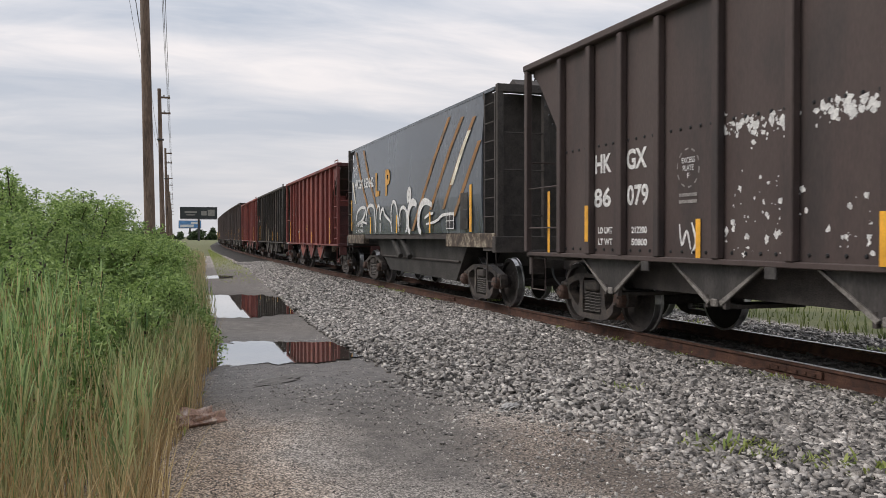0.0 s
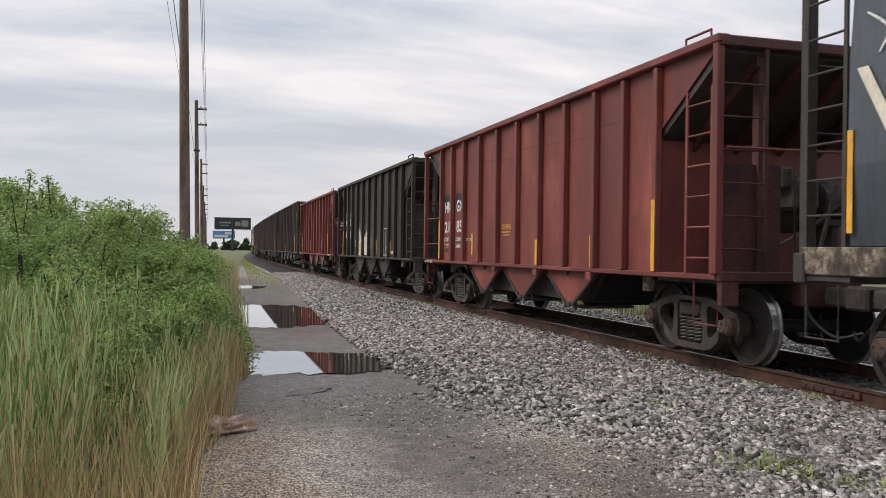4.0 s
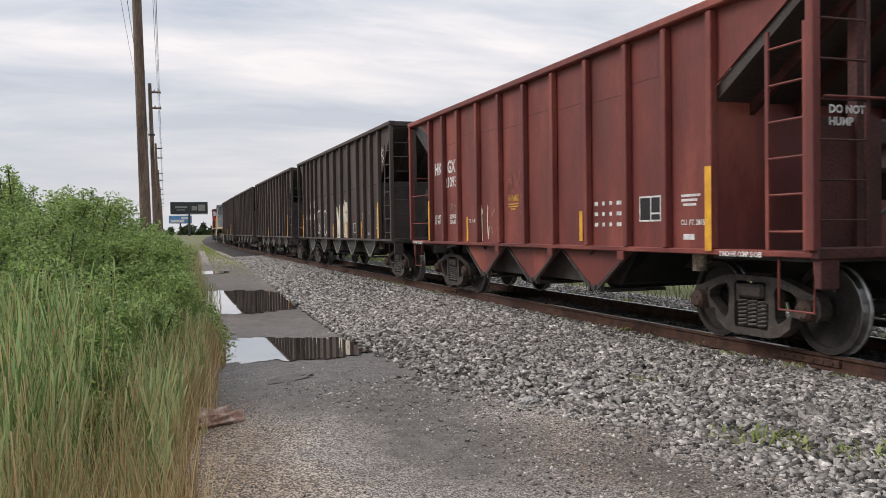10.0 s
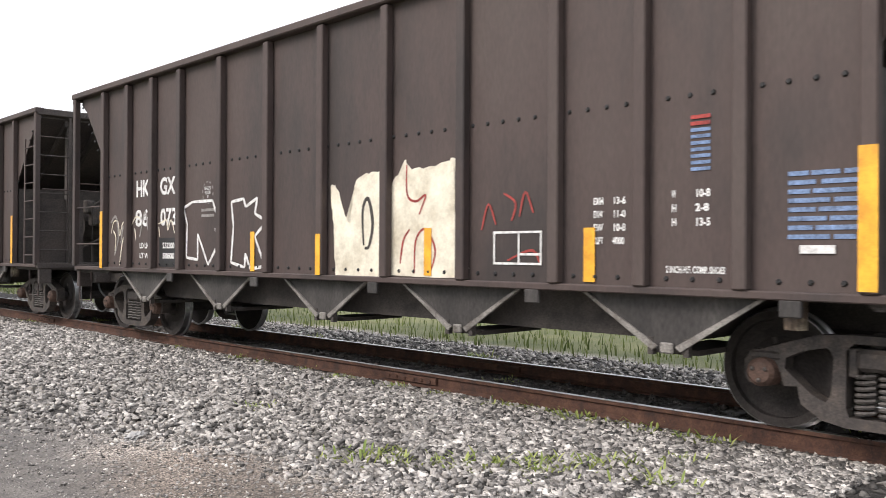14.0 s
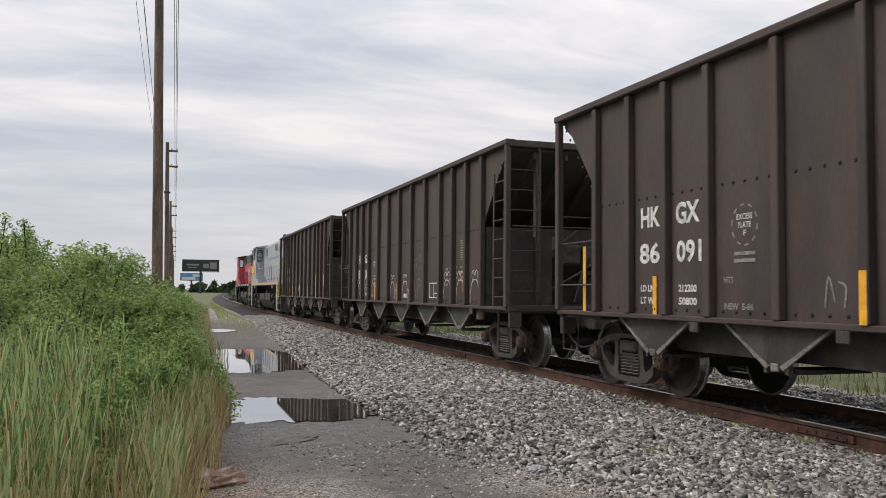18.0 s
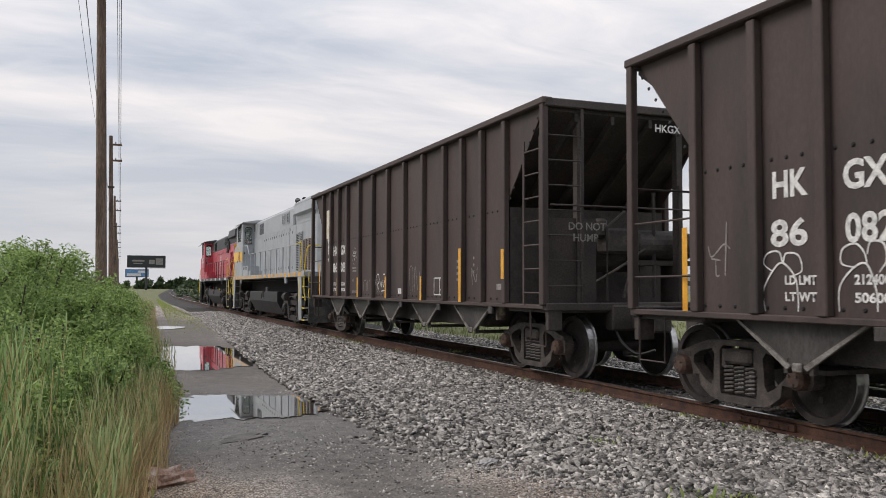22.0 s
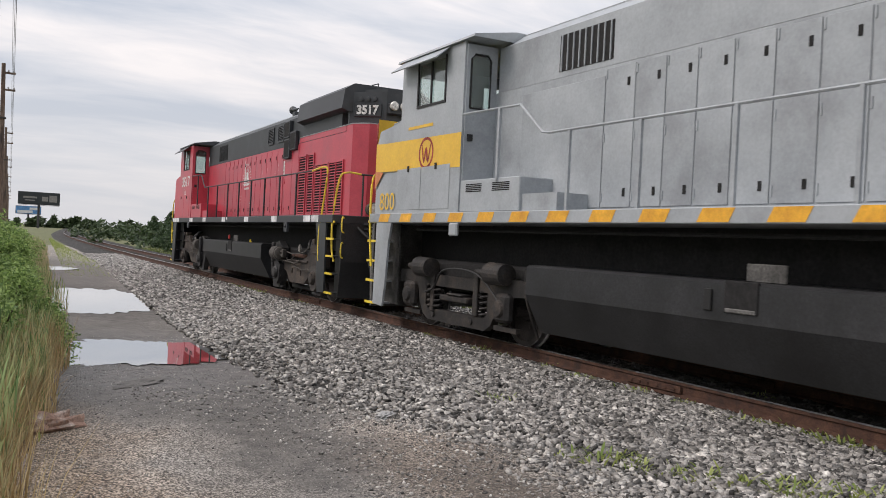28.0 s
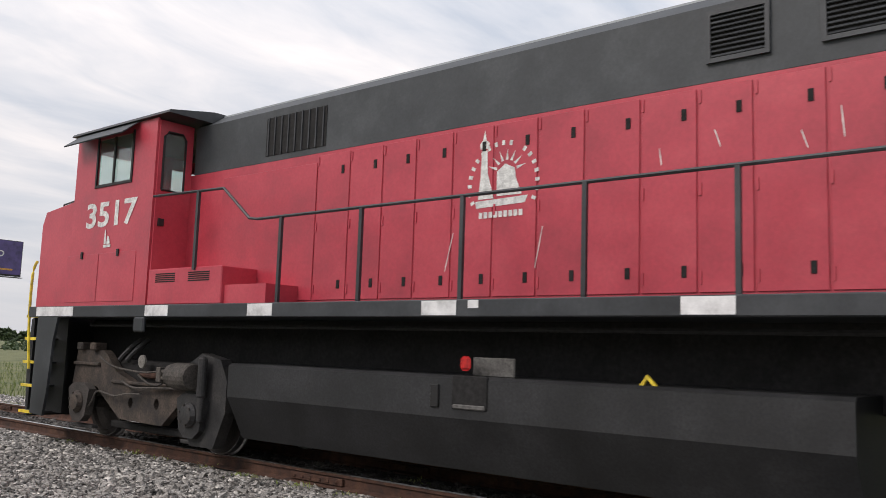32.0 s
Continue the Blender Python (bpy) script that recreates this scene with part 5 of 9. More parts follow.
        bars(car, -4.72, 1.91, [[(0, .05), (.22, .13)]] * 3, 0.05, 0.125, M["faint"])
        bars(car, -4.94, 2.45, [[(0, .17)] for _ in range(9)], 0.024, 0.05, M["faint"])
        lettering("DO NOT", 0.16, M["faint"], car, 0, 0, 0, 0.003).matrix_basis = Matrix.Translation((-1.3, -7.71, 2.22)) @ ENDWAYS
        lettering("HUMP", 0.16, M["faint"], car, 0, 0, 0, 0.003).matrix_basis = Matrix.Translation((-1.22, -7.71, 2.05)) @ ENDWAYS

    def red_085(car):
        end_marks(car, "21085", 6.52, 3.55)
        lettering("2 INCH H.F. COMP. SHOES", 0.075, M["white"], car, -1.634, 6.45, 1.02, 0.003, width=0.70)
        for y0 in (5.03, 4.08):
            part("paint_patch", boxes((-1.5245, -1.52, y0 - 0.68, y0, 2.29, 2.68)), M["blackpatch"], car, "black painted patch behind the letters")
        hk(car, "210", "85", 4.95, 4.02)
        stripes(car, -1.53, [(5.22, 1.13, 2.07, 0.09), (2.80, 1.24, 1.72, 0.09), (1.30, 1.12, 1.58, 0.09), (-1.1, 1.1, 1.55, 0.09), (-3.1, 1.1, 1.6, 0.09), (-5.2, 1.1, 2.05, 0.09)])
        weights(car, "227400", "58600", 5.03, 4.05, 1.56)
        lettering("WARNING", 0.15, M["gold"], car, -1.527, 0.92, 1.77, 0.006, width=0.50)
        bars(car, 0.92, 1.73, [[(0, .48)], [(0.06, .36)]], 0.03, 0.06, M["gold"])
        lettering("BRTX 11 98", 0.10, M["white"], car, -1.527, 3.30, 1.55, 0.003, width=0.45)
        frame_box(car, 5.0, 1.30, 0.26, 0.13, "under")

    def black_174(car):
        end_marks(car, "86174", 6.52, 3.55)
        hk(car, "86", "174", 5.02, 4.1)
        stripes(car, -1.53, [(5.28, 1.07, 2.05, 0.11), (3.55, 1.10, 1.57, 0.09), (1.69, 1.12, 1.61, 0.12), (-1.20, 1.14, 1.65, 0.10), (-3.38, 1.13, 1.61, 0.11), (-4.90, 1.09, 2.07, 0.12)])
        for y0, y1 in ((4.22, 5.02), (3.28, 4.04)):
            part("overpainted_band", boxes((-1.5235, -1.52, y0, y1, 2.58, 2.80)), M["faint"], car, "pale overpainted band")
        part("overpaint", boxes((-1.5225, -1.52, 2.2, 3.14, 1.12, 1.92)), M["blackpatch"], car, "square black overpaint")
        lettering("212600", 0.13, M["white"], car, -1.527, 2.96, 1.58, 0.004, width=0.27)
        lettering("55400", 0.13, M["white"], car, -1.527, 2.93, 1.42, 0.004, width=0.22)
        part("white_label", boxes((-1.526, -1.52, 4.50, 4.72, 1.42, 1.64)), M["white"], car)
        shape(car, "cream", [(2.2, 1.12), (2.38, 1.49), (2.32, 1.91), (2.12, 2.04), (1.91, 2.02), (1.77, 1.85), (1.66, 1.73), (1.5, 1.88), (1.41, 1.91), (1.34, 1.12)])
        shape(car, "cream", [(1.13, 1.13), (1.15, 1.71), (1.01, 1.78), (0.78, 1.85), (0.67, 1.97), (0.51, 2.0), (0.35, 1.89), (0.29, 1.52), (0.55, 1.48), (0.46, 1.3), (0.43, 1.15)])
        scrawl(car, "rosy", [[(2.32, 1.14), (2.44, 1.53), (2.38, 1.94), (2.12, 2.07), (1.89, 2.04), (1.74, 1.87), (1.6, 1.77), (1.41, 1.93)], [(1.17, 1.74), (1.01, 1.82), (0.76, 1.9), (0.65, 2.0), (0.46, 2.02), (0.31, 1.88)]], 0.10, -1.5262)
        scrawl(car, "rosy", [[(2.25, 1.3), (2.2, 1.75), (2.05, 1.6)], [(0.62, 1.5), (0.55, 1.72), (0.4, 1.7)], [(2.1, 1.2), (2.0, 1.55)]], 0.05, -1.5266)
        scrawl(car, "under", [[(2.12, 1.78), (2.02, 1.86), (1.95, 1.78), (2.03, 1.7), (2.12, 1.78)], [(0.74, 1.78), (0.68, 1.84), (0.62, 1.78)], [(0.30, 1.46), (0.55, 1.44)]], 0.03, -1.5270)
        scrawl(car, "faint", [[(2.07, 2.31), (1.98, 2.17), (1.91, 2.27), (2.07, 2.31)], [(1.88, 2.28), (1.89, 2.21), (1.8, 2.18), (1.77, 2.25), (1.86, 2.28)], [(1.76, 2.17), (1.76, 2.3), (1.65, 2.19), (1.64, 2.32)], [(1.6, 2.37), (1.6, 2.34)], [(1.63, 2.31), (1.43, 2.28)], [(1.52, 2.3), (1.57, 2.13)], [(1.35, 2.21), (1.46, 2.19), (1.47, 2.13), (1.36, 2.1)], [(1.45, 2.16), (1.37, 2.16)],
                               [(1.1, 2.03), (1.08, 2.17), (1.0, 2.15), (1.07, 2.11), (0.97, 2.05)], [(0.84, 2.23), (0.81, 2.08), (0.75, 2.15), (0.84, 2.23)], [(0.73, 2.22), (0.68, 2.11), (0.65, 2.25)], [(0.61, 2.14), (0.61, 2.27), (0.53, 2.16), (0.53, 2.28)], [(0.48, 2.26), (0.38, 2.31)], [(0.43, 2.27), (0.4, 2.17)], [(0.32, 2.37), (0.34, 2.2)], [(0.34, 2.14), (0.34, 2.1)]], 0.026)
        scrawl(car, "faint", [[(-0.08, 1.67), (-0.15, 1.73), (-0.22, 1.7), (-0.15, 1.63), (-0.11, 1.57), (-0.18, 1.51), (-0.26, 1.56), (-0.15, 1.63)], [(-0.36, 1.77), (-0.28, 1.64), (-0.3, 1.48), (-0.39, 1.41), (-0.48, 1.48), (-0.45, 1.62), (-0.36, 1.61), (-0.35, 1.52), (-0.42, 1.51)], [(-0.45, 1.61), (-0.6, 1.75)],
                               [(-0.6, 1.75), (-0.51, 1.59), (-0.54, 1.43), (-0.65, 1.39), (-0.74, 1.49), (-0.71, 1.62), (-0.61, 1.62), (-0.57, 1.53), (-0.65, 1.49)], [(0.01, 1.43), (-0.23, 1.36)], [(0.01, 1.43), (-0.06, 1.31)], [(0.01, 1.43), (-0.16, 1.44)]], 0.026)
        scrawl(car, "chalk", [[(-1.28, 1.95), (-1.36, 1.42)], [(-1.31, 1.82), (-1.4, 1.4)], [(-1.42, 1.92), (-1.44, 1.82), (-1.66, 1.87)], [(-1.48, 1.65), (-1.45, 1.37)], [(-1.57, 1.56), (-1.56, 1.42), (-1.66, 1.47), (-1.62, 1.59), (-1.55, 1.56)], [(-1.7, 1.6), (-1.79, 1.33), (-1.88, 1.5)]], 0.045)
        frame_box(car, -2.36, 1.14, 0.52, 0.86)
        part("info_plate", boxes((-1.527, -1.52, -3.85, -3.5, 1.2, 1.3)), M["white"], car)

    def red_093(car):
        end_marks(car, "21093", 6.52, 3.55)
        lettering("2 INCH H.F. COMP. SHOES", 0.075, M["white"], car, -1.634, 6.45, 1.02, 0.003, width=0.70)
        lettering("HK", 0.36, M["white"], car, -1.527, 5.08, 2.57, 0.012, width=0.50)
        lettering("GX", 0.36, M["white"], car, -1.527, 4.22, 2.57, 0.012, width=0.50)
        lettering("21093", 0.30, M["white"], car, -1.527, 4.40, 2.26, 0.008, width=0.74)
        stripes(car, -1.53, [(5.2, 1.1, 2.0, 0.08), (2.9, 1.1, 1.6, 0.09), (1.3, 1.1, 1.58, 0.09), (-1.92, 1.15, 1.60, 0.10), (-5.05, 1.07, 2.04, 0.12)])
        weights(car, "227400", "58600", 5.10, 4.10, 1.58, 0.115)
        scrawl(car, "faint", [[(4.1, 1.9), (4.05, 1.75), (3.95, 1.9), (3.9, 1.72)], [(3.85, 1.88), (3.7, 1.8), (3.75, 1.7)]], 0.025)
        lettering("BRTX 11-98", 0.10, M["white"], car, -1.527, 3.10, 1.48, 0.003, width=0.52)
        lettering("WARNING", 0.15, M["gold"], car, -1.527, 0.96, 1.84, 0.006, width=0.48)
        bars(car, 0.96, 1.80, [[(0, .46)], [(0.02, .42)], [(0.12, .2)]], 0.025, 0.045, M["gold"])
        scrawl(car, "cream", [[(2.26, 1.8), (2.24, 1.5), (2.22, 1.12)], [(2.2, 1.74), (2.24, 1.6)], [(1.93, 1.8), (1.95, 1.4), (1.91, 1.15)], [(1.87, 1.4), (1.91, 1.2)]], 0.04)
        scrawl(car, "rosy", [[(1.76, 1.59), (1.57, 1.73)], [(1.75, 1.39), (1.71, 1.25)]], 0.025)
        scrawl(car, "redscrub", [[(0.98, 2.27), (0.86, 2.17), (0.71, 2.35), (0.55, 2.1), (0.4, 2.39)], [(0.97, 1.98), (0.87, 2.25), (0.7, 1.92)], [(0.3, 2.2), (0.42, 1.7), (0.3, 1.3)]], 0.09)
        bars(car, -2.2, 1.72, [[(0, .1), (.22, .07), (.42, .07), (.62, .12)]] * 3, 0.055, 0.15, M["white"])
        frame_box(car, -3.42, 1.42, 0.46, 0.31, "white", "blackpatch")
        bars(car, -4.34, 1.74, [[(0, .38)], [(0, .32)], [(0.04, .26)]], 0.03, 0.055, M["white"])
        lettering("CU. FT. 2815", 0.09, M["white"], car, -1.527, -4.33, 1.37, 0.003, width=0.48)
        part("info_plate", boxes((-1.527, -1.52, -4.60, -4.38, 1.19, 1.26)), M["white"], car)
        lettering("2 INCH HF. COMP. SHOES", 0.075, M["white"], car, -1.64, -5.22, 1.02, 0.003, width=0.70)
        lettering("DO NOT", 0.11, M["white"], car, 0, 0, 0, 0.004).matrix_basis = Matrix.Translation((-1.45, -6.66, 2.44)) @ ENDWAYS
        lettering("HUMP", 0.11, M["white"], car, 0, 0, 0, 0.004).matrix_basis = Matrix.Translation((-1.45, -6.66, 2.32)) @ ENDWAYS

    def add(u, car):
        things.append((u, car))

    add(-30.37, hopper_car("dirty brown open-top hopper car with flaking white paint", "brown", True, hopper_079))
    add(-14.75, box_hopper())
    add(-0.32, hopper_car("oxide red open-top hopper car with ribbed sides", "red", False, red_085))
    add(14.14, hopper_car("sooty black hopper car with a painted pale heart", "black", False, black_174, -0.04))
    add(28.91, hopper_car("oxide red ribbed hopper car with white stencils", "red", False, red_093, -0.13, (0.05, 0.2)))
    add(44.88, hopper_car("dark brown riveted hopper car with cream painted letters", "brown", True, hopper_073, 0.07))
    add(61.93, hopper_car("dark brown riveted hopper car with white stencils", "brown", True, hopper_091))
    add(79.13, hopper_car("dark brown hopper car with chalked bell shapes", "brown", True, hopper_082))
    add(96.46, hopper_car("dark brown hopper car with a chipped cream patch", "brown", True, hopper_089, -0.12, (0.13, 0.0)))
    return things


def ring(car, y, z, r):
    pts = [(y + r * math.cos(a * math.tau / 20), z + r * 1.05 * math.sin(a * math.tau / 20)) for a in range(21)]
    bm = bmesh.new()
    for i in range(0, 20, 2):
        ribbon(bm, pts[i:i + 2], 0.022, -1.5265)
    for k in (0, 1):
        box(bm, -1.5285, -1.5265, y - 0.18, y + 0.18, z - r - 0.12 - 0.08 * k, z - r - 0.08 - 0.08 * k)
    tagged(part("round_stencil", bm, M["faint"], car, "round dashed stencil mark"), "round dashed stencil mark", kind="stuff")
    for k, word in enumerate(("EXCESS", "PLATE", "F")):
        w = r * (1.2, 1.0, 0.22)[k]
        lettering(word, r * 0.42, M["white"], car, -1.5285, y + w / 2, z + r * (0.28 - 0.42 * k), 0.001, width=w)


def shape(car, material, outline):
    bm = bmesh.new()
    pts = smooth_line(outline + outline[:1], 8)[:-1]
    pts = [(y + 0.03 * noise.noise((y * 9, z * 9, 1)) + 0.02 * noise.noise((y * 31, z * 31, 2)), z + 0.05 * noise.noise((y * 11, z * 5, 3)) * (z > 1.3) + 0.02 * noise.noise((y * 37, z * 37, 4)) * (z > 1.3)) for y, z in pts]
    bm.faces.new([bm.verts.new((-1.5245, y, z)) for y, z in pts])
    bmesh.ops.triangulate(bm, faces=bm.faces)
    part("painted_shape", bm, M[material], car, "sprayed pale paint shape")


def scrawl(car, material, strokes, width, x=-1.5275):
    for k, s in enumerate(strokes):
        bm = ribbon(bmesh.new(), smooth_line(s, 5), width, x - 0.0001 * (k % 8))
        part("spray_stroke", bm, M[material], car, "sprayed stroke of paint")


def ghost(car, y):
    """A chalked bell shape with two bumps on top."""
    scrawl(car, "white" if y > -4 else "cream", [[(y + 0.26, 1.14), (y + 0.25, 1.38), (y + 0.15, 1.58), (y, 1.63), (y - 0.15, 1.58), (y - 0.24, 1.36), (y - 0.25, 1.14)],
                           [(y + 0.12, 1.6), (y + 0.17, 1.74), (y + 0.08, 1.82), (y + 0.01, 1.72), (y - 0.08, 1.82), (y - 0.18, 1.73), (y - 0.13, 1.58)], [(y - 0.24, 1.42), (y - 0.36, 1.38), (y - 0.33, 1.3)]], 0.022)


def frame_box(car, y, z, w, h, material="white", fill=None):
    bm = bmesh.new()
    t = 0.022
    for a, b, c, d in ((y - w, y, z, z + t), (y - w, y, z + h, z + h + t), (y - w - t, y - w, z, z + h + t), (y, y + t, z, z + h + t), (y - w * 0.52 - t, y - w * 0.52, z, z + h), (y - w, y - w * 0.52, z + h * 0.3, z + h * 0.3 + t)):
        box(bm, -1.528, -1.5255, a, b, c, d)
    part("stencil_frame", bm, M[material], car, "white framed stencil box")
    if fill:
        part("stencil_ground", boxes((-1.5245, -1.52, y - w, y, z, z + h)), M[fill], car)


def flakes(car, n, zones, seed, size=0.12, drop=0.22):
    """Ragged remains of old white paint; many small chips round a few larger ones."""
    rng = random.Random(seed)
    bm = bmesh.new()
    for y, z, spread in zones:
        for _ in range(n * 4):
            cy, cz = y + rng.gauss(0, spread * 0.32), z + rng.gauss(0, drop)
            if abs(cy) > 6.0 or not 1.16 < cz < 3.6:
                continue
            r = size * rng.uniform(0.12, 1.0) ** 2.2 + 0.008
            k = rng.randint(8, 13)
            tall = rng.uniform(0.7, 1.6)
            x = -1.5235 - 0.0006 * rng.random()
            bm.faces.new([bm.verts.new((x, cy + r * rng.uniform(0.3, 1.0) * math.cos(a * math.tau / k), cz + tall * r * rng.uniform(0.3, 1.0) * math.sin(a * math.tau / k))) for a in range(k)])
    tagged(part("flaking_paint", bm, M["white"], car, "flaking remains of white paint"), kind="stuff")


def box_hopper():
    """The slate grey smooth-sided wagon with a sloped belly and open ends."""
    car = new("covered_hopper_car")
    tagged(car, "slate grey smooth-sided hopper car with orange stripes and lettering", "hopper car", "hopper cars of the train")
    half, side = 6.55, 5.88
    g = M["grey"]
    prof = [(-1.50, 1.43), (-1.54, 2.2), (-1.53, 3.2), (-1.46, 4.16), (-1.44, 4.16), (-1.51, 3.2), (-1.52, 2.2), (-1.48, 1.43)]
    for s in (-1, 1):
        for y0, y1 in ((-side, 2.95), (2.96, side)):
            part("side_panel", prism([(s * a, b) for a, b in prof], y0, y1, "y"), g, car)
        part("top_chord", boxes((min(s * 1.38, s * 1.47), max(s * 1.38, s * 1.47), -side - 0.5, side + 0.5, 4.12, 4.18)), g, car)
        part("side_sill", boxes((min(s * 1.35, s * 1.53), max(s * 1.35, s * 1.53), -half, -side + 2.2, 1.14, 1.42), bevel=0.01), M["sillcream"], car, "chipped cream and rust side sill")
        part("side_sill", boxes((min(s * 1.35, s * 1.53), max(s * 1.35, s * 1.53), side - 1.6, half, 1.14, 1.42), bevel=0.01), M["sillcream"], car, "chipped cream and rust side sill")
        part("belly_sill", boxes((min(s * 1.3, s * 1.48), max(s * 1.3, s * 1.48), -side + 2.2, side - 1.6, 1.30, 1.425)), M["under"], car)
    belly = [(-side + 1.6, 1.42), (side - 1.4, 1.42), (side - 3.4, 0.42), (-side + 2.6, 0.36)]
    part("belly", prism(belly, -1.15, 1.15), M["bellygrey"], car, "sloped grey discharge belly")
    part("belly_rib", rods([(-1.17, -side + 2.3, 0.8), (-1.17, side - 2.6, 0.8)], r=0.03), M["under"], car)
    for y in (0.2, 1.1):
        part("air_pipe", rods([(-1.38, y + 0.25, 1.36), (-1.36, y - 0.05, 1.1), (-1.34, y - 0.42, 0.84)], r=0.075, sides=10), M["bellygrey"], car, "grey slanted outlet pipe")
    for e in (-1, 1):
        part("end_sheet", prism([(e * (side - 0.02), 1.2), (e * (side - 0.02), 4.15), (e * (side - 0.1), 4.15), (e * (side - 0.1), 1.2)], -1.47, 1.47), M["under"], car)
        part("end_beam", boxes((-1.55, 1.55, e * half - 0.08, e * half + 0.08, 1.05, 1.36), bevel=0.015), M["under"], car)
        part("end_platform", boxes((-1.5, 1.5, min(e * side, e * half), max(e * side, e * half), 1.08, 1.14)), M["under"], car)
        part("end_chord", boxes((-1.5, 1.5, e * half - 0.08, e * half + 0.04, 4.06, 4.2)), M["under"], car)
        for q in (-1.44, -0.5, 0.5, 1.44):
            part("end_post", boxes((q - 0.06, q + 0.06, e * half - 0.07, e * half + 0.05, 1.1, 4.1), bevel=0.01), M["under"], car)
        for q in (-0.97, 0.97):
            for z in (1.75, 2.6, 3.3):
                part("end_rail", rods([(q - 0.5, e * (half + 0.02), z), (q + 0.5, e * (half + 0.02), z)], r=0.016), M["under"], car)
        ladder(car, -1.50, e * (side + 0.08), e * (half - 0.05), 1.2, 4.05, 8, M["under"])
        step = rods([(-1.48, e * (half - 0.05), 1.05), (-1.48, e * (half - 0.05), 0.5), (-1.48, e * (half - 0.5), 0.5), (-1.48, e * (half - 0.5), 1.05)], r=0.016)
        part("sill_step", step, M["under"], car)
        coupler(car, e * half, e)
        freight_truck(car, 4.95 if e > 0 else -4.6)
    part("end_hatch", prism([(-half + 0.1, 4.2), (-half + 0.4, 4.38), (-half + 0.9, 4.2)], -1.0, 0.0), M["under"], car)
    part("centre_sill", boxes((-0.33, 0.33, -half, half, 0.75, 1.05)), M["under"], car)
    # broad slanted stripes, following the slight lean of the side
    def stripe(y0, z0, y1, z1, w, material, words):
        bm = bmesh.new()
        steps = 6
        prev = None
        for k in range(steps + 1):
            y, z = y0 + (y1 - y0) * k / steps, z0 + (z1 - z0) * k / steps
            x = (-1.545 if z < 3.2 else -1.545 + 0.073 * (z - 3.2)) - 0.004 * (material == "cream")
            cur = [bm.verts.new((x, y - w / 2, z)), bm.verts.new((x, y + w / 2, z))]
            if prev:
                bm.faces.new((prev[0], prev[1], cur[1], cur[0]))
            prev = cur
        part("slanted_stripe", bm, M[material], car, words)

    stripe(5.5, 4.05, 3.4, 2.0, 0.2, "orange", "faded orange slanted stripe")
    stripe(4.42, 4.01, 2.45, 2.1, 0.2, "orange", "faded orange slanted stripe")
    stripe(-3.80, 3.95, -1.13, 1.5, 0.19, "orange", "faded orange slanted stripe")
    stripe(-4.66, 3.84, -2.60, 1.97, 0.19, "orange", "faded orange slanted stripe")
    stripe(-5.40, 3.75, -3.52, 1.96, 0.19, "orange", "faded orange slanted stripe")
    stripe(-5.78, 3.23, -4.25, 1.78, 0.19, "orange", "faded orange slanted stripe")
    stripe(-5.16, 3.5, -4.11, 2.46, 0.2, "cream", "long cream painted band")
    stripe(5.7, 3.1, 5.3, 2.4, 0.14, "cream", "short cream painted band")
    lettering("HKGX 153642", 0.40, M["white"], car, -1.552, 5.40, 2.86, 0.010, width=2.5, lean=-1)
    lettering("L", 0.88, M["gold"], car, -1.552, 2.66, 2.54, 0.035)
    lettering("P", 0.94, M["gold"], car, -1.552, 1.53, 2.52, 0.035)
    lettering("LD LMT  226600", 0.12, M["white"], car, -1.549, 5.2, 1.66, 0.004, width=0.95)
    lettering("LT  WT   59400", 0.12, M["white"], car, -1.549, 5.2, 1.49, 0.004, width=0.95)
    stripes(car, -1.55, [(5.84, 1.55, 2.53, 0.07), (3.26, 1.45, 1.93, 0.12), (0.33, 1.45, 1.92, 0.11), (-2.58, 1.45, 1.93, 0.10), (-5.3, 1.45, 2.40, 0.13)])
    # looping white sprayed letters along the foot of the side
    loops = [[(5.19, 1.86), (5.0, 2.12), (4.54, 2.24), (4.05, 2.24), (3.91, 2.16), (4.1, 1.97), (4.54, 1.81), (5.05, 1.75), (4.29, 1.8), (3.7, 1.75)],
             [(3.86, 1.81), (3.7, 2.15), (3.32, 2.28), (2.94, 2.24), (2.77, 2.11), (2.71, 1.78), (2.69, 1.47)],
             [(2.61, 1.5), (2.57, 1.94), (2.37, 2.23), (2.14, 2.15), (2.1, 1.84), (1.96, 2.07), (1.74, 2.12), (1.56, 1.96), (1.17, 1.83), (0.93, 1.72), (0.83, 1.48)], [(2.1, 1.49), (2.1, 1.75)],
             [(0.86, 1.73), (0.9, 2.02), (0.74, 2.26), (0.53, 2.27), (0.35, 2.13), (0.26, 1.92), (0.29, 1.65), (0.37, 1.48)],
             [(0.11, 1.48), (0.09, 1.85), (-0.11, 2.07), (-0.38, 2.1), (-0.59, 2.01), (-0.66, 1.82), (-0.64, 1.57), (-0.54, 1.47)]]
    bold = [[(-0.76, 2.21), (-0.73, 2.37), (-0.83, 2.49), (-0.94, 2.48), (-0.96, 2.34), (-0.83, 2.2)], [(-0.95, 1.47), (-0.79, 1.56), (-0.76, 1.88), (-0.91, 2.11), (-1.15, 2.2), (-1.37, 2.18), (-1.51, 2.1)],
            [(-1.89, 1.46), (-1.73, 1.52), (-1.66, 1.72), (-1.73, 1.95), (-1.97, 2.13), (-2.29, 2.18), (-2.73, 2.08)]]
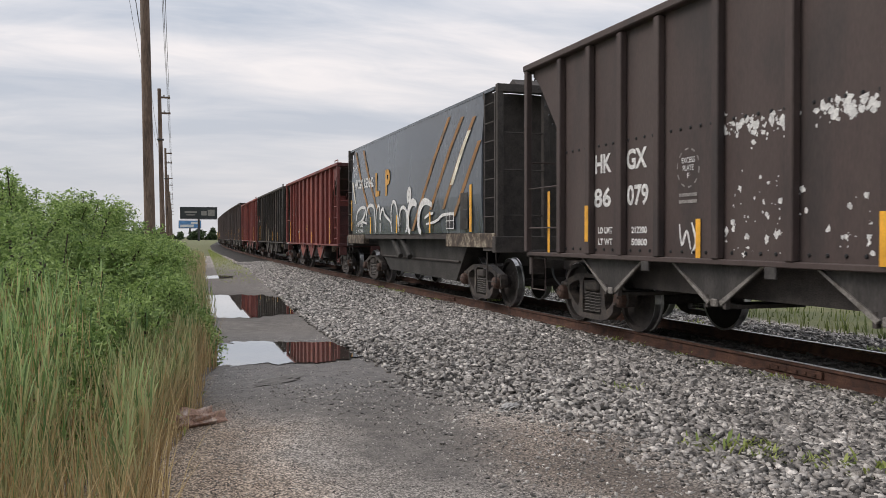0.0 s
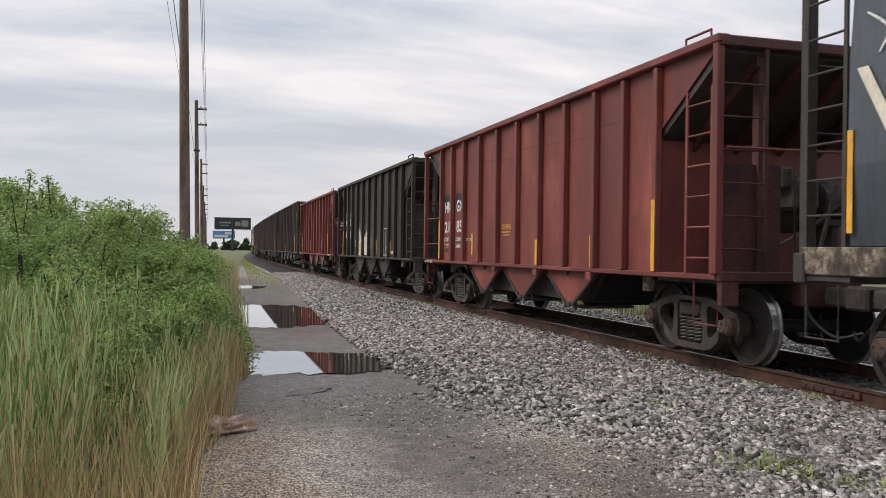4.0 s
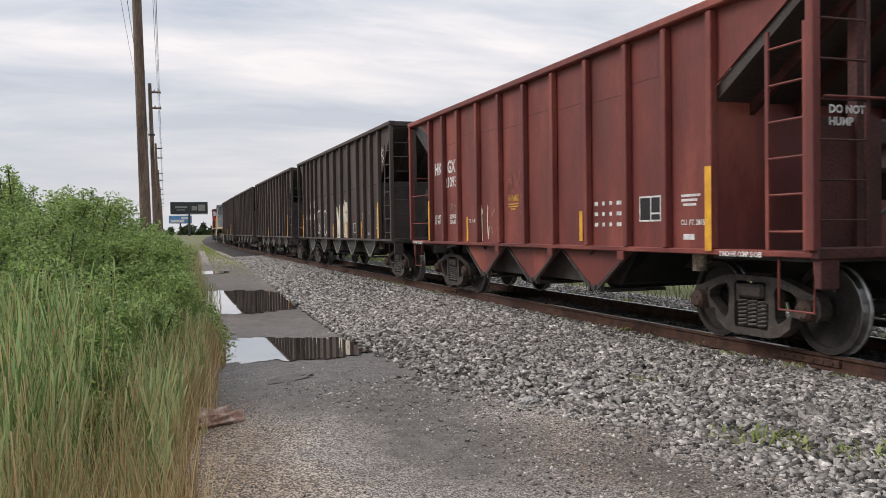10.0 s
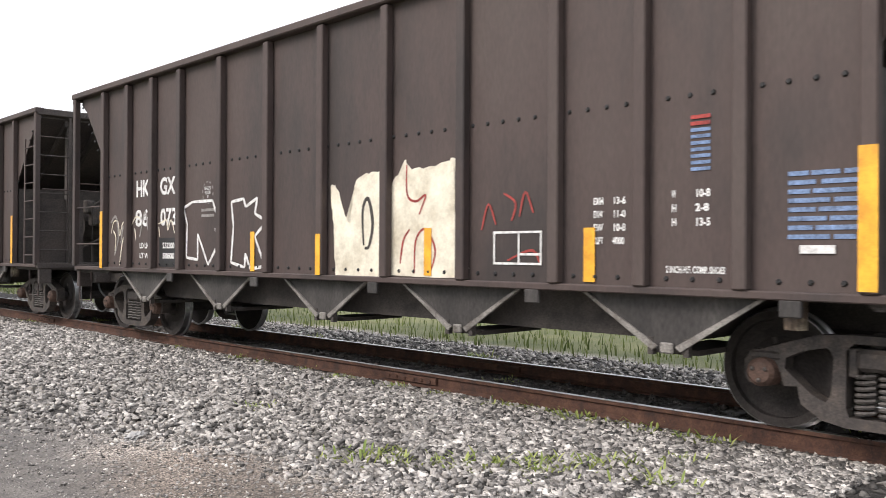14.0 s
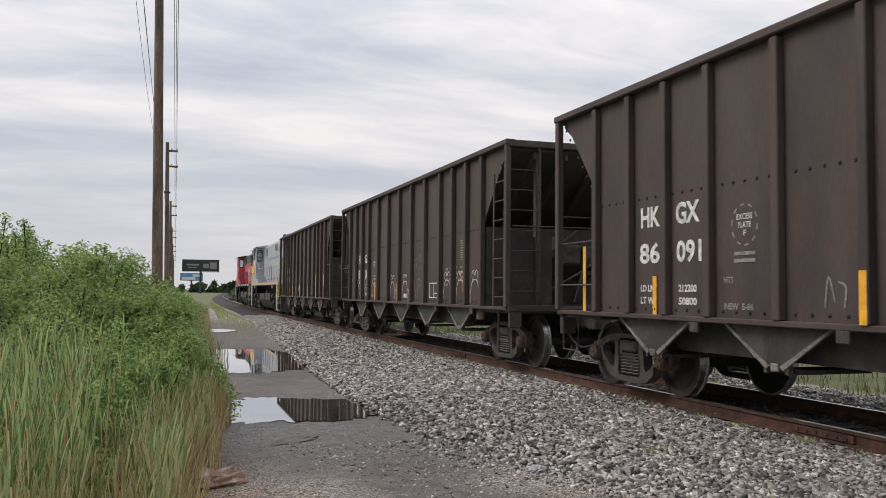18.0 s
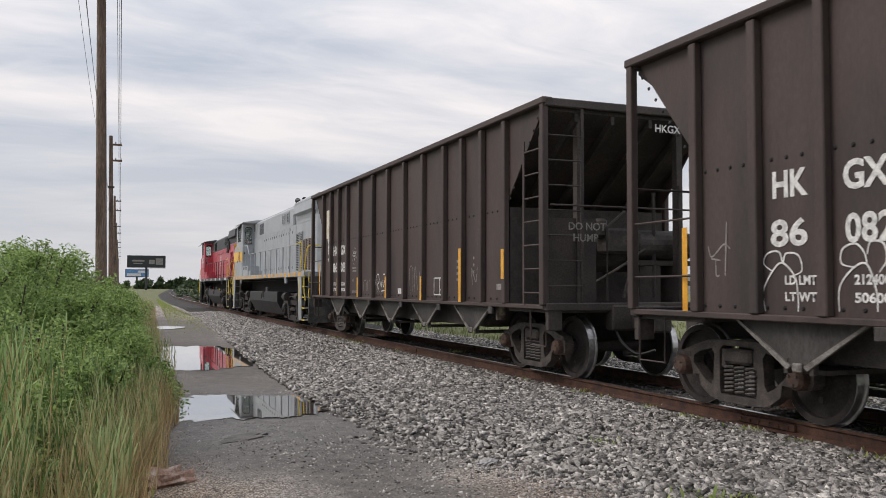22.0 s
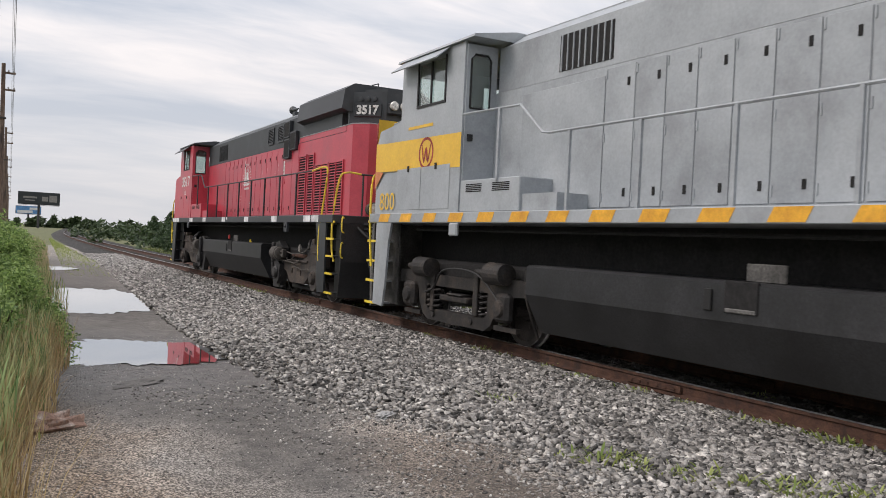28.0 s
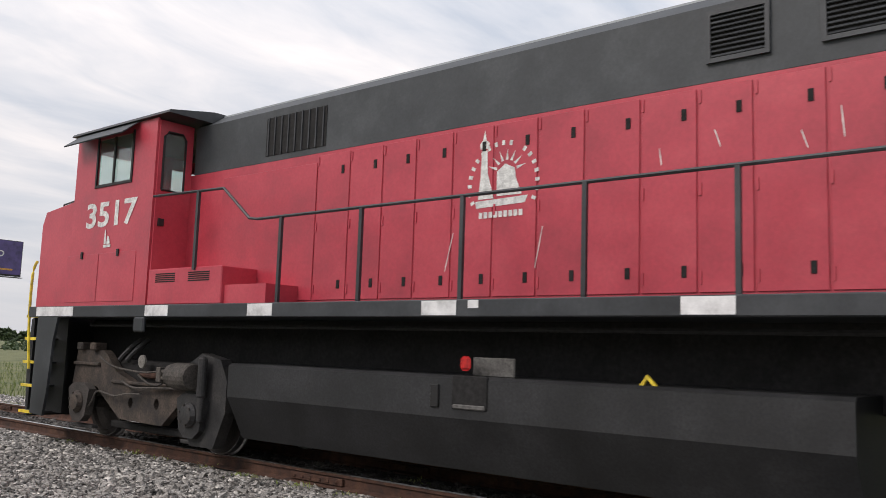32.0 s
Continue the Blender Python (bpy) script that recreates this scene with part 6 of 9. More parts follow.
    tail = [[(-2.17, 1.79), (-2.48, 1.86), (-2.83, 1.89)], [(-2.29, 1.65), (-2.83, 1.68), (-3.17, 1.73), (-3.48, 1.82), (-3.85, 1.84), (-4.22, 1.83), (-4.25, 1.69)]]
    scrawl(car, "white", loops, 0.10, -1.551)
    scrawl(car, "white", bold, 0.20, -1.551)
    scrawl(car, "white", tail, 0.07, -1.551)
    scrawl(car, "white", [[(5.65, 3.6), (5.4, 3.4), (5.5, 3.2)], [(5.4, 3.7), (5.2, 3.3), (5.1, 3.6)], [(5.2, 3.5), (4.95, 3.6), (5.0, 3.3)]], 0.03, -1.545)
    scrawl(car, "faint", [[(-0.15, 1.9), (0.1, 2.1), (-0.1, 1.75), (0.15, 1.6)]], 0.03, -1.552)
    for y, z, w, h in ((-3.76, 1.52, 0.52, 0.33),):
        bm = bmesh.new()
        for a, b, c, d in ((y - w, y, z, z + 0.02), (y - w, y, z + h, z + h + 0.02), (y - w, y - w + 0.02, z, z + h), (y - 0.02, y, z, z + h), (y - w / 2, y - w / 2 + 0.02, z, z + h), (y - w, y, z + h / 2, z + h / 2 + 0.02)):
            box(bm, -1.552, -1.549, a, b, c, d)
        part("stencil_frame", bm, M["white"], car, "white framed stencil box")
        part("stencil_ground", boxes((-1.549, -1.53, y - w, y, z, z + h)), M["blackpatch"], car)
    part("patched_panel", boxes((-1.548, -1.53, -5.12, -4.68, 1.5, 2.25)), M["bellygrey"], car, "dull dark patched panel")
    part("access_hatch", boxes((-1.56, -1.53, -5.10, -4.85, 1.73, 1.91), bevel=0.01), M["blackpatch"], car)
    return car


M["bellygrey"] = surface("dusty_grey_belly_paint", (0.055, 0.052, 0.048), 0.75, dark=(0.03, 0.028, 0.026), light=(0.09, 0.085, 0.078), stain=1.5, grain=30, bump=0.1)
TRAIN = place_wagons()


# ---- locomotives ----
def louvre(parent, x, y0, y1, z0, z1, frame_mat, slat_mat, pitch=0.062, split=True):
    """A shutter of slanted slats in a frame over a flat black sheet that stands in for the shaded hollow, on a side
    facing -x.
    """
    lo, hi = min(y0, y1), max(y0, y1)
    fr = boxes((x - 0.03, x, lo - 0.04, lo, z0 - 0.04, z1 + 0.04), (x - 0.03, x, hi, hi + 0.04, z0 - 0.04, z1 + 0.04), (x - 0.03, x, lo, hi, z1, z1 + 0.04), (x - 0.03, x, lo, hi, z0 - 0.04, z0))
    grille = part("louvre_frame", fr, frame_mat, parent, "louvred radiator shutter")
    # no opening here: the sheet's black is the shade behind the slats
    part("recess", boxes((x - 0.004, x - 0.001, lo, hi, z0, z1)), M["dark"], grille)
    n = int((z1 - z0) / pitch)
    for k in range(n):
        z = z0 + (k + 0.5) * (z1 - z0) / n
        slat = prism([(x - 0.028, z - 0.010), (x - 0.024, z - 0.016), (x - 0.006, z + 0.004), (x - 0.010, z + 0.012)], lo, hi, "y")
        part("slat", slat, slat_mat, grille)
    if split and hi - lo > 0.6:
        part("mullion", boxes((x - 0.034, x - 0.006, (lo + hi) / 2 - 0.015, (lo + hi) / 2 + 0.015, z0, z1)), frame_mat, grille)


def dusty_truck(parent, y, f):
    """Two-axle truck of the red locomotive: low holed frame plate, end housings, brake cylinder and pipes; f is +1 where the fuel tank lies ahead of it."""
    h, r, plate, dim = 1.42, 0.508, M["gear"], M["gearblack"]

    def at(*pts):
        return [(f * a, b) for a, b in pts]

    def span(a, b):
        return (min(f * a, f * b), max(f * a, f * b))

    outline = at((1.25, 0.75), (0.90, 0.80), (-0.15, 0.82), (-0.60, 0.95), (-0.90, 1.20), (-1.0, 1.25), (-1.75, 1.25), (-1.85, 0.75), (-1.12, 0.72), (-0.95, 0.60), (-0.45, 0.30), (0.62, 0.28), (0.95, 0.55), (1.25, 0.60))
    holes = [at(*[(c + 0.06 * math.cos(k * math.tau / 10), z + 0.075 * math.sin(k * math.tau / 10)) for k in range(10)]) for c, z in ((0.47, 0.56), (-0.18, 0.54))]
    housing = at((2.05, 0.95), (1.90, 1.20), (1.50, 1.27), (1.18, 1.10), (1.18, 0.40), (1.34, 0.10), (1.84, 0.10), (2.05, 0.55))
    for s in (-1, 1):
        side = part("truck_frame", holed_plate(outline, holes, s * 1.10 - 0.06, s * 1.10 + 0.06), plate, parent, "rusty brown truck frame with round holes")
        side.location = (0, y, -0.02)
        part("end_housing", prism(housing, s * 1.12 - 0.08, s * 1.12 + 0.08), dim, side, "dark bevelled axle housing")
        part("frame_rib", boxes((s * 1.17 - 0.03, s * 1.17 + 0.03, *span(0.75, -0.68), 0.79, 0.84), (s * 1.17 - 0.03, s * 1.17 + 0.03, *span(-1.05, -1.8), 1.02, 1.07), bevel=0.012), plate, side, "raised flange of the truck frame")
        part("spring_cap", boxes((s * 1.14 - 0.1, s * 1.14 + 0.1, *span(-1.12, -1.28), 1.24, 1.36), (s * 1.14 - 0.1, s * 1.14 + 0.1, *span(-1.50, -1.66), 1.24, 1.36), bevel=0.02), plate, side)
        for e in (h, -h):
            boxy = at((e - 0.30, 0.68), (e - 0.16, 0.76), (e + 0.16, 0.76), (e + 0.30, 0.68), (e + 0.22, 0.30), (e + 0.10, 0.20), (e - 0.10, 0.20), (e - 0.22, 0.30))
            box = part("journal_box", prism(boxy, s * 1.22 - 0.06, s * 1.22 + 0.06), dim if e > 0 else M["under"], side, "journal box")
            part("journal_cap", lathe([(0.03, s * 1.36), (0.12, s * 1.35), (0.16, s * 1.30), (0.17, s * 1.2)], 14), plate if e < 0 else dim, box).location = (0, f * e, 0.49)
            for k in range(6):
                a = k * math.tau / 6 + 0.3
                part("cap_bolt", boxes((min(s * 1.345, s * 1.362), max(s * 1.345, s * 1.362), -0.014, 0.014, -0.014, 0.014)), M["under"], box).location = (0, f * e + 0.125 * math.cos(a), 0.49 + 0.125 * math.sin(a))
            part("pedestal_tie", boxes((s * 1.14 - 0.05, s * 1.14 + 0.05, *span(e - 0.30, e + 0.30), 0.11, 0.16), bevel=0.01), dim, side)
        part("damper", lathe([(0.02, 0.42), (0.045, 0.43), (0.045, 0.72), (0.06, 0.74), (0.06, 1.20), (0.03, 1.23)], 14, "z"), dim, side, "upright round damper").location = (s * 1.29, f * 1.66, 0)
        cyl = part("brake_cylinder", lathe([(0.06, -0.26), (0.155, -0.25), (0.17, -0.22), (0.17, 0.12), (0.15, 0.14), (0.15, 0.22), (0.10, 0.25), (0.05, 0.26)], 20, "y"), M["dustygear"], side, "dusty round brake cylinder")
        cyl.matrix_basis = pose(s * 1.30, f * 1.24, 0.97, 0, 0, 0 if f < 0 else 180)
        part("push_rod", boxes((s * 1.30 - 0.035, s * 1.30 + 0.035, *span(1.08, 0.72), 0.90, 0.95), (s * 1.30 - 0.035, s * 1.30 + 0.035, *span(1.08, 0.72), 0.99, 1.04), (s * 1.30 - 0.05, s * 1.30 + 0.05, *span(0.80, 0.70), 0.87, 1.07), bevel=0.012), M["dustygear"], side, "forked brake push rod")
        part("slack_adjuster", lathe([(0.02, -0.5), (0.05, -0.48), (0.05, 0.3), (0.03, 0.55)], 10, "y"), M["rust"], side, "rusty slack adjuster").location = (s * 1.02, f * 0.35, 0.93)
        for line, rad in (([(1.5, 0.80), (1.1, 0.80), (0.5, 0.78), (0.0, 0.76), (-0.3, 0.84)], 0.018), ([(0.18, 0.68), (-0.2, 0.66), (-0.5, 0.62), (-0.95, 0.66), (-1.10, 0.50), (-1.25, 0.36)], 0.014),
                          ([(0.72, 1.02), (0.3, 0.98), (-0.1, 0.99), (-0.6, 1.04), (-0.95, 1.16)], 0.014), ([(0.75, 0.88), (0.6, 0.82), (0.35, 0.84), (0.1, 0.94)], 0.014), ([(1.62, 0.62), (1.52, 0.40), (1.30, 0.35), (1.12, 0.42)], 0.012)):
            part("brake_pipe", rods(smooth_line([(s * 1.24, f * a, b) for a, b in line], 5), r=rad), M["dustygear"], side, "thin dusty brake pipe")
        for a in (-0.32, -0.52):
            part("motor_cable", rods(smooth_line([(s * 0.85, f * a, 1.42), (s * 1.0, f * (a - 0.02), 1.30), (s * 1.08, f * (a - 0.16), 1.12)], 5), r=0.04, sides=8), dim, side, "thick motor cable").location = (0, 0, 0)
        part("cable_clamp", lathe([(0.01, s * 1.16), (0.09, s * 1.155), (0.095, s * 1.13)], 12), M["scuffed"], side, "pale round cable clamp").location = (0, f * 0.02, 1.12)
        part("brake_beam", boxes((s * 0.95 - 0.05, s * 0.95 + 0.05, *span(-0.95, 0.95), 0.14, 0.24), bevel=0.02), M["dark"], side)
    bolster = part("truck_bolster", boxes((-1.0, 1.0, -1.75, 1.75, 0.66, 1.1), bevel=0.05), M["dark"], parent)
    bolster.location = (0, y, 0)
    for a, b in ((0.15, 0.95), (-0.15, -0.95)):
        part("traction_motor", boxes((-0.62, 0.62, *span(a, b), 0.13, 0.75), bevel=0.08), M["dark"], parent, "black traction motor between the wheels").location = (0, y, 0)
    for e in (-h, h):
        wheelset_parts(r, parent, y + e)


def loco_truck(parent, y):
    """Two-axle truck of the grey locomotive: deep equaliser frame, springs, cylinders and journal boxes."""
    m = M["geargrey"]
    h, r = 1.5, 0.508
    outer = [(-2.0, 0.94), (-2.0, 0.72), (-1.62, 0.70), (-1.30, 0.68), (-1.22, 0.42), (-1.10, 0.24), (-0.92, 0.15), (0.92, 0.15), (1.10, 0.24), (1.22, 0.42), (1.30, 0.68), (1.62, 0.70), (2.0, 0.72), (2.0, 0.94), (1.0, 0.98), (0.6, 0.90), (-0.6, 0.90), (-1.0, 0.98)]
    holes = [[(-1.0, 0.40), (-0.9, 0.34), (0.9, 0.34), (1.0, 0.40), (1.0, 0.72), (-1.0, 0.72)]]
    for s in (-1, 1):
        side = part("truck_frame", holed_plate(outer, holes, s * 1.10 - 0.06, s * 1.10 + 0.06), m, parent, "heavy cast locomotive truck frame")
        side.location = (0, y, -0.04)
        for e in (-h, h):
            part("journal_box", boxes((s * 1.19 - 0.08, s * 1.19 + 0.08, e - 0.19, e + 0.19, 0.33, 0.75), bevel=0.05), m, side, "journal box")
            part("journal_cap", lathe([(0.03, s * 1.32), (0.11, s * 1.31), (0.14, s * 1.26), (0.14, s * 1.15)], 14), m, side).location = (0, e, 0.53)
            part("pedestal_tie", boxes((s * 1.12 - 0.04, s * 1.12 + 0.04, e - 0.3, e + 0.3, 0.20, 0.27)), m, side)
        for k in (-0.86, -0.66, 0.66, 0.86):
            w = 0.085
            coil = [(w * math.cos(a * 0.9) + s * 1.10, k + w * math.sin(a * 0.9), 0.34 + 0.0125 * a) for a in range(32)]
            part("coil_spring", rods(coil, r=0.022, sides=5), m, side, "heavy coil spring")
        part("spring_plank", boxes((s * 1.10 - 0.10, s * 1.10 + 0.10, -0.45, 0.45, 0.50, 0.60), (s * 1.10 - 0.12, s * 1.10 + 0.12, -0.3, 0.2, 0.60, 0.64), bevel=0.02), m, side)
        for k in (-0.55, 0.7):
            part("frame_bolt", lathe([(0.01, s * 1.19), (0.045, s * 1.185), (0.05, s * 1.15)], 8), m, side).location = (0, k, 0.25)
        for e in (-1.35, 0.95):
            cyl = part("brake_cylinder", lathe([(0.06, -0.30), (0.155, -0.28), (0.165, 0.16), (0.13, 0.2), (0.05, 0.22), (0.05, 0.5), (0.03, 0.5)], 18, "y"), m, side, "round brake cylinder")
            cyl.location = (s * 1.25, e, 1.02)
        for a, b, z in ((-0.75, -0.62, 0.35), (0.66, 0.78, 0.3)):
            part("brake_lever", boxes((s * 1.18 - 0.02, s * 1.18 + 0.02, a, b, z, 1.05), bevel=0.01), m, side)
        hose = smooth_line([(s * 1.26, -1.5, 0.6), (s * 1.30, -1.0, 0.95), (s * 1.30, -0.4, 1.04), (s * 1.30, 0.2, 0.98), (s * 1.26, 0.55, 0.7), (s * 1.24, 0.9, 0.6)], 6)
        part("brake_pipe", rods(hose, r=0.016), M["hose"], side)
        part("sand_pipe", rods(smooth_line([(s * 1.1, -1.9, 1.1), (s * 1.15, -2.02, 0.7), (s * 0.95, -2.05, 0.16)], 5), r=0.02), m, side)
    bolster = part("truck_bolster", boxes((-1.0, 1.0, -1.75, 1.75, 0.62, 1.1), bevel=0.05), M["dark"], parent)
    bolster.location = (0, y, 0)
    for e in (-h, h):
        wheelset_parts(r, parent, y + e)


def locomotive(label, scheme):
    """Four-axle road switcher: wide nose and cab at +y, long hood with radiators at -y."""
    lo = new("locomotive")
    tagged(lo, label, "locomotive", "locomotives of the train")
    red = scheme == "red"
    hood, roof, sill, trim = (M["locored"], M["locoblack"], M["locoblack"], M["locoblack"]) if red else (M["locogrey"], M["locogrey"], M["locogrey"], M["locogrey"])
    railmat = M["locoblack"] if red else M["locogrey"]
    end = M["locoblack"] if red else M["locogrey"]
    grime = M["tank"] if red else M["pilotgrey"]
    W = 0.90
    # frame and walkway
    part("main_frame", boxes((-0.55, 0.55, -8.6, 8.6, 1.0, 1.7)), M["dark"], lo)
    part("walkway", boxes((-1.5, 1.5, -8.95, 8.95, 1.70, 1.865), bevel=0.01), sill, lo, "walkway edge beam")
    for s in (-1, 1):
        lug = [(-5.99, 1.70), (-5.97, 1.48), (-5.75, 1.48), (-5.73, 1.70)]
        eye = [(-5.86 + 0.055 * math.cos(k * math.tau / 10), 1.60 + 0.055 * math.sin(k * math.tau / 10)) for k in range(10)]
        part("jacking_pad", holed_plate(lug, [eye], s * 1.5 - 0.03, s * 1.5 + 0.03), sill, lo, "jacking lug with a round hole")
        part("jacking_pad", boxes((s * 1.5 - 0.03, s * 1.5 + 0.03, 5.55, 5.8, 1.50, 1.70), bevel=0.02), sill, lo)
    if red:
        for a, b in ((8.65, 7.5), (5.57, 5.03), (3.39, 2.94), (0.69, 0.26), (0.12, 0.0), (-1.96, -2.39), (-4.57, -5.04), (-7.1, -7.55), (-7.62, -8.1)):
            z0 = 1.78 if a - b < 0.2 else 1.715
            part("reflector_patch", boxes((-1.504, -1.5, b, a, z0, 1.855)), M["patchwhite"], lo, "white reflective patch on the walkway edge")
    else:
        y = 8.5
        while y > -8.6:
            bm = bmesh.new()
            bm.faces.new([bm.verts.new(v) for v in ((-1.504, y, 1.715), (-1.504, y - 0.42, 1.715), (-1.504, y - 0.50, 1.855), (-1.504, y - 0.08, 1.855))])
            part("hazard_stripe", bm, M["yellow"], lo, "slanted yellow hazard stripe")
            y -= 0.87
    # long hood
    hoodend = -7.95
    part("hood_side", boxes((-W, W, hoodend, 5.62, 1.865, 3.72)), hood, lo, "engine hood side")
    top = [(-W, 3.724), (W, 3.724), (W, 4.40), (0.66, 4.57), (-0.66, 4.57), (-W, 4.40)]
    part("hood_top", prism(top, hoodend + 0.3, 5.55, "y"), M["roofgrey"] if red else roof, lo, "upper hood and roof")
    part("roof_walk", boxes((-0.64, 0.64, -4.6, 5.4, 4.574, 4.60)), M["locogrey"], lo, "pale roof strip")
    # rear end of the hood: bevelled corners and a flat face
    endprof = [(-W, hoodend + 0.004), (W, hoodend + 0.004), (W, -8.32), (0.64, -8.62), (-0.64, -8.62), (-W, -8.32)]
    part("hood_end", prism(endprof, 1.865, 3.86, "z"), hood, lo, "bevelled hood end")
    upprof = [(-0.875, hoodend + 0.004), (0.875, hoodend + 0.004), (0.875, -8.02), (0.25, -8.58), (-0.25, -8.58), (-0.875, -8.02)]
    part("number_board", prism(upprof, 3.864, 4.58, "z"), roof, lo, "raised end with number boards")
    capprof = [(a * 0.8, b + 0.10 if b < -8 else b) for a, b in upprof]
    part("end_cap", prism(capprof, 4.584, 4.66 if red else 4.62, "z"), roof, lo)
    part("radiator_skirt", boxes((-W - 0.005, W + 0.005, hoodend + 0.01, -4.72, 3.73, 3.86)), hood, lo)
    # radiator box that overhangs the hood
    over = [(-W, 4.02), (-1.08, 4.08), (-1.02, 4.50), (-0.80, 4.64), (0.80, 4.64), (1.02, 4.50), (1.08, 4.08), (W, 4.02)]
    if red:
        over = [(a, b + 0.13) for a, b in over]
    part("radiator_box", prism(over, -8.07, -4.95, "y"), roof, lo, "overhanging radiator box")
    part("radiator_seam", rods([(-1.03, -8.06, 4.44), (-1.03, -4.97, 4.44)], r=0.010), trim, lo)
    part("weld_seam", rods([(-W - 0.006, -4.72, 3.73), (-W - 0.006, -4.76, 3.86), (-W - 0.006, -8.31, 3.862), (-0.645, -8.615, 3.862), (0.645, -8.615, 3.862)], r=0.011), M["locogrey"], lo, "pale seam below the upper hood")
    part("end_grab_iron", rods([(-0.35, -8.3, 4.66), (-0.35, -8.3, 4.78), (-0.35, -7.95, 4.80), (-0.35, -7.95, 4.66)], r=0.014), railmat, lo)
    slat = M["locored"] if red else M["locogrey"]
    rusty = slat if red else M["rustgrille"]
    for a, b, z1, mat in ((-4.83, -5.33, 3.36, slat), (-5.53, -5.90, 3.36, slat), (-6.06, -6.9, 3.08, rusty), (-7.02, -7.86, 3.08, rusty)):
        louvre(lo, -W - 0.002, a, b, 1.95, z1, hood, mat)
    # doors with hinges and latches
    edges = [4.85, 2.95, 2.38, 1.85, 1.35, 0.83, 0.30, -0.23, -0.75, -1.32, -1.85, -2.33, -2.9, -3.45, -3.62, -4.2, -4.72]
    for a, b in zip(edges, edges[1:]):
        if a - b < 0.25:
            continue
        zt = 3.68 if a < 2.96 else 3.6
        door = part("hood_door", boxes((-W - 0.014, -W, b + 0.012, a - 0.012, 1.93, zt), bevel=0.004), hood, lo)
        if a < 2.96 and b > -4.3:
            k = b + 0.1
            part("latch", boxes((-W - 0.022, -W - 0.014, k, k + 0.045, 3.42, 3.52)), M["dark"], door)
            part("latch", boxes((-W - 0.022, -W - 0.014, k, k + 0.045, 2.06, 2.16)), M["dark"], door)
            for z in (2.0, 2.75, 3.55):
                part("hinge", boxes((-W - 0.024, -W - 0.012, a - 0.035, a - 0.012, z, z + 0.11)), hood, door)
    # upper vents
    for a, b, z0, z1 in ((-1.97, -2.43, 3.92, 4.30), (-2.91, -3.36, 3.92, 4.30)):
        louvre(lo, -W - 0.002, a, b, z0, z1, roof, roof, 0.04, False)
    # flat black plate painted as the shade behind the bars
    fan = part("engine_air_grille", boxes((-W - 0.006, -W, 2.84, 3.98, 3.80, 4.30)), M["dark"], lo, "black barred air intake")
    for k in range(9):
        part("grille_bar", boxes((-W - 0.02, -W - 0.006, 2.88 + 0.13 * k, 2.90 + 0.13 * k, 3.80, 4.30)), roof, fan)
    if red:
        for a, b, z0, z1 in ((-3.67, -4.14, 3.38, 3.90), (-4.2, -4.64, 3.57, 4.05), (-3.67, -4.12, 3.92, 4.36)):
            screen = part("screen_box", boxes((-W - 0.10, -W, b, a, z0, z1), bevel=0.012), roof, lo, "black mesh screen box")
            part("screen_mesh", boxes((-W - 0.104, -W - 0.10, b + 0.04, a - 0.04, z0 + 0.04, z1 - 0.04)), M["dark"], screen)
    else:
        # again a flat plate whose black stands for shade behind bars
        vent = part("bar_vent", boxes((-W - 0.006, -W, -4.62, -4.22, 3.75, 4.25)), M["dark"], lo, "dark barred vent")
        for k in range(4):
            part("grille_bar", boxes((-W - 0.02, -W - 0.006, -4.58 + 0.1 * k, -4.54 + 0.1 * k, 3.75, 4.25)), roof, vent)
        part("hood_panel", boxes((-W - 0.012, -W, -4.15, -3.55, 3.75, 4.28), bevel=0.004), roof, lo)
    # horn
    for k, (dx, dy) in enumerate(((0.0, 0.0), (-0.18, 0.06), (0.18, -0.06))):
        horn = part("horn_bell", lathe([(0.02, 0.25), (0.035, 0.05), (0.06, -0.12), (0.12, -0.2), (0.11, -0.21), (0.02, -0.05)], 14, "y"), M["locoblack"], lo, "black air horn bell")
        horn.matrix_basis = pose(dx - 0.2, -2.65 + dy, 4.88, 0, 0, 180 * (k % 2))
    part("horn_base", boxes((-0.45, 0.05, -2.75, -2.55, 4.57, 4.80)), M["locoblack"], lo)
    # cab: walls with window openings
    cab = hood
    cab0, cab1, nose = 5.65, 7.82, 8.82
    win = [(6.25, 3.64), (7.18, 3.64), (7.18, 4.32), (6.25, 4.32)]
    for s in (-1, 1):
        wall = [(cab0, 1.865), (cab1, 1.865), (cab1, 4.45), (cab0, 4.45)]
        side = part("cab_side", holed_plate(wall, [win], s * 1.46, s * 1.43), cab, lo, "cab side wall with a window")
        part("window_gasket", boxes((s * 1.465 - 0.01, s * 1.465 + 0.01, 6.21, 6.25, 3.60, 4.36), (s * 1.465 - 0.01, s * 1.465 + 0.01, 7.18, 7.22, 3.60, 4.36), (s * 1.465 - 0.01, s * 1.465 + 0.01, 6.25, 7.18, 3.60, 3.64), (s * 1.465 - 0.01, s * 1.465 + 0.01, 6.70, 6.74, 3.64, 4.32)), M["hose"], side)
        pane = part("window_pane", boxes((s * 1.445 - 0.003, s * 1.445 + 0.003, 6.25, 7.18, 3.64, 4.32)), M["glass"], side)
        visor = prism([(s * 1.46, 4.46), (s * 1.72, 4.24), (s * 1.73, 4.255), (s * 1.46, 4.475)], 6.1, 7.75, "y")
        part("sun_visor", visor, roof if red else cab, side, "sloping sheet metal sun visor")
    rear = [(-1.43, 1.865), (-W, 1.865), (-W, 4.42), (-1.43, 4.42)]
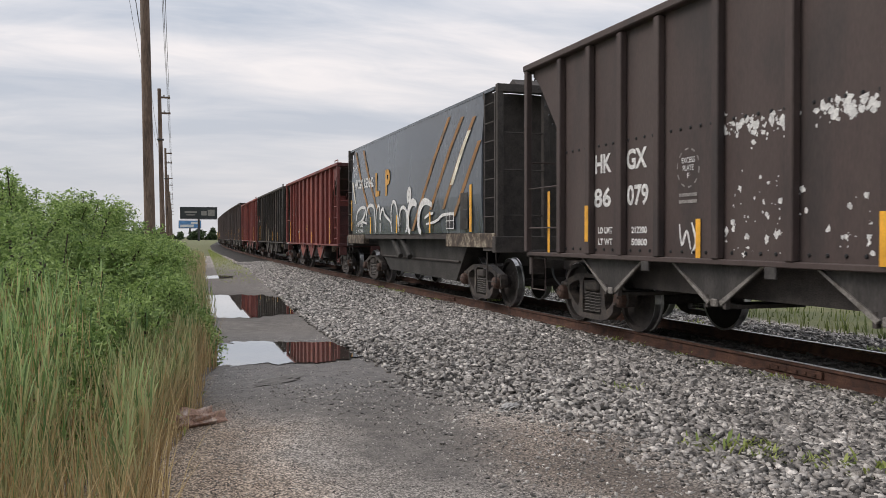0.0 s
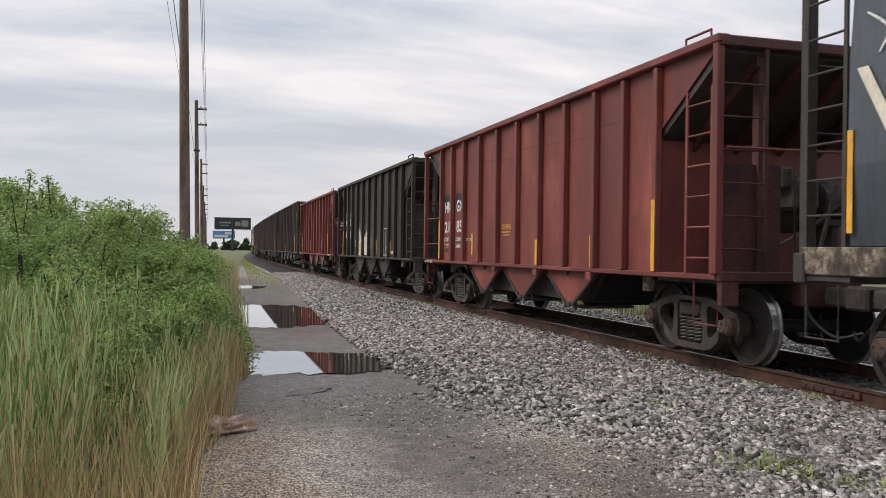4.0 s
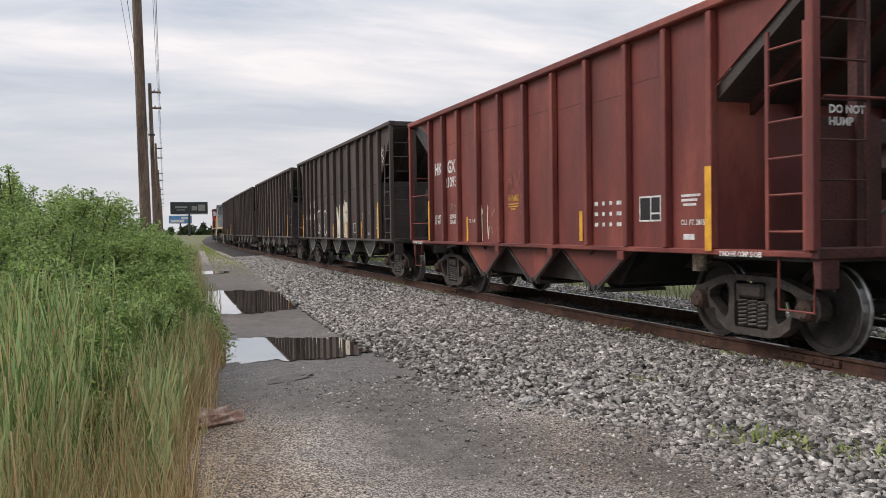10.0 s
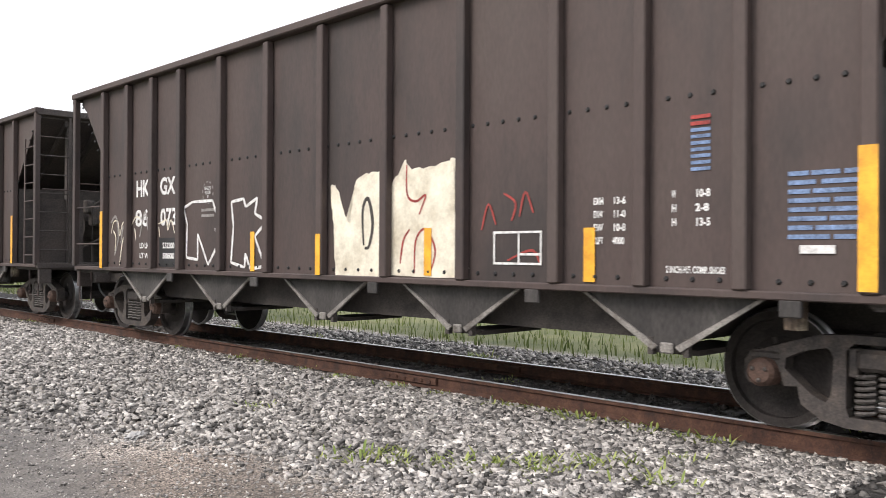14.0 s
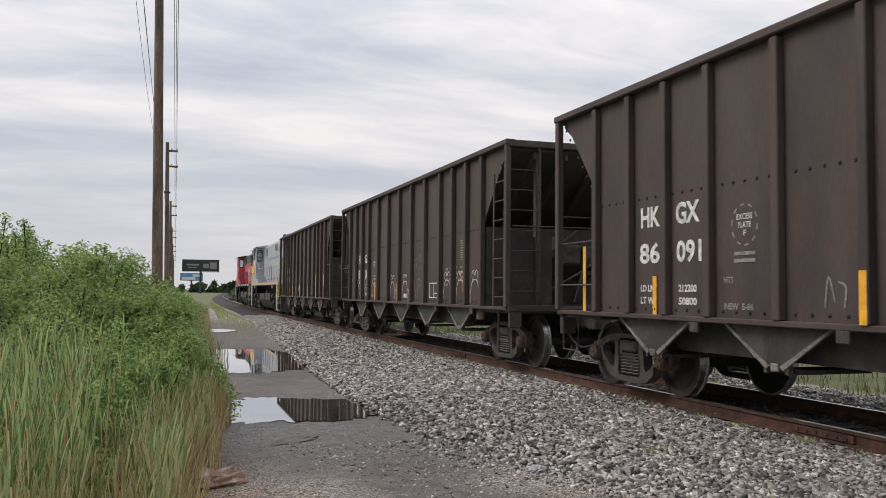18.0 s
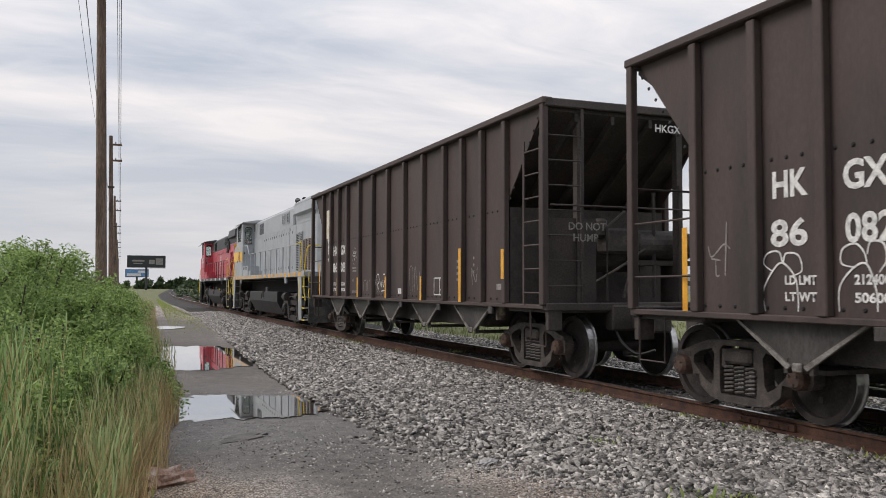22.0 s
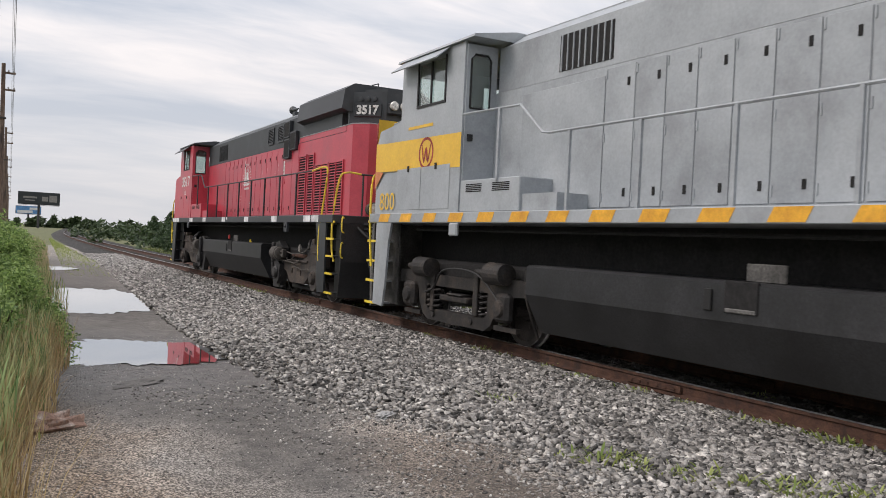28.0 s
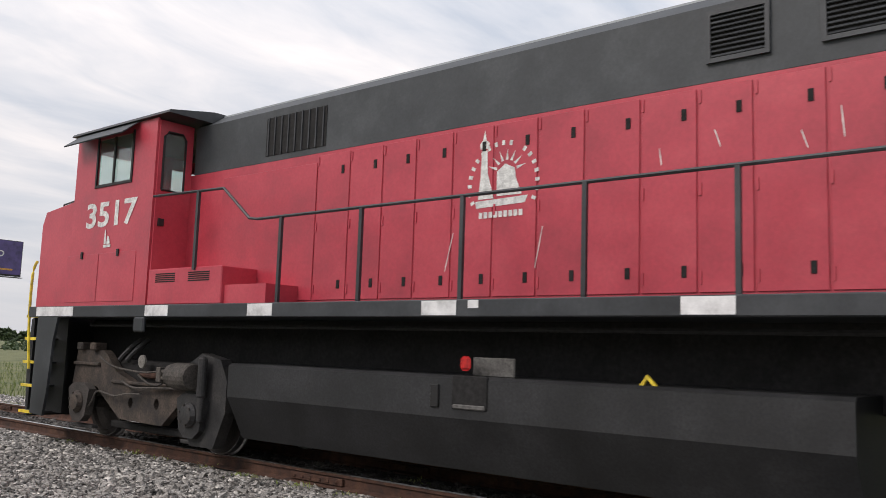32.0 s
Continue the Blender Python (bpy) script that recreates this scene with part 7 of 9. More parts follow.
    dwin = [(-1.36, 3.45), (-1.02, 3.45), (-1.02, 4.2), (-1.08, 4.27), (-1.30, 4.27), (-1.36, 4.2)]
    bm = holed_plate([(b, a) if False else (a, b) for a, b in rear], [dwin], 0.0, 0.03)
    for v in bm.verts:
        v.co = Vector((v.co.y, cab0 - v.co.x, v.co.z))
    door = part("cab_door", bm, cab, lo, "rear cab door with a rounded window")
    part("door_gasket", rods([(a, cab0 - 0.035, b) for a, b in dwin + dwin[:1]], r=0.016), M["hose"], door)
    part("door_pane", boxes((-1.35, -1.03, cab0 - 0.02, cab0 - 0.014, 3.47, 4.24)), M["glass"], door)
    part("door_handle", boxes((-1.38, -1.30, cab0 - 0.06, cab0 - 0.03, 2.95, 3.05)), M["hose"], door)
    part("rear_wall", boxes((W, 1.43, cab0, cab0 + 0.03, 1.865, 3.4), (W, 1.0, cab0, cab0 + 0.03, 3.4, 4.42), (1.36, 1.43, cab0, cab0 + 0.03, 3.4, 4.42)), cab, lo)
    fw = [(-1.3, 3.62), (-0.15, 3.62), (-0.15, 4.25), (-1.3, 4.25)]
    bm = holed_plate([(-1.43, 1.865), (1.43, 1.865), (1.43, 4.45), (-1.43, 4.45)], [fw, [(-a, b) for a, b in fw][::-1]], 0.0, 0.03)
    for v in bm.verts:
        v.co = Vector((v.co.y, cab1 - v.co.x, v.co.z))
    front = part("cab_front", bm, cab, lo, "cab front with windscreens")
    for s in (-1, 1):
        part("windscreen", boxes((min(s * 0.15, s * 1.3), max(s * 0.15, s * 1.3), cab1 - 0.02, cab1 - 0.014, 3.62, 4.25)), M["glass"], front)
    part("cab_floor", boxes((-1.42, 1.42, cab0 + 0.03, cab1 - 0.03, 2.2, 2.26)), M["dark"], lo)
    part("control_stand", boxes((0.3, 0.9, 6.3, 6.9, 2.26, 3.3), (-1.1, -0.6, 6.2, 6.7, 2.26, 3.15), bevel=0.03), M["dark"], lo)
    roofprof = [(-1.52, 4.46), (-1.50, 4.50), (-0.8, 4.62), (0.8, 4.62), (1.50, 4.50), (1.52, 4.46)]
    part("cab_roof", prism(roofprof, cab0 - 0.35, cab1 + 0.12, "y"), roof, lo, "shallow cab roof")
    noseprof = [(cab1 + 0.002, 1.865), (nose, 1.865), (nose, 3.15), (nose - 0.1, 3.36), (cab1 + 0.002, 3.46)]
    part("nose", prism(noseprof, -1.44, 1.44), cab, lo, "wide flat nose")
    part("nose_grab_iron", rods([(-1.2, nose - 0.15, 3.38), (-1.2, nose - 0.15, 3.52), (-1.2, nose - 0.6, 3.56), (-1.2, nose - 0.6, 3.42)], [(0.6, nose - 0.15, 3.38), (0.6, nose - 0.15, 3.52), (-0.6, nose - 0.15, 3.52), (-0.6, nose - 0.15, 3.38)], r=0.014), railmat, lo)
    # low doors under the cab window
    for a, b in ((7.88, 6.95), (6.95, 5.95)):
        hatch = part("nose_hatch", boxes((-1.468, -1.46, b + 0.01, a - 0.01, 1.92, 2.62), bevel=0.004), cab, lo)
        part("hatch_latch", boxes((-1.485, -1.468, b + 0.45, b + 0.5, 2.56, 2.66)), M["hose"], hatch)
    # battery boxes and step behind the cab
    bx = part("battery_box", boxes((-1.45, -W, 4.0, 5.63, 1.866, 2.34), bevel=0.012), hood, lo, "low box with louvres beside the hood")
    for y0 in (4.25, 5.0):
        for k in range(5):
            # black strips painted as the shade in the louvre slots
            part("box_louvre", boxes((-1.456, -1.45, y0, y0 + 0.45, 2.16 + 0.026 * k, 2.174 + 0.026 * k)), M["dark"], bx)
    part("step_box", boxes((-1.40, -W, 3.2, 4.0, 1.866, 2.1)), hood, lo, "tread plate step box")
    # handrails
    for y in (2.91, 1.61, 0.25, -1.08, -2.40, -3.71, -5.02, -6.35):
        for s in (-1, 1):
            part("stanchion", boxes((s * 1.46 - 0.018, s * 1.46 + 0.018, y - 0.022, y + 0.022, 1.74, 2.85)), railmat, lo)
    for s in (-1, 1):
        line = [(s * 1.46, -7.45, 2.84), (s * 1.46, 3.35, 2.86), (s * 1.46, 3.5, 2.88), (s * 1.46, 4.05, 3.30), (s * 1.46, 5.62, 3.34)]
        part("handrail", rods(line, r=0.019), railmat, lo, "long side handrail")
        part("stanchion", boxes((s * 1.46 - 0.018, s * 1.46 + 0.018, 4.55, 4.60, 2.3, 3.32)), railmat, lo)
        bend = smooth_line([(s * 1.46, -7.45, 2.84), (s * 1.46, -8.2, 2.88), (s * 1.46, -8.42, 2.75), (s * 1.46, -8.2, 1.95), (s * 1.49, -8.16, 1.5), (s * 1.49, -8.18, 0.93), (s * 1.45, -8.3, 0.9)], 5)
        part("grab_rail", rods(bend, r=0.022), M["safety"], lo, "yellow curved handrail")
        inner = smooth_line([(s * 0.95, -9.05, 2.72), (s * 1.25, -9.05, 2.74), (s * 1.4, -9.0, 2.6), (s * 1.45, -8.85, 1.85), (s * 1.46, -8.88, 1.2), (s * 1.44, -8.98, 0.9)], 5)
        part("grab_rail", rods(inner, r=0.022), M["safety"], lo, "yellow curved handrail")
        fr = smooth_line([(s * 1.40, 8.98, 2.6), (s * 1.46, 8.97, 2.4), (s * 1.49, 8.9, 1.7), (s * 1.5, 8.75, 0.9)], 5)
        part("grab_rail", rods(fr, r=0.022), M["safety"], lo, "yellow curved handrail")
        for z in (0.98, 1.50):
            part("step_handle", rods(smooth_line([(s * 1.30, -9.10, z + 0.30), (s * 1.36, -9.16, z + 0.30), (s * 1.37, -9.18, z + 0.05), (s * 1.30, -9.12, z)], 4), r=0.016), M["safety"], lo, "short yellow step handle")
    for e in (-1, 1):
        rail = rods([(-0.95, e * 9.05, 2.72), (0.95, e * 9.05, 2.72)], [(-0.9, e * 9.05, 1.85), (-0.9, e * 9.05, 2.72)], [(0.9, e * 9.05, 1.85), (0.9, e * 9.05, 2.72)], [(-0.35, e * 9.05, 1.85), (-0.35, e * 9.05, 2.3), (0.35, e * 9.05, 2.3), (0.35, e * 9.05, 1.85)], r=0.02)
        if red or e < 0:
            part("end_rail", rail, railmat, lo, "end platform railing")
        # corner step wells: a boxed side sheet with treads
        for s in (-1, 1):
            sheet = [(e * 7.95, 1.70), (e * 9.0, 1.70), (e * 9.0, 0.75), (e * 8.95, 0.22), (e * 8.2, 0.22), (e * 8.12, 0.6), (e * 8.05, 1.35)]
            part("step_sheet", prism(sheet[:1] + [(e * 8.58, 1.70), (e * 8.60, 0.24)] + sheet[4:], s * 1.50, s * 1.46), end, lo)
            part("step_back", boxes((min(s * 1.12, s * 1.15), max(s * 1.12, s * 1.15), min(e * 8.3, e * 9.0), max(e * 8.3, e * 9.0), 0.24, 1.7)), grime, lo)
            for z in (0.26, 0.66, 1.02, 1.38, 1.73):
                tread = part("step_tread", boxes((min(s * 1.15, s * 1.46), max(s * 1.15, s * 1.46), min(e * 8.58, e * 9.0), max(e * 8.58, e * 9.0), z - 0.03, z)), end, lo)
                part("tread_edge", boxes((min(s * 1.46, s * 1.485), max(s * 1.46, s * 1.485), min(e * 8.58, e * 9.0), max(e * 8.58, e * 9.0), z - 0.035, z + 0.008)), M["safety"], tread, "yellow step edge")
            wing = [(e * 9.02, 1.70), (e * 9.06, 1.70), (e * 9.06, 0.2), (e * 9.02, 0.2)]
            part("pilot_wing", prism(wing, s * 0.5, s * 1.35), grime, lo)
        part("pilot", prism([(e * 9.0, 1.68), (e * 9.1, 1.68), (e * 9.14, 0.9), (e * 9.06, 0.16), (e * 9.0, 0.16)], -1.35, 1.35), grime, lo, "pilot plate")
        part("anticlimber", boxes((-0.85, 0.85, min(e * 9.06, e * 9.32), max(e * 9.06, e * 9.32), 1.48, 1.53), (-0.85, 0.85, min(e * 9.06, e * 9.30), max(e * 9.06, e * 9.30), 1.58, 1.63), (-0.85, 0.85, min(e * 9.06, e * 9.28), max(e * 9.06, e * 9.28), 1.68, 1.73)), grime, lo, "ribbed anticlimber")
        coupler(lo, e * 9.05, e)
        for x in (-0.75, -0.62, -0.5, 0.55, 0.7):
            part("air_hose", rods(smooth_line([(x, e * 9.12, 1.05), (x - 0.03, e * 9.3, 0.85), (x + 0.1, e * 9.42, 0.5), (x + 0.2, e * 9.5, 0.45)], 4), r=0.022), M["hose"], lo)
        mu = smooth_line([(-1.0, e * 9.12, 1.62), (-0.75, e * 9.4, 1.35), (-0.2, e * 9.55, 1.2), (0.35, e * 9.4, 1.38)], 5)
        part("jumper_cable", rods(mu, r=0.03), M["hose"], lo)
        chain = rods(*[[(0.2 * math.sin(i), e * (9.05 + 0.11 * i), 2.62 - 0.3 * math.sin(i / 8 * math.pi)), (0.2 * math.sin(i + 1), e * (9.05 + 0.11 * (i + 1)), 2.62 - 0.3 * math.sin((i + 1) / 8 * math.pi))] for i in range(4)], r=0.010)
        part("safety_chain", chain, M["truck"], lo)
    lampbox = part("class_lamp", boxes((-0.72, -0.60, -9.2, -9.06, 1.45, 1.66), bevel=0.02), M["white"] if red else end, lo)
    part("marker_lens", lathe([(0.01, -0.03), (0.075, -0.02), (0.08, 0.02)], 14, "y"), M["redlens"], lampbox, "red marker lens").location = (-0.6, -9.22, 1.55)
    if not red:
        part("inspection_cap", lathe([(0.01, -0.02), (0.06, -0.015), (0.07, 0.03)], 12, "y"), M["hose"], lo).location = (0.05, -8.62, 2.25)
    if red:
        ditch = part("ditch_light", lathe([(0.04, 0.22), (0.13, 0.15), (0.15, -0.02), (0.14, -0.04)], 18, "y"), M["gear"], lo, "round ditch light")
        ditch.location = (-0.62, -9.0, 2.02)
        part("lens", lathe([(0.005, -0.05), (0.12, -0.045), (0.13, -0.03)], 18, "y"), M["lamp"], ditch, "clear lamp lens")
    # end face: grab irons, headlights, number boards
    for z in (2.2, 2.65, 3.4):
        part("grab_iron", rods([(-0.42, -8.63, z + 0.05), (-0.40, -8.70, z), (0.02, -8.70, z), (0.04, -8.63, z + 0.05)], r=0.014), railmat, lo)
    hl = part("headlight_box", boxes((-0.15 if not red else -0.24, 0.15 if not red else 0.24, -8.68, -8.57, 4.02 if not red else 4.1, 4.52 if not red else 4.34), bevel=0.02), end if red else M["hose"], lo, "twin headlight housing")
    spots = ((-0.12, 4.28), (0.12, 4.28)) if red else ((0.0, 4.40), (0.0, 4.14))
    for x, z in spots:
        lens = part("headlight_lens", lathe([(0.005, -0.03), (0.085, -0.025), (0.10, 0.0), (0.10, 0.05)], 16, "y"), M["lamp"], hl, "clear headlight lens")
        lens.location = (x, -8.71, z)
    for s in (-1, 1):
        m = Matrix.Translation((s * 0.57, -8.31, 4.2)) @ pose(0, 0, 0, 0, 0, s * 41.8)
        board = part("number_box", boxes((-0.31, 0.31, -0.02, 0.02, -0.16, 0.12), bevel=0.01), M["locoblack"] if red else M["hose"], lo)
        board.matrix_basis = m
        if not red:
            part("blank_board", boxes((-0.275, 0.275, -0.03, -0.02, -0.12, 0.06)), M["white"], board, "blank white number board")
        for k in (-0.16, 0.0, 0.16):
            part("class_light", lathe([(0.005, -0.03), (0.05, -0.025), (0.055, 0.0)], 12, "y"), M["dark"] if not red else M["locoblack"], board).location = (k, -0.03, 0.22)
    if red:
        for s in (-1, 1):
            o = lettering("3517", 0.26, M["white"], lo, 0, 0, 0, 0.012, width=0.50)
            o.matrix_basis = Matrix.Translation((s * 0.57, -8.31, 4.10)) @ pose(0, 0, 0, 0, 0, s * 41.8) @ Matrix.Translation((-0.25, -0.035, 0)) @ pose(0, 0, 0, 90)
        lettering("3517", 0.50, M["white"], lo, -1.466, 7.42, 3.02, 0.012, width=1.38)
        emblem(lo, 0.20, 2.74, 0.90)
        emblem_small(lo, 6.75, 2.70)
        scr = [[(-1.5, 3.2), (-1.52, 3.05)], [(-2.0, 3.3), (-2.05, 3.15)], [(-2.7, 3.2), (-2.75, 3.05)], [(-3.0, 3.35), (-3.02, 3.1)], [(-0.3, 2.6), (-0.22, 2.2)], [(0.9, 2.2), (0.8, 2.6)]]
        scrawl(lo, "white", scr, 0.011, -W - 0.016)
        part("arrow_sign", boxes((-W - 0.017, -W - 0.015, -3.60, -3.48, 2.95, 3.35)), M["white"], lo, "white sign with a red arrow")
        part("arrow", prism([(-3.54, 3.0), (-3.50, 3.08), (-3.525, 3.08), (-3.525, 3.3), (-3.555, 3.3), (-3.555, 3.08), (-3.58, 3.08)], -W - 0.019, -W - 0.0172), M["crimson"], lo)
        part("fuel_cutoff", boxes((-1.38, -1.33, 0.18, 0.30, 1.2, 1.34), bevel=0.03), M["redlens"], lo, "red emergency fuel cutoff")
        part("hazard_prop", prism([(-1.46, 1.15), (-1.53, 1.24), (-1.62, 1.15), (-1.58, 1.15), (-1.53, 1.205), (-1.50, 1.15)], -1.2, -1.17), M["safety"], lo, "small yellow triangular prop")
    else:
        # yellow band round nose and cab, with a red ring badge
        band = [(cab0, 2.55), (cab0, 3.08), (8.55, 3.12), (nose, 3.14), (nose, 2.62)]
        bm = bmesh.new()
        bm.faces.new([bm.verts.new((-1.4645, a, b)) for a, b in band])
        part("yellow_band", bm, M["locoyellow"], lo, "broad yellow band on the cab side")
        part("nose_band", boxes((-1.44, 1.44, nose, nose + 0.003, 2.2, 3.15)), M["locoyellow"], lo, "yellow nose panel")
        cheek = [(-1.44, nose + 0.004), (-1.27, 9.21), (1.27, 9.21), (1.44, nose + 0.004)]
        part("nose_cheek", prism(cheek, 2.66, 3.60, "z"), M["locoyellow"], lo, "yellow tapered nose front")
        part("lower_cheek", prism(cheek, 1.88, 2.656, "z"), M["orange2"], lo, "orange lower nose front")
        turn = math.degrees(math.atan2(0.17, 0.385))
        loop = [(0.17 * math.cos(a * math.tau / 20), 0.26 * math.sin(a * math.tau / 20)) for a in range(21)]
        badge = part("cheek_badge", rods([(0, a, b) for a, b in loop], [(0, 0.11, 0.15), (0, 0.05, -0.15), (0, 0, 0.1), (0, -0.05, -0.15), (0, -0.11, 0.15)], r=0.022), M["crimson"], lo, "red ring badge on the nose")
        badge.matrix_basis = Matrix.Translation((-1.365, 9.015, 3.28)) @ pose(0, 0, 0, 0, 0, -turn)
        part("orange_corner", prism([(nose, 2.64), (nose - 0.35, 2.6), (nose, 2.3)], -1.4665, -1.4645), M["orange2"], lo)
        pts = [(6.80 + 0.24 * math.cos(a * math.tau / 24), 2.84 + 0.24 * math.sin(a * math.tau / 24)) for a in range(25)]
        bm = bmesh.new()
        for i in range(24):
            ribbon(bm, pts[i:i + 2], 0.05, -1.4675)
        part("ring_badge", bm, M["crimson"], lo, "red ring badge")
        scrawl(lo, "crimson", [[(6.95, 2.98), (6.87, 2.7), (6.80, 2.92), (6.73, 2.7), (6.65, 2.98)]], 0.05, -1.4675)
        lettering("800", 0.44, M["locoyellow"], lo, -1.4675, 8.58, 1.93, 0.0, width=0.62)
        badge = [(0.0 + 0.3 * math.cos(a * math.tau / 20), 2.75 + 0.3 * math.sin(a * math.tau / 20)) for a in range(21)]
        part("nose_badge", rods([(a, nose + 0.01, b) for a, b in badge], r=0.02), M["crimson"], lo, "red nose badge")
        bars(lo, 7.5, 3.32, [[(0, .9)]], 0.05, 0.1, M["locoyellow"], -1.4645)
    # fuel tank
    tank = [(-1.28, 1.15), (-1.32, 1.12), (-1.32, 0.75), (-1.05, 0.24), (1.05, 0.24), (1.32, 0.75), (1.32, 1.12), (1.28, 1.15)]
    part("fuel_tank", prism(tank, -3.15, 3.92, "y"), M["tank"], lo, "long black fuel tank")
    part("tank_filler", boxes((-1.335, -1.30, 0.0, 0.42, 0.84, 1.155), bevel=0.01), M["dark"], lo, "black filler pocket")
    part("filler_ledge", boxes((-1.345, -1.31, 0.02, 0.40, 0.84, 0.885), bevel=0.01), M["pilotgrey"], lo)
    part("filler_guard", boxes((-1.22, -1.19, -0.22, 0.26, 1.15, 1.33), bevel=0.01), M["pilotgrey"], lo, "grey upright filler guard")
    part("tank_gauge", boxes((-1.345, -1.315, 0.58, 0.68, 0.84, 1.06), bevel=0.008), M["hose"], lo)
    part("frame_pipe", rods([(-1.15, -7.6, 1.6), (-1.15, 7.6, 1.6)], r=0.025), M["dark"], lo)
    if red:
        dusty_truck(lo, -5.88, 1)
        dusty_truck(lo, 6.15, -1)
    else:
        loco_truck(lo, -5.65)
        loco_truck(lo, 6.15)
    return lo


M["redlens"] = surface("red_lens", (0.55, 0.03, 0.03), 0.3, stain=5, grain=20, bump=0.02, amount=0.1)
M["orange2"] = surface("orange_corner_paint", (0.65, 0.22, 0.08), 0.5, stain=3, grain=20, bump=0.02, amount=0.1)


def emblem(lo, y, z, h):
    """White emblem: a plain rayed figure in a ring of letter-sized bars."""
    x = -0.918
    bm = bmesh.new()

    def fill(points):
        bm.faces.new([bm.verts.new((x, y + a * h, z + b * h)) for a, b in points])

    fill([(0.36, 0.18), (-0.36, 0.20), (-0.32, 0.12), (0.34, 0.10)])
    fill([(0.32, 0.20), (0.10, 0.20), (0.19, 0.50), (0.20, 0.76), (0.28, 0.76), (0.29, 0.45)])
    fill([(0.30, 0.78), (0.18, 0.78), (0.17, 0.84), (0.22, 0.88), (0.24, 1.0), (0.27, 0.88), (0.31, 0.84)])
    fill([(0.06, 0.22), (-0.28, 0.22), (-0.20, 0.40), (-0.18, 0.52), (-0.05, 0.58), (0.06, 0.50)])
    for k in range(7):
        a = radians(20 + 24 * k)
        c, s = math.cos(a), math.sin(a)
        bm.faces.new([bm.verts.new((x, y + (-0.07 + u * c - v * s) * h, z + (0.48 + u * s + v * c) * h)) for u, v in ((0.14, -0.018), (0.27, 0.0), (0.14, 0.018))])
    part("emblem_figure", bm, M["white"], lo, "plain white emblem figure with rays")
    bm = bmesh.new()
    for k in range(19):
        a = radians(205 - 12.8 * k)
        c, s = math.cos(a), math.sin(a)
        if 60 < math.degrees(a) < 75:
            continue
        bm.faces.new([bm.verts.new((x, y + (-0.02 - (0.46 + u) * c + v * s) * h, z + (0.36 + (0.46 + u) * s + v * c) * h)) for u, v in ((-0.028, -0.02), (0.028, -0.02), (0.028, 0.02), (-0.028, 0.02))])
    for k in range(9):
        box(bm, x - 0.001, x, y + (0.30 - 0.068 * k - 0.05) * h, y + (0.30 - 0.068 * k) * h, z - 0.02 * h, z + 0.05 * h)
    tagged(part("emblem_bars", bm, M["white"], lo, "ring of white letter bars"), "ring of white letter bars", kind="stuff")


def emblem_small(lo, y, z):
    bm = bmesh.new()
    for pts in (((0.1, 0.0), (-0.1, 0.0), (-0.1, 0.04), (0.1, 0.04)), ((0.09, 0.05), (0.03, 0.05), (0.05, 0.26), (0.08, 0.26)), ((0.02, 0.05), (-0.08, 0.05), (-0.05, 0.15), (0.0, 0.17))):
        bm.faces.new([bm.verts.new((-1.468, y + a, z + b)) for a, b in pts])
    part("emblem_mark", bm, M["white"], lo, "small white emblem")


TRAIN.append((114.7, locomotive("dull grey locomotive with a yellow cab band and hazard stripes", "grey")))
TRAIN.append((134.5, locomotive("red locomotive with charcoal roof and white number", "red")))


# ---- plants by the road ----
def blades(name, count, place, height, width, material, seed, lean=0.35, label="", segments=3):
    """A stand of blades, each a bent tapered strip, as one object."""
    rng = np.random.default_rng(seed)
    base = np.array([place(rng) for _ in range(count)])
    n = len(base)
    h = height(base, rng)
    turn = rng.uniform(0, math.tau, n)
    tip = rng.uniform(0.05, lean, n) * h
    w = width * rng.uniform(0.6, 1.3, n)
    verts = np.zeros((n, 2 * segments + 1, 3))
    across = np.stack([np.cos(turn + rng.normal(1.57, 0.5, n)), np.sin(turn + rng.normal(1.57, 0.5, n)), np.zeros(n)], -1)
    out = np.stack([np.cos(turn), np.sin(turn), np.zeros(n)], -1)
    for k in range(segments + 1):
        f = k / segments
        c = base + out * (tip * f * f)[:, None] + np.stack([np.zeros(n), np.zeros(n), h * f * (1 - 0.12 * f)], -1)
        half = (w * (1 - f) ** 0.7 / 2)[:, None] * across
        if k < segments:
            verts[:, 2 * k], verts[:, 2 * k + 1] = c - half, c + half
        else:
            verts[:, 2 * k] = c
    faces = []
    off = 2 * segments + 1
    for i in range(n):
        o = i * off
        for k in range(segments - 1):
            faces.append((o + 2 * k, o + 2 * k + 1, o + 2 * k + 3, o + 2 * k + 2))
        faces.append((o + 2 * segments - 2, o + 2 * segments - 1, o + 2 * segments))
    ob = mesh_object(name, verts.reshape(-1, 3), faces, material)
    return tagged(ob, label, "grass", kind="stuff")


def grass_edge(y):
    """The right-hand edge of the growth, along the road."""
    return 0.05 + 0.115 * max(0.0, y - 5.0) if y < 12 else 0.86 + 0.055 * (y - 12)


def in_stand(y0, y1, depth, ragged=0.35, crowd=1.35):
    def pick(rng):
        for _ in range(6):
            y = y0 + (y1 - y0) * rng.random() ** crowd
            e = grass_edge(y) + ragged * noise.noise((y * 0.9, 3.3, 0)) * 0.7
            x = e - depth * rng.random() ** 1.6
            if noise.noise((x * 2.6, y * 1.9, 8.0)) > -0.12 and not (abs(x + 0.035 * y) < 0.14 and y < 8.2 and rng.random() < 0.75):
                break
        return (x, y, ground_height(x, y) - 0.02)
    return pick


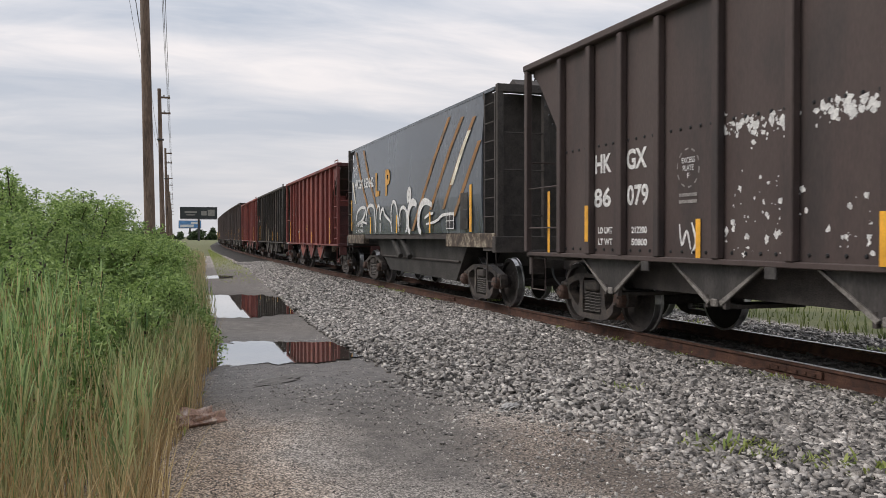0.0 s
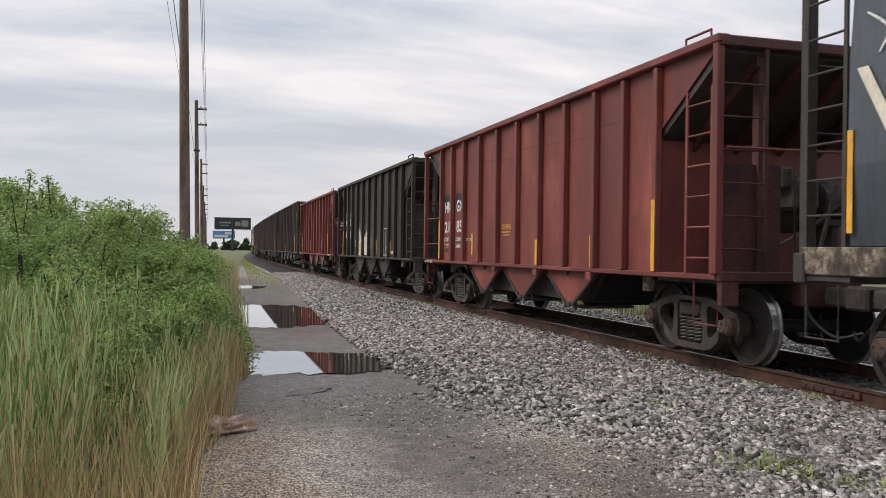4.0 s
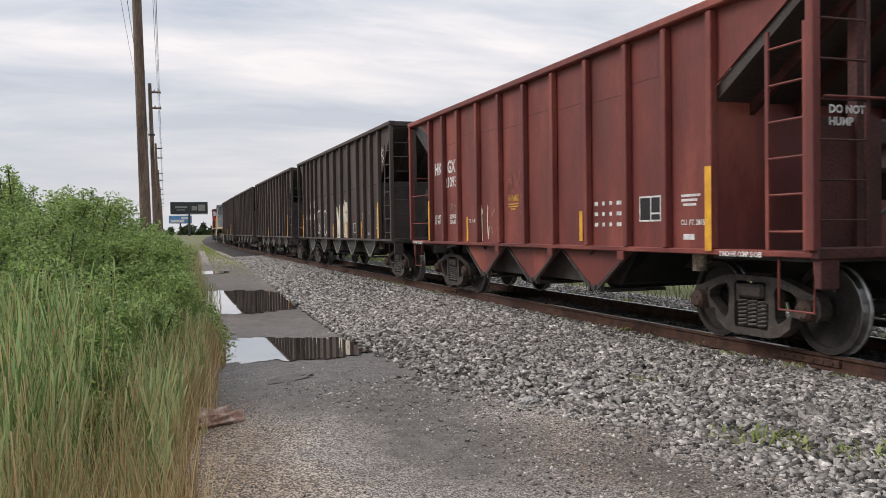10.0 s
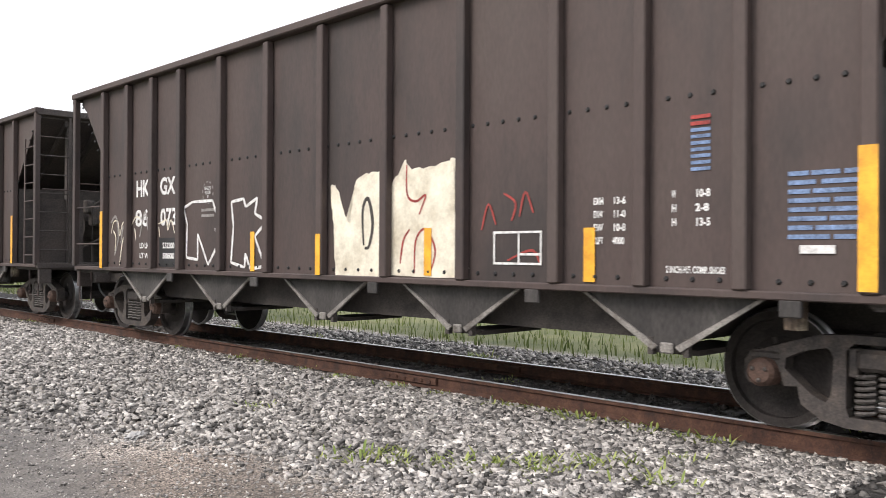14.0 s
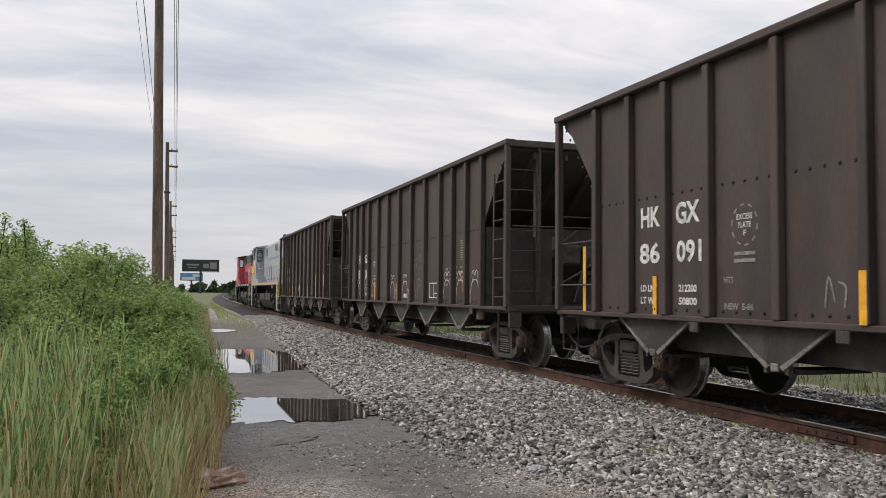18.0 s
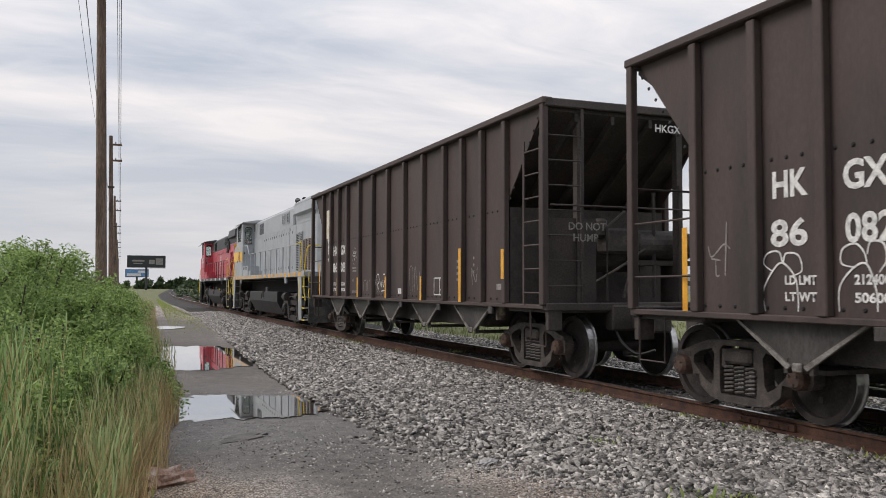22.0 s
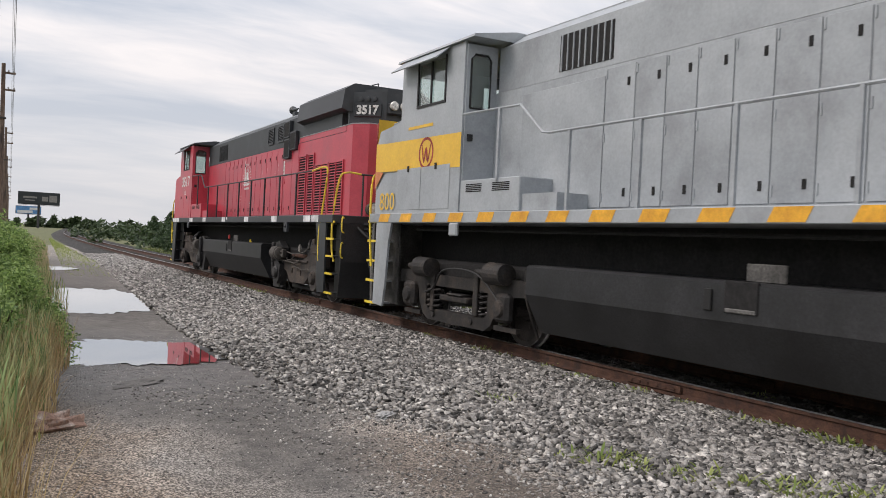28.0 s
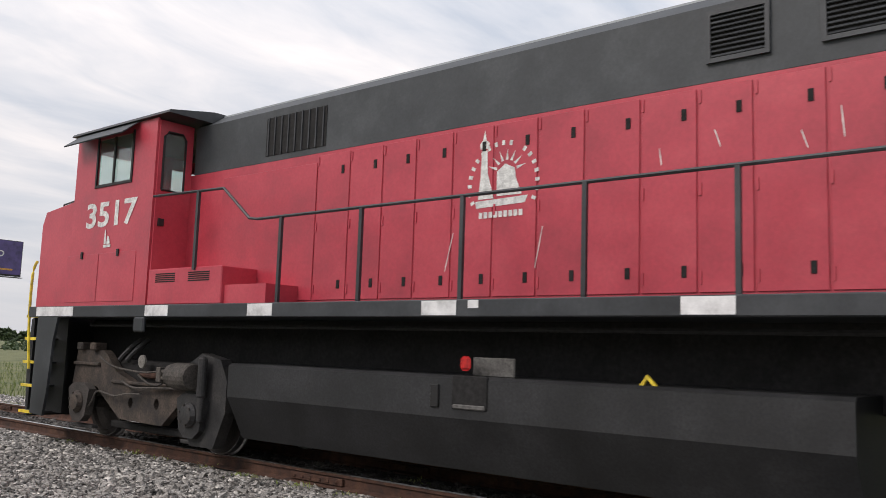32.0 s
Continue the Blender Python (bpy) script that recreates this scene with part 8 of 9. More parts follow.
def reed_height(base, rng):
    e = np.array([grass_edge(y) for y in base[:, 1]])
    inside = np.clip((e - base[:, 0]) / 0.7, 0.15, 1)
    inside = inside * (1 - 0.55 * np.clip((base[:, 1] - 7.0) / 2.5, 0, 1) * np.clip((e - base[:, 0]) / 0.6, 0, 1))
    wave = np.array([noise.noise((x * 0.8, y * 0.5, 1.0)) for x, y in base[:, :2]])
    return (0.55 + 0.72 * inside) * (1 + 0.25 * wave) * rng.uniform(0.65, 1.12, len(base))


def reed_plants(name, count, place, seed, label, leaf=0.31, wide=0.017):
    """Reeds: an upright stem with long leaves that rise from it and bow over."""
    rng = np.random.default_rng(seed)
    verts, faces, sticks, slots = [], [], [], []
    base = np.array([place(rng) for _ in range(count)])
    tall = reed_height(base, rng)
    for (x, y, z), h in zip(base, tall):
        lx, ly = rng.normal(0, 0.07, 2) * h
        a0 = rng.uniform(0, math.tau)
        c, s = 0.005 * math.cos(a0), 0.005 * math.sin(a0)
        o = len(sticks)
        sticks += [(x - c, y - s, z), (x + c, y + s, z), (x + lx + c * 0.4, y + ly + s * 0.4, z + h), (x + lx - c * 0.4, y + ly - s * 0.4, z + h)]
        slots.append((o, o + 1, o + 2, o + 3))
        n = rng.integers(4, 7)
        for k in range(n):
            f = 0.46 + 0.52 * (k + rng.random() * 0.6) / n
            a = a0 + k * 2.6 + rng.normal(0, 0.4)
            l = leaf * rng.uniform(0.65, 1.2) * (1.1 - 0.35 * f)
            d = np.array((math.cos(a), math.sin(a), 0.0))
            w = np.array((-d[1], d[0], 0.0)) * wide * rng.uniform(0.6, 1.2) / 2
            p = np.array((x + lx * f, y + ly * f, z + h * f))
            up, droop = rng.uniform(0.85, 1.2), rng.uniform(0.0, 0.4)
            o = len(verts)
            for q, ww in ((0.0, 0.5), (0.35, 1.0), (0.7, 0.75)):
                c3 = p + d * l * q * 0.25 + np.array((0, 0, l * (up * q - droop * q * q)))
                verts += [tuple(c3 - w * ww), tuple(c3 + w * ww)]
            verts.append(tuple(p + d * l * 0.29 + np.array((0, 0, l * (up - droop)))))
            faces += [(o, o + 1, o + 3, o + 2), (o + 2, o + 3, o + 5, o + 4), (o + 4, o + 5, o + 6)]
    tagged(mesh_object("reed_stems", sticks, slots, M["straw"]), "thin straw coloured reed stems", "grass", kind="stuff")
    return tagged(mesh_object(name, verts, faces, M["reed"]), label, "grass", kind="stuff")


def front_edge(rng):
    y = 3.2 + 8.0 * rng.random() ** 1.5
    e = grass_edge(y) + 0.30 * noise.noise((y * 0.9, 3.3, 0))
    x = e + 0.12 - 2.2 * rng.random() ** 1.3
    return (x, y, ground_height(x, y) - 0.02)


def upright(low, high):
    def tall(base, rng):
        e = np.array([grass_edge(y) for y in base[:, 1]])
        inside = np.clip((e - base[:, 0]) / 0.8, 0.0, 1.0)
        wave = np.array([noise.noise((x * 1.1, y * 0.7, 4.0)) for x, y in base[:, :2]])
        return (low + (high - low) * inside) * (1 + 0.3 * wave) * rng.uniform(0.7, 1.1, len(base))
    return tall


reed_plants("reeds", 1500, in_stand(3.6, 11, 2.6, 0.45, 0.9), 5, "tall green reeds standing along the road edge", 0.30, 0.012)
reed_plants("thin_reeds", 600, in_stand(9, 24, 2.4, 0.45, 1.0), 25, "scattered green reeds among the shrubs", 0.28, 0.013)
blades("reed_blades", 5200, in_stand(3.6, 12, 2.4, 0.45, 0.9), upright(0.70, 1.12), 0.012, M["reed"], 15, 0.34, "upright green reed blades along the road edge", 4)
blades("edge_reeds", 1700, in_stand(7.5, 26, 0.7, 0.5, 1.0), upright(0.60, 1.0), 0.010, M["waterreed"], 16, 0.26, "fine green reeds leaning over the water's edge", 4)
blades("far_reeds", 6000, in_stand(22, 75, 4.0), reed_height, 0.04, M["reed"], 6, 0.3, "green reeds further along the road edge", 2)
blades("dry_reeds", 2800, front_edge, lambda b, r: r.uniform(0.40, 1.0, len(b)), 0.009, M["straw"], 7, 0.36, "dry straw coloured stems among the reeds")
blades("dead_straw", 2200, front_edge, lambda b, r: r.uniform(0.15, 0.45, len(b)), 0.009, M["straw"], 17, 1.2, "bent dead straw at the foot of the reeds")
blades("short_grass", 3500, in_stand(4.0, 40, 0.5, 0.5), lambda b, r: r.uniform(0.06, 0.28, len(b)), 0.010, M["reed"], 8, 0.6, "short grass fringe at the road edge", 2)


def verge_spot(rng):
    y = 30 + 75 * rng.random()
    x = grass_edge(y) + 0.6 + rng.random() * (toe(y) - grass_edge(y) - 0.6)
    return (x, y, ground_height(x, y))


def field_spot(rng):
    y = rng.uniform(-5, 75)
    x = 11.0 + 14 * rng.random() ** 1.5
    return (x, y, -0.01)


blades("verge_grass", 3500, verge_spot, lambda b, r: r.uniform(0.05, 0.22, len(b)) * np.clip((b[:, 1] - 25) / 40, 0.1, 1), 0.03, M["weed"], 9, 0.7, "sparse yellow-green grass on the far road", 2)
blades("field_grass", 16000, field_spot, lambda b, r: r.uniform(0.10, 0.34, len(b)), 0.025, M["fieldgrass"], 10, 0.6, "rough grass beyond the track", 2)


def leaf_cloud(centres, radii, per, size, seed, flat=0.6):
    """Leaves scattered round clump centres: quads with random turns."""
    rng = np.random.default_rng(seed)
    verts, faces = [], []
    for c, r in zip(centres, radii):
        n = int(per * (r / 0.4) ** 2)
        d = rng.normal(size=(n, 3))
        d /= np.linalg.norm(d, axis=1)[:, None]
        p = np.array(c) + d * (r * rng.random(n) ** 0.45)[:, None] * np.array([1, 1, 0.85])
        a = rng.normal(size=(n, 3))
        a[:, 2] *= flat
        a /= np.linalg.norm(a, axis=1)[:, None]
        b = np.cross(a, rng.normal(size=(n, 3)))
        b /= np.linalg.norm(b, axis=1)[:, None]
        s = size * rng.uniform(0.55, 1.3, n)[:, None]
        o = len(verts)
        quad = np.stack([p - a * s, p - b * s * 0.40, p + a * s, p + b * s * 0.40], 1).reshape(-1, 3)
        verts.extend(quad.tolist())
        faces.extend([(o + 4 * i, o + 4 * i + 1, o + 4 * i + 2, o + 4 * i + 3) for i in range(n)])
    return verts, faces


def shrub(x, y, height, spread, seed, leaf=0.055, per=150):
    rng = random.Random(seed)
    bush = new("shrub")
    bush.location = (x, y, 0)
    tagged(bush, "leafy green shrub growing among the reeds", "shrub", "shrubs beside the road")
    bm = bmesh.new()
    centres, radii = [], []
    for _ in range(rng.randint(6, 8)):
        a = rng.uniform(0, math.tau)
        reach = spread * rng.uniform(0.3, 1.0)
        top = Vector((reach * math.cos(a), reach * math.sin(a), height * rng.uniform(0.62, 1.12)))
        mid = top * 0.5 + Vector((rng.uniform(-0.15, 0.15), rng.uniform(-0.15, 0.15), 0.1))
        rod(bm, [(0.06 * math.cos(a), 0.06 * math.sin(a), 0), mid, top], 0.022, 5)
        for k in range(5):
            f = 0.45 + 0.14 * k
            q = mid.lerp(top, f) if f < 1 else top
            centres.append((q.x + rng.gauss(0, spread * 0.22), q.y + rng.gauss(0, spread * 0.22), q.z + rng.gauss(0, 0.12)))
            radii.append(rng.uniform(0.15, 0.33) * (0.6 + spread * 0.4))
        centres.append(tuple(top))
        radii.append(rng.uniform(0.14, 0.26))
    for _ in range(8):
        a = rng.uniform(0, math.tau)
        centres.append((spread * math.cos(a) * rng.random(), spread * math.sin(a) * rng.random(), height * rng.uniform(0.2, 0.5)))
        radii.append(rng.uniform(0.3, 0.5))
    for _ in range(5):
        a = rng.uniform(0, math.tau)
        q = Vector((spread * 0.7 * rng.random() * math.cos(a), spread * 0.7 * rng.random() * math.sin(a), height * 0.8))
        tip = q + Vector((rng.gauss(0, 0.12), rng.gauss(0, 0.12), height * rng.uniform(0.22, 0.36)))
        rod(bm, [q * 0.6, q, tip], 0.010, 4)
        for f in (0.3, 0.6, 0.9, 1.0):
            w = q.lerp(tip, f)
            centres.append(tuple(w))
            radii.append(0.17 - 0.07 * f)
    part("stem", bm, M["bark"], bush)
    v, f = leaf_cloud(centres, radii, per, leaf, seed)
    tagged(mesh_object("foliage", v, f, M["leaf"], bush), kind="stuff")
    return bush


for i, (x, y, h, s) in enumerate(((-1.9, 13.6, 2.5, 0.9), (-3.1, 12.6, 2.6, 1.0), (-1.0, 15.8, 2.25, 0.8), (-2.2, 16.8, 2.7, 1.0), (-0.7, 18.2, 2.2, 0.8), (-1.2, 20.5, 2.3, 0.9), (-2.6, 20.0, 2.6, 1.0), (-0.2, 22.5, 1.9, 0.8),
                                  (-1.2, 24.5, 2.1, 0.9), (0.1, 27.0, 1.7, 0.8), (-1.2, 29.0, 2.0, 0.9), (0.4, 32.0, 1.5, 0.8), (-1.0, 34.5, 1.8, 0.9), (0.6, 38.0, 1.4, 0.9), (-1.0, 41.0, 1.7, 1.0), (0.8, 46.0, 1.3, 1.0),
                                  (-1.1, 10.8, 1.75, 0.7), (-2.2, 9.6, 2.1, 0.8), (-3.4, 9.0, 2.5, 0.9), (-0.45, 12.8, 1.5, 0.6), (-4.4, 11.0, 2.9, 1.0), (-1.6, 7.4, 1.4, 0.6), (-0.9, 7.9, 0.95, 0.4), (-0.28, 7.7, 0.85, 0.3), (-0.62, 6.1, 0.62, 0.22), (-0.15, 10.0, 0.95, 0.35), (-1.5, 9.9, 1.5, 0.7), (0.25, 11.8, 0.9, 0.4), (-0.9, 13.6, 1.6, 0.7), (0.1, 20.2, 1.4, 0.7), (0.5, 24.5, 1.3, 0.7), (-0.6, 26.5, 1.8, 0.9), (0.95, 54.0, 1.2, 1.1), (-1.3, 50.0, 1.6, 1.1), (1.3, 64.0, 1.1, 1.2), (0.2, 14.4, 1.3, 0.5), (0.72, 12.8, 0.42, 0.26), (0.62, 11.8, 0.40, 0.24), (-0.8, 6.6, 0.95, 0.4), (-1.3, 8.6, 1.35, 0.6), (-0.35, 8.2, 1.0, 0.35), (-2.2, 7.9, 1.5, 0.6), (-0.55, 9.6, 1.25, 0.45), (-3.0, 7.6, 1.6, 0.7), (0.05, 9.3, 0.85, 0.3), (-0.1, 11.0, 1.05, 0.4), (-1.8, 11.8, 1.8, 0.8), (-0.25, 7.1, 0.55, 0.22), (0.2, 13.0, 1.1, 0.45), (0.3, 16.2, 1.2, 0.5), (0.45, 18.5, 1.15, 0.5))):
    shrub(x, y, h * 0.93, s, 100 + i, 0.027 if y < 11 else 0.031 if y < 16 else 0.038 if y < 26 else 0.06, 380 if y < 11 else 600 if y < 16 else 420 if y < 26 else 150)


def weed(x, y, size, seed, z=None):
    rng = random.Random(seed)
    w = new("weed")
    w.location = (x, y, bed_height(x, y) if z is None else z)
    tagged(w, "small yellow-green weed growing between ballast stones", "weed", "weeds in the ballast")
    bm = bmesh.new()
    for k in range(rng.randint(34, 52)):
        a = rng.uniform(0, math.tau)
        l = size * rng.uniform(0.3, 0.85)
        d = Vector((math.cos(a), math.sin(a), 0))
        n = Vector((-d.y, d.x, 0))
        up = rng.uniform(0.5, 1.4)
        base = d * rng.uniform(0, 0.4 * size) + Vector((rng.gauss(0, 0.55 * size), rng.gauss(0, 0.55 * size), 0))
        pts = [base + d * l * f * 0.6 + Vector((0, 0, l * up * (f - 0.4 * f * f) * 0.8)) for f in (0, 0.4, 0.75, 1)]
        wd = 0.05 * size
        prev = None
        for i, p in enumerate(pts):
            hw = wd * (0.4, 1.0, 0.7, 0.05)[i]
            cur = (bm.verts.new(p - n * hw), bm.verts.new(p + n * hw))
            if prev:
                bm.faces.new((prev[0], prev[1], cur[1], cur[0]))
            prev = cur
    tagged(part("leaf_tuft", bm, M["weed"], w), kind="stuff")


for i, (x, y, s) in enumerate(((4.89, 7.66, 0.13), (4.35, 5.3, 0.19), (4.55, 5.2, 0.16), (4.2, 5.55, 0.12), (4.8, 4.45, 0.2), (5.0, 4.2, 0.15), (5.15, 4.05, 0.17), (5.35, 3.75, 0.16), (4.95, 3.9, 0.14), (5.6, 3.6, 0.15), (4.6, 4.7, 0.13), (5.9, 3.4, 0.14), (4.45, 4.9, 0.1), (5.3, 3.2, 0.18), (0.35, 9.0, 0.2), (0.15, 7.2, 0.18), (-0.3, 6.4, 0.22))):
    weed(x, y, s * 1.15, 300 + i, None if x > 3 else 0.0)
for i in range(36):
    rng = random.Random(500 + i)
    weed(rng.choice((6.86, 6.9, 7.12, 7.3, 8.2, 8.9, 9.4)) + rng.gauss(0, 0.05), rng.uniform(1.2, 26), rng.uniform(0.10, 0.22), 400 + i)

for i, (x, y, h) in enumerate(((6.70, 6.0, 0.20), (6.74, 6.9, 0.14), (6.72, 7.6, 0.17), (6.73, 4.9, 0.22), (6.70, 4.2, 0.18), (6.76, 5.4, 0.16), (6.72, 3.6, 0.2), (6.70, 8.6, 0.15), (6.9, 20.0, 0.2), (7.0, 23.5, 0.22), (7.1, 27.0, 0.2))):
    weed(x, y, h, 640 + i)


def crumpled(name, x, y, size, material, label, seed):
    rng = random.Random(seed)
    bm = bmesh.new()
    bmesh.ops.create_icosphere(bm, subdivisions=3, radius=1)
    for v in bm.verts:
        k = 1 + 0.6 * noise.noise(v.co * 2.6 + Vector((seed, 0, 0)))
        v.co = Vector((v.co.x * size[0] * k, v.co.y * size[1] * k, max(0.0, (v.co.z + 0.35)) * size[2] * k))
    ob = part(name, bm, material, None)
    ob.matrix_basis = pose(x, y, ground_height(x, y), 0, 0, rng.uniform(0, 90))
    tagged(ob, label, "litter")


crumpled("torn_bag", 0.46, 7.5, (0.33, 0.15, 0.10), M["debris"], "torn pinkish packaging lying at the reed edge", 3)
crumpled("paper_scrap", -0.05, 7.7, (0.12, 0.09, 0.10), M["white"], "crumpled white paper among the reeds", 5)
crumpled("flat_stone", 3.4, 7.29, (0.16, 0.06, 0.03), M["concrete"], "flat pale stone lying on the road", 9)
crumpled("tarmac_slab", 1.55, 9.55, (0.36, 0.13, 0.018), M["slab"], "loose slab of broken tarmac", 11)


# ---- poles, wires, billboards, distance ----
def pole_spot(k):
    y = (-9.0, 30.0, 63.0, 105.0, 150.0, 205.0, 270.0, 345.0)[k]
    return -0.55 + 0.0245 * y, y


def utility_pole(k):
    x, y = pole_spot(k)
    p = new("utility_pole")
    p.location = (x, y, 0)
    tagged(p, "tall weathered timber utility pole", "utility pole", "poles along the road")
    h = 16.5 if k < 2 else 12.0
    lean = -0.28 if k == 1 else -0.22 * h / 12
    bm = bmesh.new()
    rings = []
    for i in range(9):
        f = i / 8
        r = 0.185 - 0.065 * f
        ring = [bm.verts.new((lean * f + r * math.cos(a * math.tau / 14), r * math.sin(a * math.tau / 14), h * f)) for a in range(14)]
        rings.append(ring)
    for u, v in zip(rings, rings[1:]):
        for a in range(14):
            bm.faces.new((u[a], u[(a + 1) % 14], v[(a + 1) % 14], v[a]))
    bm.faces.new(rings[-1])
    part("timber_shaft", bm, M["pole"], p)
    for z in ((h - 0.6, h - 1.7) if k != 1 else (h - 0.6,)):
        part("crossarm", boxes((lean * z / h - 0.1, lean * z / h + 0.72, -0.06, 0.06, z - 0.06, z + 0.06)), M["pole"], p)
        for q in (0.3, 0.64):
            part("insulator", lathe([(0.02, 0.06), (0.045, 0.08), (0.05, 0.16), (0.02, 0.2)], 8, "z"), M["concrete"], p).location = (lean * z / h + q, 0, z)
    part("guy_fitting", boxes((lean * 0.7 - 0.22, lean * 0.7 + 0.22, -0.2, 0.2, h * 0.7, h * 0.7 + 0.1)), M["wire"], p)


for k in range(8):
    utility_pole(k)

WIRES = ((0.66, 12.55, 0.013), (0.52, 12.55, 0.010), (0.62, 11.45, 0.010), (-0.55, 12.2, 0.008), (-0.72, 11.6, 0.008), (-0.4, 11.0, 0.010))
for dx, z, r in WIRES:
    bm = bmesh.new()
    line = []
    for k in range(7):
        (xa, ya), (xb, yb) = pole_spot(k), pole_spot(k + 1)
        sag = 0.012 * (yb - ya)
        line += [(xa + (xb - xa) * f + dx - 0.25, ya + (yb - ya) * f, z - 4 * sag * f * (1 - f)) for f in [i / 10 for i in range(10)]]
    rod(bm, line, r, 4)
    tagged(part("overhead_wire", bm, M["wire"], None), "thin dark overhead wire strung between poles", "wire", "overhead wires")


def billboard(x, y, z0, z1, width, face, label, back=None, turn=0.0, rows=(), legs=1):
    b = new("billboard")
    b.matrix_basis = pose(x, y, 0, 0, 0, turn)
    tagged(b, label, "billboard")
    part("board_face", boxes((-width / 2, width / 2, -0.05, 0.05, z0, z1)), M[face], b)
    part("board_frame", boxes((-width / 2 - 0.15, width / 2 + 0.15, 0.06, 0.5, z0 - 0.25, z1 + 0.1)), M["wire"], b)
    part("catwalk", boxes((-width / 2, width / 2, -1.0, 0.0, z0 - 0.5, z0 - 0.4)), M["wire"], b)
    for k in range(legs):
        lx = 0 if legs == 1 else -width / 3 + k * width * 2 / 3 / max(1, legs - 1)
        part("post", rods([(lx, 0.3, 0), (lx, 0.3, z0)], r=0.45 if legs == 1 else 0.2, sides=10), M["wire"], b)
    for u, v, w, h, m in rows:
        part("print_block", boxes((u, u + w, -0.07, -0.051, v, v + h)), M[m], b, "printed block on the board")
    return b


billboard(19.0, 370.0, 9.4, 14.0, 14.6, "night", "dark wide roadside billboard on a single post", rows=((-5.6, 11.6, 4.8, 0.7, "faint"), (1.0, 10.6, 2.2, 1.8, "faint"), (3.6, 10.4, 2.8, 2.6, "faint"), (-5.0, 10.6, 3.5, 0.4, "faint")))
billboard(20.0, 480.0, 6.7, 10.4, 11.4, "skyblue", "blue and white roadside billboard in the distance", rows=((-5.0, 6.9, 7.0, 1.4, "white"), (0.5, 8.6, 4.5, 1.2, "white")))
billboard(54.0, 131.0, 11.0, 16.0, 8.6, "purple", "violet billboard with bold white letters", rows=((-3.6, 11.8, 2.5, 0.5, "white"), (-2.4, 11.6, 5.5, 0.25, "gold")), turn=0.0)
o = lettering("HOW DO", 1.25, M["white"], bpy.data.objects["billboard.002"], 0, 0, 0, 0.03)
o.matrix_basis = Matrix.Translation((-3.8, -0.06, 13.6)) @ pose(0, 0, 0, 90)
billboard(47.4, 133.0, 11.0, 15.8, 4.2, "night", "rear of a billboard with exposed framing", turn=-55.0)
billboard(47.0, 150.0, 4.0, 7.0, 10.0, "skyblue", "low pale blue billboard beyond the meadow", rows=((-4.5, 4.3, 6.0, 1.0, "white"), (-4.0, 5.8, 3.0, 0.7, "crimson")), legs=2)


def conifer(x, y, height, spread, seed, material="cedar"):
    rng = random.Random(seed)
    t = new("cedar_tree")
    t.location = (x, y, -0.1)
    tagged(t, "dark green cedar tree with a ragged outline", "tree", "cedars beyond the track")
    part("trunk", rods([(0, 0, 0), (0.1, 0, height * 0.5), (0.05, 0, height * 0.95)], r=0.11, sides=8), M["bark"], t)
    centres, radii = [], []
    for k in range(100):
        f = (k + rng.random()) / 100
        wide = spread * (1 - f) ** 0.75 * rng.uniform(0.25, 1.0)
        a = rng.uniform(0, math.tau)
        centres.append((wide * math.cos(a), wide * math.sin(a), height * (0.03 + 0.96 * f)))
        radii.append((0.55 * (1 - f) + 0.16) * rng.uniform(0.7, 1.2))
    v, f = leaf_cloud(centres, radii, 110, 0.12, seed, 0.8)
    tagged(mesh_object("crown", v, f, M[material], t), kind="stuff")


for i, (x, y, h, s) in enumerate(((13.2, 63.0, 5.6, 1.9), (13.6, 68.0, 3.4, 1.4), (19.0, 69.0, 7.2, 2.2), (15.3, 71.0, 4.9, 2.0), (21.6, 71.0, 5.4, 2.0), (23.0, 66.0, 3.6, 1.7), (17.0, 78.0, 4.6, 1.9), (15.0, 80.0, 3.4, 1.7), (26.0, 74.0, 4.0, 1.8), (16.2, 96.0, 3.2, 1.8))):
    conifer(x, y, h, s, 700 + i)


def thicket(name, x0, x1, y0, y1, count, hmin, hmax, seed, label, size=0.5, material="farleaf"):
    rng = random.Random(seed)
    centres, radii = [], []
    for _ in range(count):
        f = rng.random()
        x, y = x0 + (x1 - x0) * f + rng.gauss(0, 3), y0 + (y1 - y0) * f + rng.gauss(0, 4)
        h = rng.uniform(hmin, hmax)
        for k in range(5):
            centres.append((x + rng.gauss(0, h * 0.25), y + rng.gauss(0, h * 0.25), h * (0.15 + 0.19 * k)))
            radii.append(h * (0.30 - 0.035 * k))
    v, f = leaf_cloud(centres, [min(r, 1.2) for r in radii], 10, size, seed)
    tagged(mesh_object(name, v, f, M[material]), label, "woods", kind="stuff")


thicket("low_scrub", 15.5, 25.0, 82, 200, 70, 1.2, 2.6, 21, "low green scrub beside the far track", 0.3)
thicket("field_scrub", 16, 60, 74, 130, 70, 0.8, 2.0, 22, "rough scrub across the meadow", 0.3)
thicket("distant_trees", -260, 420, 520, 420, 260, 3.0, 6.0, 23, "distant tree line on the horizon", 1.6)
thicket("distant_woods", 420, 330, 420, -120, 220, 4.0, 9.0, 24, "distant woods beyond the meadow", 1.6)
thicket("distant_copse", -300, -420, 520, -60, 160, 4.0, 9.0, 25, "distant woods behind the reeds", 1.6)


